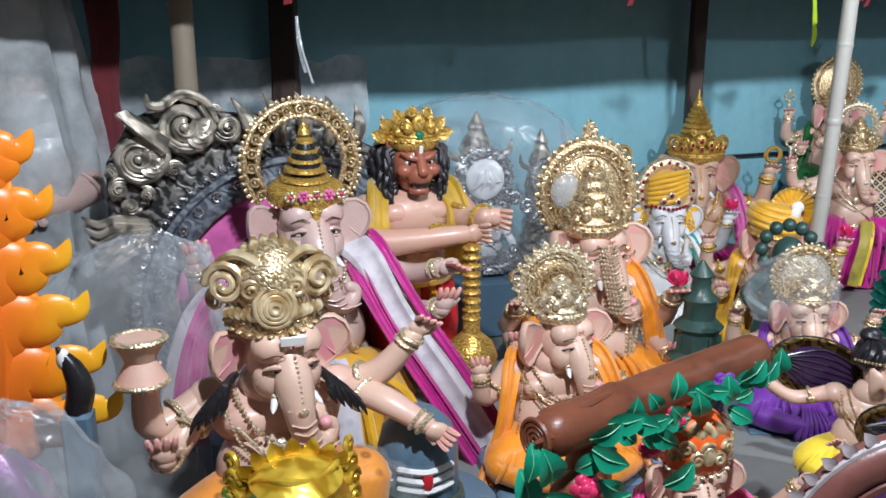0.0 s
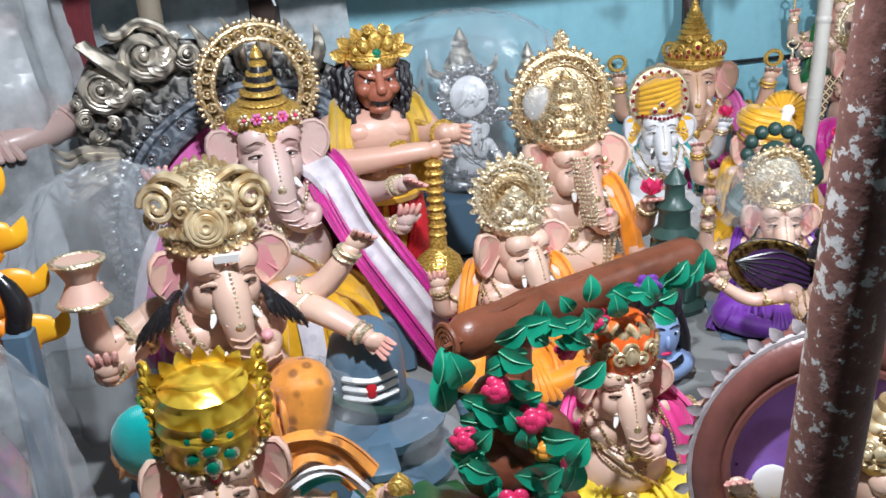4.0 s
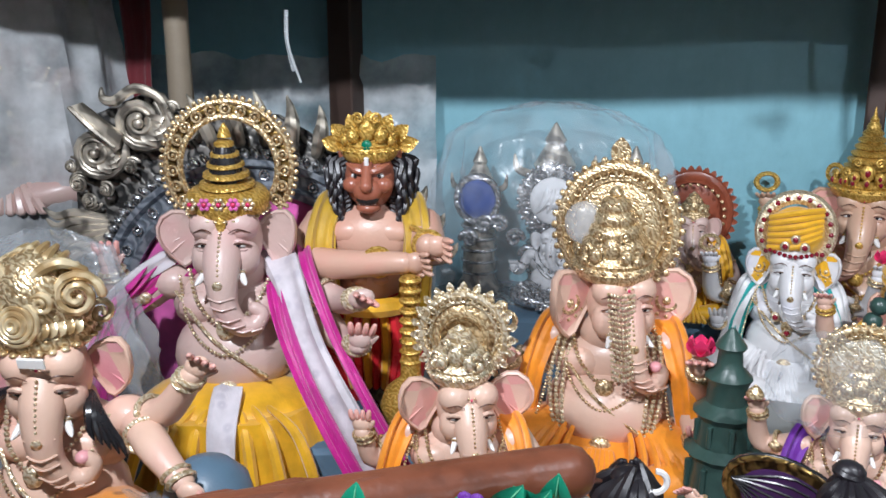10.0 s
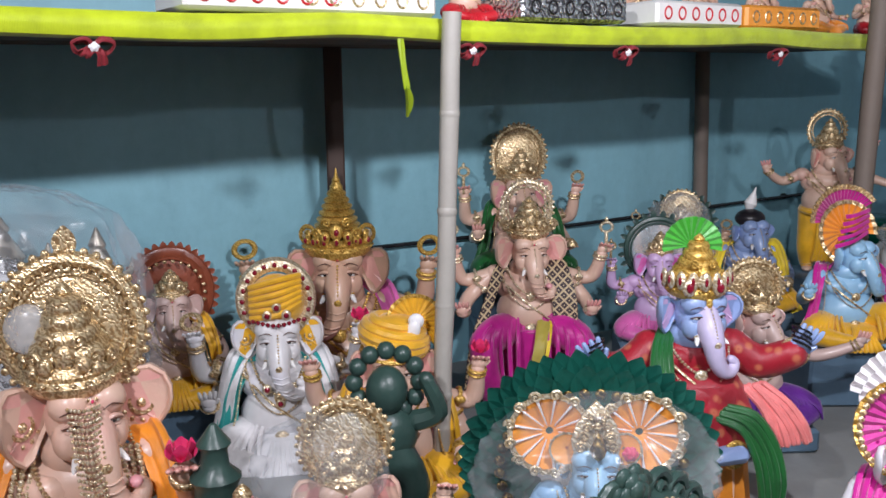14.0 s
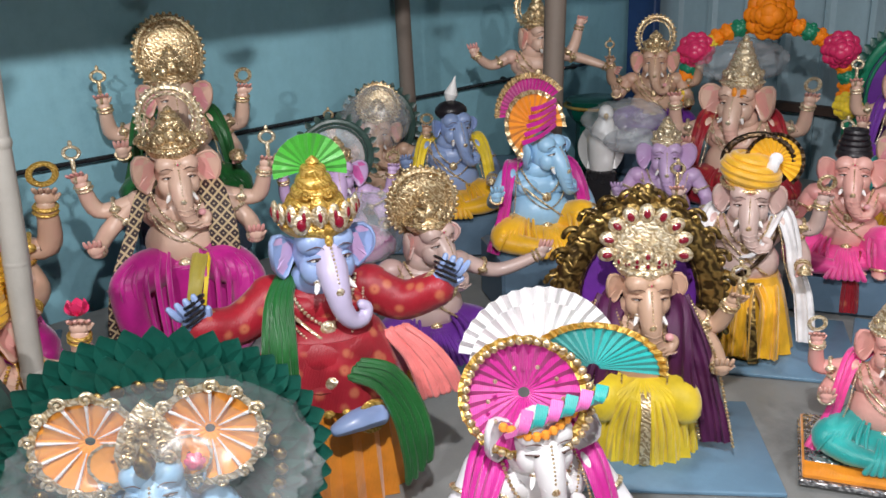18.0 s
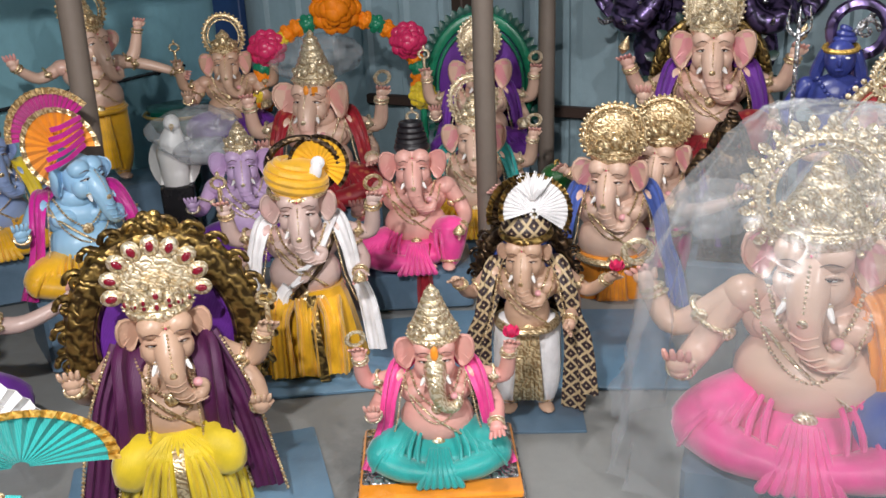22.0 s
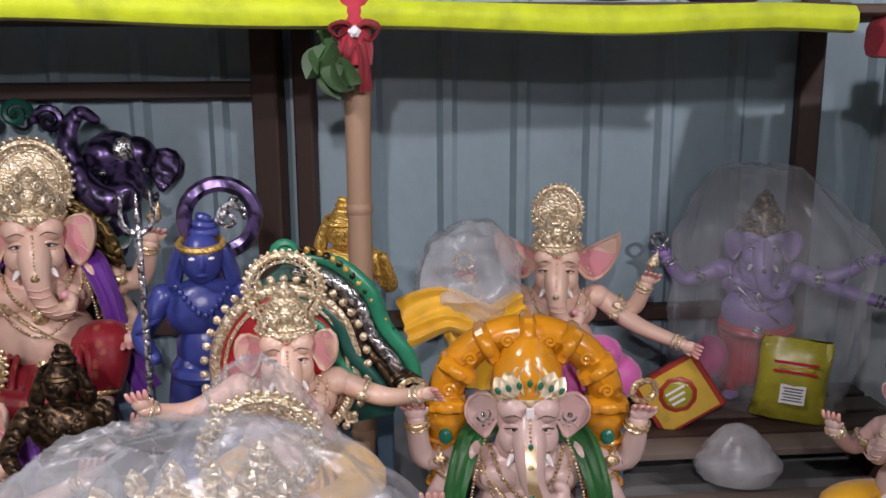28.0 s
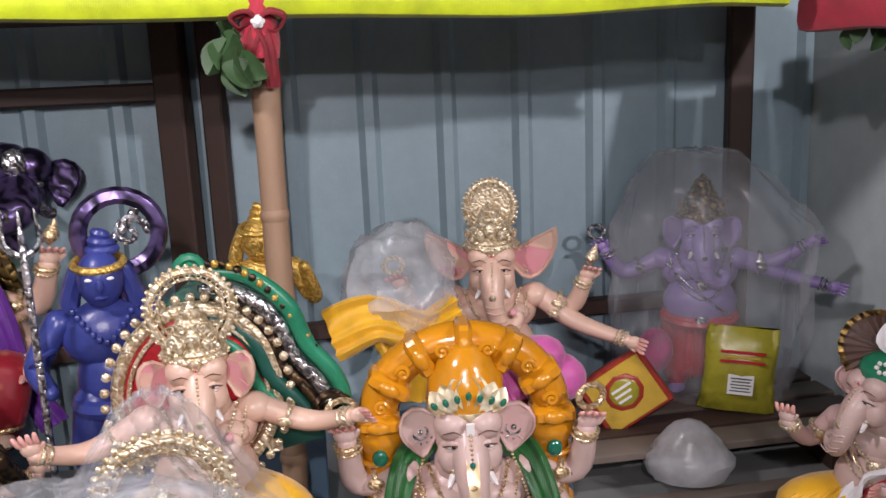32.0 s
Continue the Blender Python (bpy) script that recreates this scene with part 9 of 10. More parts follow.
drape("plastic_bag", 5.66, 0.93, DECK + 0.03, [(0.80, 0.05, 0.03, -0.02, 0), (0.79, 0.12, 0.07, -0.02, 0), (0.70, 0.20, 0.12, 0.0, 0), (0.56, 0.29, 0.15, 0.04, 0), (0.35, 0.27, 0.16, 0.03, 0), (0.02, 0.23, 0.16, 0, 0)], -96, FILM, "clear plastic bag over a violet statue", 2.2, 0.05, 9)

# packets and a small tied bag in front
PACKY = paint("printed_yellow_card", (0.62, 0.40, 0.05), 0.3, 0.2)
PACKR = paint("printed_red_card", (0.38, 0.035, 0.02), 0.3, 0.2)
OLIVE = paint("olive_yellow_pouch", (0.34, 0.31, 0.03), 0.25, 0.25)
packet = new("incense_packet")
packet.matrix_basis = pose(5.36, 1.13, 0.41, -8, -34, -88)
tagged(packet, "red and yellow printed packet leaning on a statue", "packet")


def piece(parent, name, build, label=""):
    s = Solid()
    build(s)
    return s.done(name, (0, 0, 0), label, parent=parent)


piece(packet, "box", lambda s: s.box((0, 0, 0.09), (0.20, 0.045, 0.17), PACKR, b=0.004))
piece(packet, "front_print", lambda s: s.box((0.0, -0.0245, 0.09), (0.17, 0.004, 0.15), PACKY, b=0.001), "yellow printed front")
piece(packet, "round_print", lambda s: (s.ell((0.0, -0.027, 0.095), (0.055, 0.004, 0.05), PACKR, (0, 0, 0), 20, 5), s.ell((0.0, -0.030, 0.095), (0.042, 0.004, 0.038), OLIVE, (0, 0, 0), 20, 5)), "red ringed round mark")
for i in range(3):
    piece(packet, "text_bar", lambda s: s.box((-0.004 * i, -0.0345, 0.11 - 0.016 * i), (0.06 - 0.01 * i, 0.002, 0.007), WHITE, b=0.0005), "white line of print")
pouch = new("pouch")
pouch.matrix_basis = pose(5.44, 0.87, 0.40, 0, 4, -98) @ Matrix.Diagonal((0.9, 0.9, 0.8, 1.0))
tagged(pouch, "olive yellow printed pouch with a white label", "pouch")
s = Solid()
rows = []
for i in range(13):
    t = i / 12
    w = 0.115 * (1 - 0.10 * math.sin(math.pi * t)) * (1 - 0.25 * max(0.0, t - 0.8) * 5 * 0.4)
    d = 0.005 + 0.05 * math.sin(math.pi * min(1.0, 0.04 + t * 0.98)) ** 0.8
    ring = []
    for j in range(28):
        a = 2 * math.pi * j / 28
        c, sn = math.cos(a), math.sin(a)
        ring.append((w * abs(c) ** 0.5 * (1 if c > 0 else -1), d * sn + 0.012 * noise.noise(Vector((c * 3, i * 0.6, sn * 2))), 0.30 * t + 0.008 * noise.noise(Vector((j, i * 0.3, 4)))))
    rows.append(ring)
s.grid(rows, OLIVE)
s.done("bag", (0, 0, 0), parent=pouch)
piece(pouch, "label", lambda s: s.box((0.0, -0.058, 0.115), (0.075, 0.006, 0.07), WHITE, (-3, 0, 0), 0.002), "white paper label")
for i in range(5):
    piece(pouch, "text_bar", lambda s: s.box((0, -0.0625, 0.138 - 0.011 * i), (0.06 - 0.008 * (i % 2), 0.002, 0.004), GREENS, (-3, 0, 0), 0.0005), "dark line of print")
for i in range(3):
    piece(pouch, "print_band", lambda s: s.box((0, -0.056 + 0.002 * i, 0.195 + 0.016 * i), (0.13 - 0.03 * (i % 2), 0.006, 0.008), RED if i != 1 else PACKY, (3, 0, 0), 0.0005), "red line of print")
s = Solid()
rows = []
for i in range(13):
    t = i / 12
    r = 0.105 * (1 - t) ** 0.42 * (0.75 + 0.5 * min(1.0, t * 3) * (1 - t)) + 0.010
    rows.append([(r * math.cos(2 * math.pi * j / 24) * (1 + 0.30 * (0.3 - abs(noise.noise(Vector((j * 0.5, i * 0.25, 8)))))), r * math.sin(2 * math.pi * j / 24) * 0.8, 0.15 * t) for j in range(24)])
s.grid(rows, clear_film("frosted_bag", 0.42, (0.7, 0.72, 0.74)))
s.done("tied_bag", (5.20, 1.04, 0.325), "small frosted white plastic bag", "bag", -95)
# slatted plank bench under them
rack = new("plank_bench")
rack.location, rack.rotation_euler = (5.42, 1.10, DECK), (0, 0, radians(B_RZ))
tagged(rack, "low bench of dark planks holding packets", "bench")
for i in range(4):
    s = Solid()
    s.box((0, -0.16 + 0.115 * i, 0.110), (1.15, 0.095, 0.022), TIMBER if i % 2 else GREYWOOD, (0, 0, 0.6 * (i - 1)), 0.003)
    s.done("plank", (0, 0, 0), parent=rack)
for q in (-1, 1):
    s = Solid()
    s.box((q * 0.45, 0.01, 0.048), (0.06, 0.42, 0.096), TIMBER, b=0.004)
    s.done("bearer", (0, 0, 0), parent=rack)
s = Solid()
s.box((0, 0, 0.022), (1.3, 0.05, 0.044), GREYWOOD, b=0.004)
s.done("timber_batten", (5.13, 1.0, DECK), "grey timber batten lying on the platform", "batten", B_RZ)

# ---- grey wall corner
def fan_figure(x, y, z, k, rz, cloth, sash, fanm, label, extra=False):
    s = Solid()
    ARMS = [(-1, (-0.36, -0.02, 0.44), (-0.40, -0.20, 0.60), "", True), (1, (0.38, -0.04, 0.46), (0.44, -0.24, 0.54), "lotus" if extra else "", False), (1, (0.30, -0.06, 0.40), (0.10, -0.30, 0.40), "", False)]
    body(s, PALE if extra else PEACH, cloth, ROSY, PALEGOLD, -1, ARMS, legs=2, ears=0.85, shawl=None, waist=cloth, turn=-32 if extra else -22)
    s.ribbon([(0.22, 0.02, 0.70), (0.12, -0.22, 0.50), (-0.08, -0.27, 0.30), (-0.16, -0.34, 0.05)], 0.14, sash, (1, 0, 1), 0.018, 6, 3)
    s.fan((-0.05 if extra else 0.03, 0.0, 1.06), 0.27 if not extra else 0.22, fanm, OLDGOLD, (0, 0, 0), 18, -40, 220, 0.15)
    s.ell((0, -0.03, 0.97), (0.17, 0.17, 0.09), RED if not extra else LEAF, (8, 0, 0), 16, 9)
    s.dots((0, -0.2, 1.02), 0.03, 0.014, WHITE, 6)
    if extra:
        [s.petal((0.06 + 0.01 * i, -0.10, 1.06), 0.22, WHITEC, (-12 + 5 * i, -20 + 11 * i, 0), 0.35) for i in range(6)]
    else:
        s.string([(-0.18, -0.14, 0.98), (0, -0.22, 1.0), (0.2, -0.16, 1.1)], 0.012, WHITE)
    if extra:
        skirt(s, 0.20, -0.10, 0.30, 0.42, cloth, 0.2, 0.28, -0.14, 12)
        s.ribbon([(0.24, 0.02, 0.71), (0.15, -0.25, 0.49), (-0.04, -0.30, 0.29), (-0.12, -0.37, 0.04)], 0.035, CRIMSON, (1, 0, 1), 0.022, 6, 0)
        s.ribbon([(0.20, -0.2, 0.2), (0.34, -0.34, 0.10), (0.42, -0.40, -0.10)], 0.2, PINK, (1, 0, 0.3), 0.02, 5, 4)
    place(s, x, y, z, k, rz, label)


BROWNFAN = fabric("brown_pleated_fan", (0.09, 0.035, 0.02), 0.4)
fan_figure(4.789, 0.73, 0.700, 0.35, -128, YELLOW, WHITEC, BROWNFAN, "flute-playing statue with brown fan turban and white plume", True)
fan_figure(4.96, 0.43, 0.735, 0.33, -138, RED, RED, BROWNFAN, "peach statue with a wide brown pleated fan turban")
# large gilt-crowned figure close to the aisle
s = Solid()
ARMS = [(-1, (-0.38, -0.02, 0.44), (-0.46, -0.18, 0.62), "conch", False), (1, (0.40, -0.02, 0.46), (0.46, -0.18, 0.60), "", True)]
body(s, PEACH, CRIMSON, EARPINK, GOLD, 1, ARMS, ears=1.2, ear_spread=-6, ear_tilt=18, tilak=ROSE, shawl=CRIMSON)
s.lathe([(0.165, -0.03), (0.19, 0.0), (0.19, 0.03), (0.175, 0.04), (0.195, 0.06), (0.205, 0.12), (0.20, 0.17), (0.18, 0.18), (0.192, 0.20), (0.185, 0.24), (0.165, 0.25), (0.17, 0.27), (0.15, 0.31), (0.13, 0.315), (0.125, 0.34), (0.06, 0.38), (0.05, 0.41), (0.01, 0.44)], (0, -0.04, 0.93), PALEGOLD_SMOOTH, 28, (8, 0, 0))
for i in range(26):
    a = 2 * math.pi * i / 26
    s.ell((0.205 * math.cos(a), -0.055 + 0.205 * math.sin(a), 1.065), (0.018, 0.018, 0.03), PALEGOLD_SMOOTH, (0, 0, 0), 7, 5)
    s.ell((0.182 * math.cos(a), -0.075 + 0.182 * math.sin(a), 1.165), (0.014, 0.014, 0.02), PALEGOLD_SMOOTH, (0, 0, 0), 7, 5)
for i in range(10):
    a = radians(-165 + 16.5 * i)
    scroll(s, (0.205 * math.cos(a), -0.04 + 0.205 * math.sin(a), 1.05 + 0.05 * (i % 2)), 0.036, GOLD_SMOOTH, 1.6, 1 if i < 5 else -1, 0.24, (0, 0, math.degrees(a) + 90))
s.ring((0, -0.04, 0.96), 0.185, 0.025, GOLD, (96, 0, 0), 28, 7)
for i in range(11):
    s.ell((0.19 * math.cos(radians(-170 + 16 * i)), -0.04 + 0.19 * math.sin(radians(-170 + 16 * i)), 1.0), (0.02, 0.02, 0.03), GOLD, (0, 0, 0), 8, 5)
halo(s, 1.05, 0.20, GOLD_SMOOTH, GOLD_SMOOTH, None, 0.06, 1.05, 28)
place(s, 4.03, 0.59, 0.78, 0.41, -168, "large peach statue with domed gilt crown")
drape("plastic_bag", 5.12, 0.36, DECK, [(0.42, 0.02, 0.02, 0, 0), (0.40, 0.06, 0.05, 0, 0), (0.3, 0.10, 0.08, 0, 0), (0.15, 0.12, 0.10, 0, 0), (0.01, 0.13, 0.1, 0, 0)], -100, FILM_THICK, "crumpled clear plastic bag beside a statue", 6.0, 0.08, 7)

# ---- film, flame board and silver throne at the far end of the blue wall
s = Solid()
for x, h, r in ((-0.42, 0.84, 0.12), (0.0, 0.98, 0.17), (0.44, 0.86, 0.12)):
    s.lathe([(r, 0), (r * 1.05, 0.03), (r * 0.8, 0.08), (r * 0.75, h * 0.5), (r * 0.9, h * 0.55), (r * 0.6, h * 0.72), (r * 0.7, h * 0.76), (r * 0.3, h * 0.88), (r * 0.36, h * 0.9), (0.005, h)], (x, 0.08, 0), PEWTER_SMOOTH, 14)
    for q in (-1, 1):
        s.tube([(x + q * r * 0.7, 0.06, h * 0.70), (x + q * r * 1.2, 0.04, h * 0.74), (x + q * r * 1.3, 0.03, h * 0.82)], [r * 0.16, r * 0.14, r * 0.04], PEWTER_SMOOTH, 7, 4)
    for i in range(5):
        s.ring((x, 0.08, h * (0.14 + 0.08 * i)), r * 0.82, r * 0.08, SILVER, (90, 0, 0), 18, 6)
halo(s, 0.58, 0.17, SILVER, SILVER, None, -0.10, 1.05, 26)
s.ell((0, -0.135, 0.58), (0.125, 0.03, 0.13), WHITEC, (0, 0, 0), 18, 10)
for i in range(9):
    s.tube([(-0.09 + 0.02 * i, -0.155, 0.52 + 0.03 * (i % 3)), (-0.05 + 0.015 * i, -0.175, 0.57 + 0.02 * (i % 2)), (-0.03 + 0.012 * i, -0.155, 0.65 - 0.02 * (i % 3))], [0.01, 0.02, 0.008], WHITEC, 7, 3)
for i in range(9):
    scroll(s, (0.15 * math.cos(i * 0.7), -0.12, 0.58 + 0.15 * math.sin(i * 0.7)), 0.04, SILVER, 1.3, 1 if i % 2 else -1, 0.3)
s.ell((-0.42, -0.03, 0.56), (0.10, 0.04, 0.115), BLUEC)
s.ring((-0.42, -0.04, 0.56), 0.115, 0.02, SILVER, (0, 0, 0), 24, 6, 1.1)
s.ring((0.44, -0.04, 0.56), 0.10, 0.02, SILVER, (0, 0, 0), 24, 6, 1.1)
body_m = s.m.copy()
s.m = pose(0.0, -0.12, 0.02) @ Matrix.Scale(0.42, 4)
body(s, PEARL, SILVER, PEARL, SILVER, 1, "two", ears=0.8)
s.m = body_m
s.box((0, 0.02, -0.02), (1.1, 0.4, 0.05), SILVER)
for i in range(12):
    scroll(s, (-0.46 + 0.084 * i, -0.08, 0.34 + 0.10 * math.sin(i)), 0.05, SILVER, 1.4, 1 if i % 2 else -1, 0.3)
place(s, 0.15, 3.38, 0.22 + DECK + 0.8 * 0.60, 0.60, 14, "silver throne shrine with domes wrapped in clear plastic", "silver_shrine", w=1.15)
drape("plastic_wrap", 0.15, 3.35, DECK + 0.24, [(0.64, 0.06, 0.04, 0, 0), (0.61, 0.20, 0.10, 0, 0), (0.54, 0.33, 0.16, 0, 0), (0.36, 0.37, 0.20, 0, 0), (0.1, 0.37, 0.22, 0, 0), (0.01, 0.38, 0.22, 0, 0)], 14, FILM_THIN, "clear plastic wrapped round a silver shrine", 0.7, 0.07, 10)
s = Solid()
rows = []
for i in range(29):
    rows.append([(-0.9 + 1.45 * j / 40, 0.07 * noise.noise(Vector((j * 0.22, i * 0.25, 4))) + 0.045 * (0.5 - abs(noise.noise(Vector((j * 0.45, i * 0.4, 9))))), 0.02 + 1.0 * i / 28 + 0.035 * noise.noise(Vector((j * 0.3, 1, 7))) * i / 28) for j in range(41)])
s.grid(rows, FILM_MILK, wrap=False)
s.done("plastic_sheet", (-0.78, 3.16, DECK), "wide milky plastic sheet hung behind a throne", "plastic sheet", 20)
s = Solid()
body(s, PALE, PALE, ROSY, GOLD, 1, "none", ears=0.7)
crown_tiers(s, 0.94, 0.15, 0.24, GOLD)
place(s, -1.36, 2.62, 1.34, 0.60, 38, "tall pale pink statue wrapped in plastic", stand=0.5)
drape("plastic_cover", -1.38, 2.62, DECK, [(1.62, 0.10, 0.08, 0, 0), (1.58, 0.20, 0.18, 0, 0), (1.30, 0.29, 0.26, 0, 0), (0.9, 0.34, 0.28, 0, 0), (0.4, 0.40, 0.34, 0, 0), (0.01, 0.44, 0.40, 0, 0)], 30, FILM_MILK, "milky plastic cover over a tall statue", 5.2, 0.05, 9)

mat, nt, b = nodes_of("sprayed_flame_paint")
co = coords(nt)
sx = nt.nodes.new("ShaderNodeSeparateXYZ")
nt.links.new(co, sx.inputs[0])
n1 = noise_node(nt, 8.0, 3, 0.5, co)
ad = nt.nodes.new("ShaderNodeMath")
ad.operation = "MULTIPLY_ADD"
nt.links.new(n1.outputs[0], ad.inputs[0])
ad.inputs[1].default_value = 0.16
nt.links.new(sx.outputs[0], ad.inputs[2])
rp = ramp(nt, ad.outputs[0], [(0.05, (0.80, 0.10, 0.02)), (0.19, (0.88, 0.24, 0.01)), (0.33, (0.88, 0.55, 0.02))])
nt.links.new(rp.outputs[0], b.inputs["Base Color"])
b.inputs["Roughness"].default_value = 0.35
FLAME = mat
flame = new("flame_board")
flame.matrix_basis = pose(-0.80, 1.46, DECK, 0, 0, 22)
tagged(flame, "yellow and orange painted flame cut-out on a block", "ornament")
s = Solid()
s.slab([(-0.12, 0), (0.05, 0), (0.07, 0.2), (0.05, 0.42), (0.01, 0.56), (-0.05, 0.66), (-0.12, 0.62)], (0, 0, 0.38), 0.05, FLAME)
s.done("board", (0, 0, 0), parent=flame)
for i in range(6):
    z, L = 0.43 + 0.098 * i, 0.175 - 0.02 * i
    s = Solid()
    s.tube([(-0.03, 0, z - 0.03), (0.03, 0, z - 0.012), (0.03 + L * 0.35, 0, z + 0.012), (0.03 + L * 0.60, 0, z + 0.002), (0.02 + L * 0.88, 0, z + 0.022), (0.045 + L, 0, z + 0.022), (0.065 + L, 0, z + 0.055)], [0.072, 0.068, 0.056, 0.044, 0.036, 0.022, 0.002], FLAME, 12, 6, 0.35)
    s.done("flame_tongue", (0, 0, 0), parent=flame)
    s = Solid()
    s.tube([(0.02, 0, z - 0.015), (0.05 + L * 0.3, 0, z + 0.028), (0.05 + L * 0.5, 0, z + 0.065)], [0.045, 0.028, 0.002], FLAME, 8, 5, 0.5)
    s.done("flame_tongue", (0, 0, 0), parent=flame)
s = Solid()
s.box((-0.02, 0, 0.19), (0.14, 0.10, 0.37), SLATE)
s.done("foot_block", (0, 0, 0), parent=flame, label="blue-grey painted block")
s = Solid()
s.tube([(0, 0, 0), (0.01, 0, 0.04), (0.0, 0, 0.08), (-0.02, 0, 0.115)], [0.022, 0.024, 0.018, 0.004], BLACK, 10, 5)
s.ell((-0.012, 0, 0.095), (0.012, 0.012, 0.02), WHITE)
s.box((0, 0, -0.2525), (0.05, 0.05, 0.505), SLATE)
s.done("horn_ornament", (-0.60, 1.41, 0.775), "small black horn with a white tip", "ornament", 10)
FOILP = gilt("purple_foil", (0.55, 0.28, 0.55), (0.35, 0.33, 0.38), 0.2, 18.0, 1.0, 0.6)
s = Solid()
rows = []
for i in range(15):
    t = i / 14
    r = 0.15 * (1 - 0.25 * t) * math.sqrt(max(0.02, 1 - max(0, t - 0.55) ** 2 * 4.6))
    rows.append([(r * math.cos(2 * math.pi * j / 26) * (1 + 0.2 * noise.noise(Vector((j * 0.6, i * 0.5, 3)))), r * math.sin(2 * math.pi * j / 26) * 0.8, 0.58 * t) for j in range(26)])
s.grid(rows, FOILP)
s.done("foil_bundle", (-0.60, 1.12, DECK), "purple and silver foil bundle in plastic", "bundle", 10)
drape("plastic_cover", -0.60, 1.12, DECK, [(0.64, 0.03, 0.03, 0, 0), (0.61, 0.11, 0.09, 0, 0), (0.50, 0.17, 0.14, 0, 0), (0.25, 0.20, 0.16, 0, 0), (0.01, 0.23, 0.18, 0, 0)], 10, FILM, "clear plastic over a foil bundle", 7.7, 0.07, 8)
for x, y, z, rx, k in ((1.02, 2.46, 0.665, 0.135, 0.85), (1.60, 2.48, 0.600, 0.265, 0.62), (4.22, 4.24, 0.93, 0.21, 0.45), (3.56, 4.12, 0.75, 0.18, 0.5), (2.62, 4.44, 0.80, 0.14, 0.9), (2.30, 3.52, 0.66, 0.12, 0.9), (-0.13, 1.66, DECK + 0.16, 0.13, 1.2), (0.10, 1.66, DECK + 0.10, 0.09, 1.0), (4.30, 2.42, 0.60, 0.16, 0.5), (5.12, 1.74, 0.85, 0.185, 0.9), (5.03, 0.19, 0.49, 0.12, 1.75)):
    s = Solid()
    rows = []
    for i in range(33):
        a = math.pi * (0.02 + 0.96 * i / 32)
        row = []
        for j in range(60):
            b = 2 * math.pi * j / 60
            d = Vector((math.sin(a) * math.cos(b), math.sin(a) * math.sin(b), -math.cos(a)))
            v = d * 1.7 + Vector((x * 5, y * 3, 0))
            f = 0.95 + 0.30 * (0.3 - abs(noise.noise(v))) + 0.12 * (0.25 - abs(noise.noise(v * 2.3)))
            row.append((rx * f * d.x, rx * 0.75 * f * d.y, rx * k * f * d.z))
        rows.append(row)
    s.grid(rows, FILM_THIN if rx > 0.25 or x < 1.1 else FILM if x < 5 else FILM_THICK)
    s.done("plastic_wad", (x, y, z), "crumpled wad of clear plastic film", "plastic film")

# ---- on and under the shelves
for i in range(6):
    x = (0.15, 0.95, 1.20, 1.85, 2.35, 2.75)[i]
    p = along_a(x, 0.14)
    m = (BLUEC, WHITE, WHITE, SILVER, WHITE, ORFOIL)[i]
    box = new("carton")
    box.matrix_basis = pose(p.x, p.y, 1.585, 0, 0, A_RZ)
    tagged(box, ("blue", "white", "white", "silver", "white", "orange")[i] + " shallow display box standing on the shelf", "box")
    piece(box, "tray", lambda s: s.box((0, 0, 0.045), (0.42, 0.24, 0.08), m, b=0.01))
    for j in range(6):
        piece(box, "printed_mark", lambda s: s.ring((-0.16 + 0.065 * j, -0.121, 0.045), 0.016, 0.003, (BLACK, RED, GOLD)[i % 3], (0, 0, 0), 14, 5, 1.2))
for i in range(7):
    p = along_a(1.55 + 0.32 * i, 0.10)
    s = Solid()
    body(s, PEACH, (RED, YELLOW, TEAL, MAGENTA, LEMON, ORANGE, RED)[i], ROSY, GOLD, 1, "two", ears=0.8, base=SILVER)
    crown_tiers(s, 0.94, 0.15, 0.25, GOLD)
    s.done("elephant_statue", (p.x, p.y + 0.16, 1.59), "small seated statue on the shelf", "statue", A_RZ - 8, "painted statues in the shed", scale=0.20)
for i, m in enumerate((AQUA, YELLOW, BLUEC, PURPLE)):
    p = along_b(0.10 + 0.27 * i, 0.12)
    s = Solid()
    rows = []
    for a in range(9):
        t = a / 8
        rows.append([((0.13 * math.cos(2 * math.pi * j / 18)) * math.sin(math.pi * (0.1 + 0.85 * t)) * (1 + 0.2 * noise.noise(Vector((j, a, i)))), 0.07 * math.sin(2 * math.pi * j / 18) * math.sin(math.pi * (0.1 + 0.85 * t)), 0.08 * t) for j in range(18)])
    s.grid(rows, m)
    s.done("folded_cloth", (p.x, p.y, 1.565 - 0.012 * i), "bundle of coloured cloth on the shelf", "cloth", B_RZ)


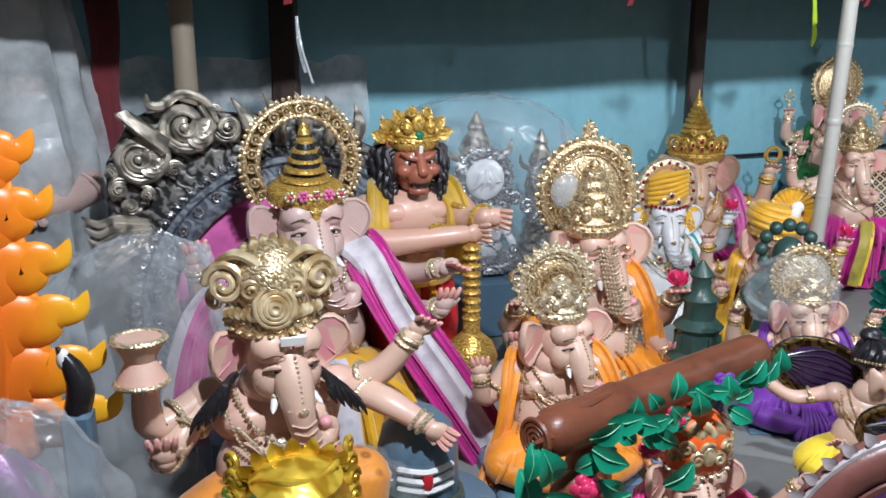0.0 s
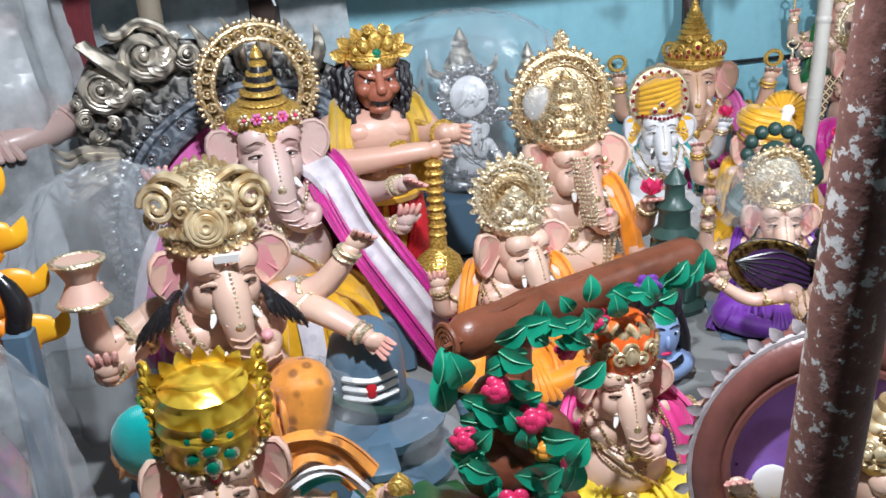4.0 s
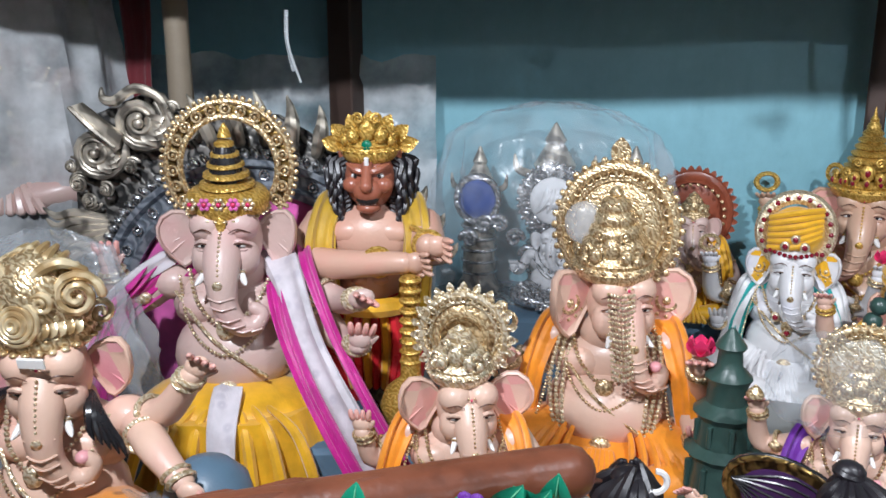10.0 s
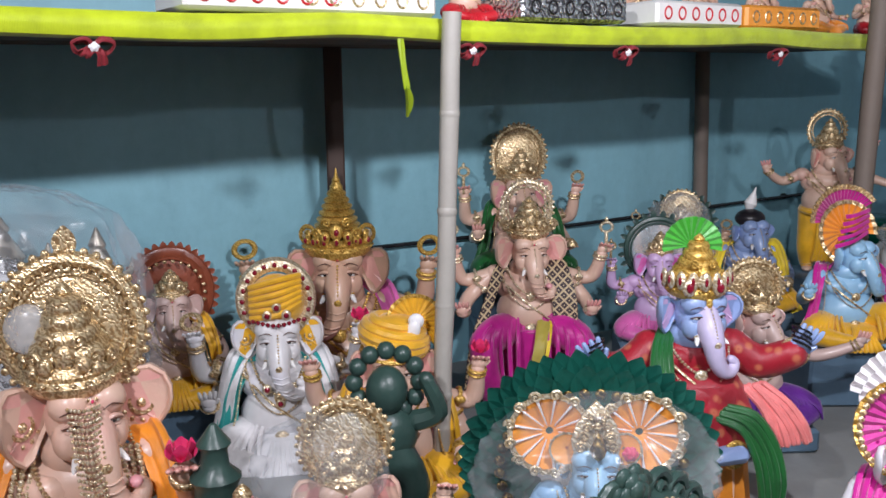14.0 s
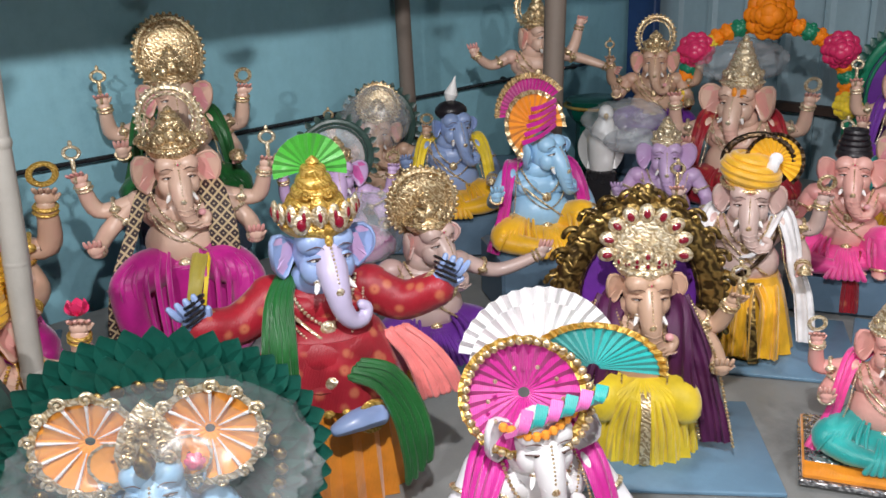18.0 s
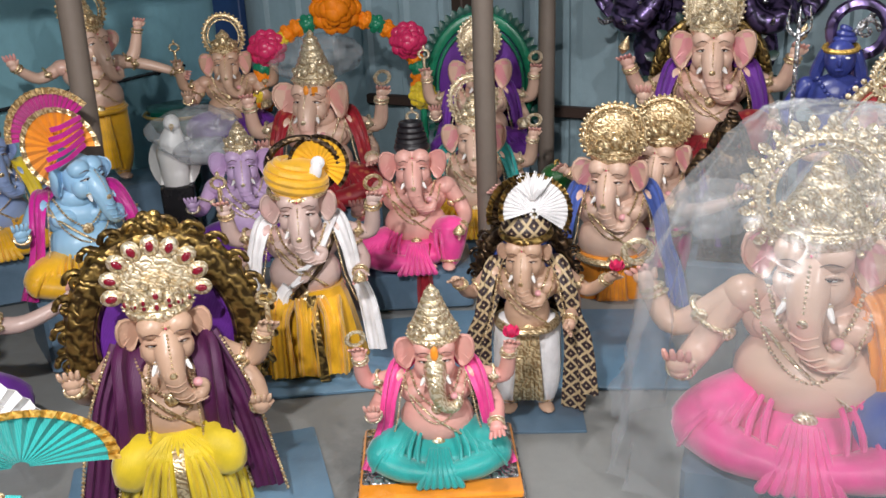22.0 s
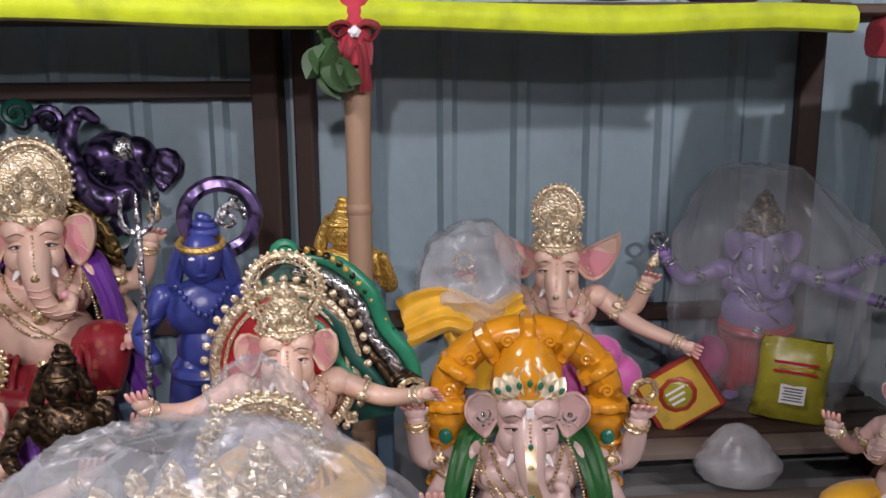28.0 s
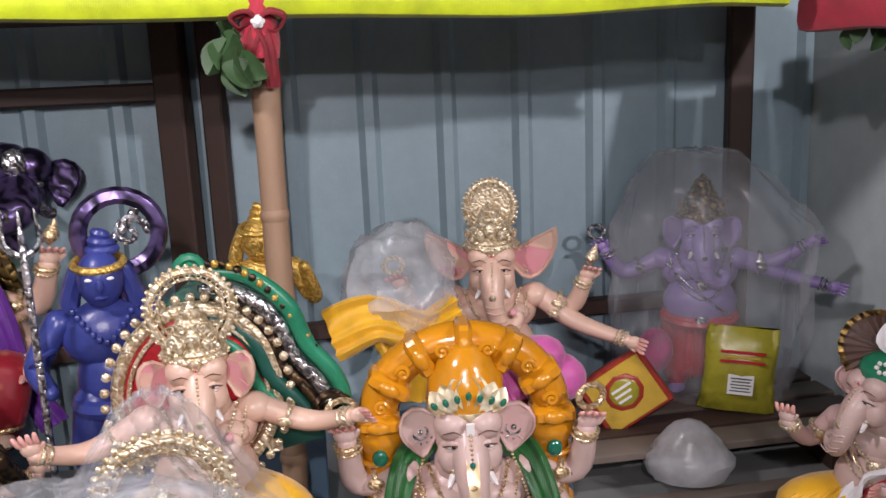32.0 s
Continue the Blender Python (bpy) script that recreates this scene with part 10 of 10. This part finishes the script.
def bow(x, y, z, rz, label, size=1.0, tail=0.12):
    """A knotted rag bow: crumpled loops and tails round a small rosette."""
    top = new("cloth_bow")
    top.matrix_basis = pose(x, y, z, 0, 0, rz)
    tagged(top, label, "bow")
    for q in (-1, 1):
        s = Solid()
        s.ribbon([(0, 0, 0), (q * 0.03, -0.02, 0.025), (q * 0.07, -0.01, 0.012), (q * 0.05, 0.012, -0.02), (0, 0.004, -0.004)], 0.036, REDBOW, (0.2, 1, 0.5 * q), 0.006, 5, 2)
        s.done("loop", (0, 0, 0), parent=top, scale=size)
        s = Solid()
        s.ribbon([(0, 0, 0), (q * 0.024, -0.012, -tail * 0.5), (q * 0.03, 0.006, -tail * (1.0 + 0.3 * q))], 0.04, REDBOW, (1, 0.3 * q, 0), 0.005, 4, 2)
        s.done("tail", (0, 0, 0), parent=top, scale=size)
    s = Solid()
    s.rose((0, -0.022, 0), 0.02, WHITEC)
    s.done("rosette", (0, 0, 0), "white cloth rosette", parent=top, scale=size)
    return top


for x in (-0.41, 0.56, 1.46, 1.99, 2.66):
    p = along_a(x, -0.03)
    bow(p.x, p.y, 1.50, A_RZ, "red cloth bow with a white rosette under the shelf", 0.6, 0.05)
bow(4.825, 1.95, 1.47, -75, "red checked cloth tied round a pole", 0.7, 0.14)
s = Solid()
s.lathe([(0.036, 0), (0.040, 0.03), (0.037, 0.07), (0.041, 0.11), (0.036, 0.15)], (0, 0, 0), REDC, 14)
s.done("cloth_tie", (4.853, 1.957, 1.40), "red cloth wrapped round a timber pole", "cloth")
s = Solid()
WILTED = paint("wilted_leaf", (0.30, 0.42, 0.01), 0.5)
s.ribbon([(-0.012, 0, 0.10), (-0.006, -0.006, 0.03), (0.004, 0, -0.03)], 0.018, WILTED, (1, 0.3, 0), 0.004, 5, 1)
s.petal((0.004, 0, -0.02), 0.085, WILTED, (0, 176, 60), 0.12)
p = along_a(1.28, -0.01)
s.done("hanging_leaf", (p.x, p.y, 1.43), "yellow-green leaf hanging from the shelf", "leaf", 10)
s = Solid()
for i in range(9):
    s.petal((0.03 * math.sin(i * 2.1), 0.02 * math.cos(i * 1.7), -0.01 * i), 0.08, DULLLEAF, (20 * math.sin(i), 140 + 20 * math.sin(3 * i), 40 * i), 0.2)
s.done("leaf_sprig", (4.80, 2.00, 1.47), "wilted green leaf sprig tied under the shelf", "leaf")
swag = new("leaf_garland")
swag.matrix_basis = pose(5.15, 0.72, 1.42, 0, 0, 205)
tagged(swag, "green leaf garland hanging under a red cloth", "garland")
for i in range(16):
    piece(swag, "leaf", lambda s: s.petal((0.028 * i, 0.01 * math.sin(i), 0.012 * math.sin(i * 1.3)), 0.055, DULLLEAF, (15 * math.sin(i), 180 + 30 * math.sin(2.7 * i), 30 * i), 0.2))
piece(swag, "string", lambda s: s.tube([(-0.02, 0, 0.012), (0.2, 0, 0.0), (0.46, 0, 0.012)], 0.003, DULLLEAF, 5, 4))

# milky film heaped beside the throne, a red cloth strip and a plastic tie
drape("plastic_film", -0.74, 2.02, DECK, [(0.66, 0.05, 0.03, 0.06, 0), (0.62, 0.14, 0.07, 0.05, 0), (0.50, 0.20, 0.10, 0.02, 0), (0.30, 0.24, 0.13, 0, 0), (0.01, 0.27, 0.16, 0, 0)], 22, FILM, "crumpled clear plastic film beside a throne", 3.3, 0.12, 9)
s = Solid()
s.ribbon([(0, 0, 0.62), (0.01, -0.01, 0.4), (-0.01, 0.01, 0.2), (0.0, 0, 0.0)], 0.10, DARKRED, (1, 0, 0), 0.006, 6, 3)
s.done("hanging_cloth", (-1.02, 2.78, 0.97), "dark red cloth strip hanging from the shelf", "cloth", 15)
s = Solid()
s.ribbon([(0, 0, 0.16), (0.003, -0.01, 0.08), (0.02, -0.01, 0.0)], 0.009, FILM_THICK, (1, 0, 0), 0.003, 5, 1)
s.ribbon([(0, 0.01, 0.16), (0.012, -0.02, 0.07), (0.04, -0.01, -0.03)], 0.006, FILM_MILK, (1, 0, 0), 0.003, 5, 0)
s.done("plastic_tie", (-0.405, 2.66, 1.27), "thin white plastic strip hanging from the shelf", "strip", 10)
for x, y, w, d, rz in ((3.30, 3.06, 0.62, 0.44, -38), (3.78, 2.62, 0.70, 0.50, -48), (2.72, 2.70, 0.55, 0.42, -28)):
    s = Solid()
    s.box((0, 0, 0.006), (w, d, 0.011), BOARDBLUE, b=0.003)
    s.done("painted_board", (x, y, DECK), "blue painted board lying on the platform", "board", rz)

s = Solid()
s.ribbon([(-0.14, 0, 0.16), (-0.04, -0.03, 0.20), (0.07, -0.02, 0.15), (0.16, 0.02, 0.17)], 0.12, YELLOW, (0, 0.4, 1), 0.012, 6, 4)
s.ribbon([(0.02, -0.02, 0.16), (0.04, -0.04, 0.08), (0.03, -0.03, 0.0)], 0.14, YELLOW, (1, 0, 0), 0.012, 6, 4)
s.done("folded_cloth", (4.98, 1.74, DECK + 0.36), "crumpled yellow cloth over a block", "cloth", -75)
s = Solid()
s.box((0, 0, 0.18), (0.12, 0.12, 0.355), SLATE)
s.done("display_block", (4.98, 1.74, DECK), "painted board block under a yellow cloth", "stand", -75)

# knot and flower on the red cloth
bow(4.819, 0.60, 1.44, -156 + 180, "red cloth knot on the red shelf cloth", 1.0, 0.06)
bow(4.266, 0.352, 1.43, -156 + 180, "white cloth flower pinned on the red shelf cloth", 1.1, 0.05)
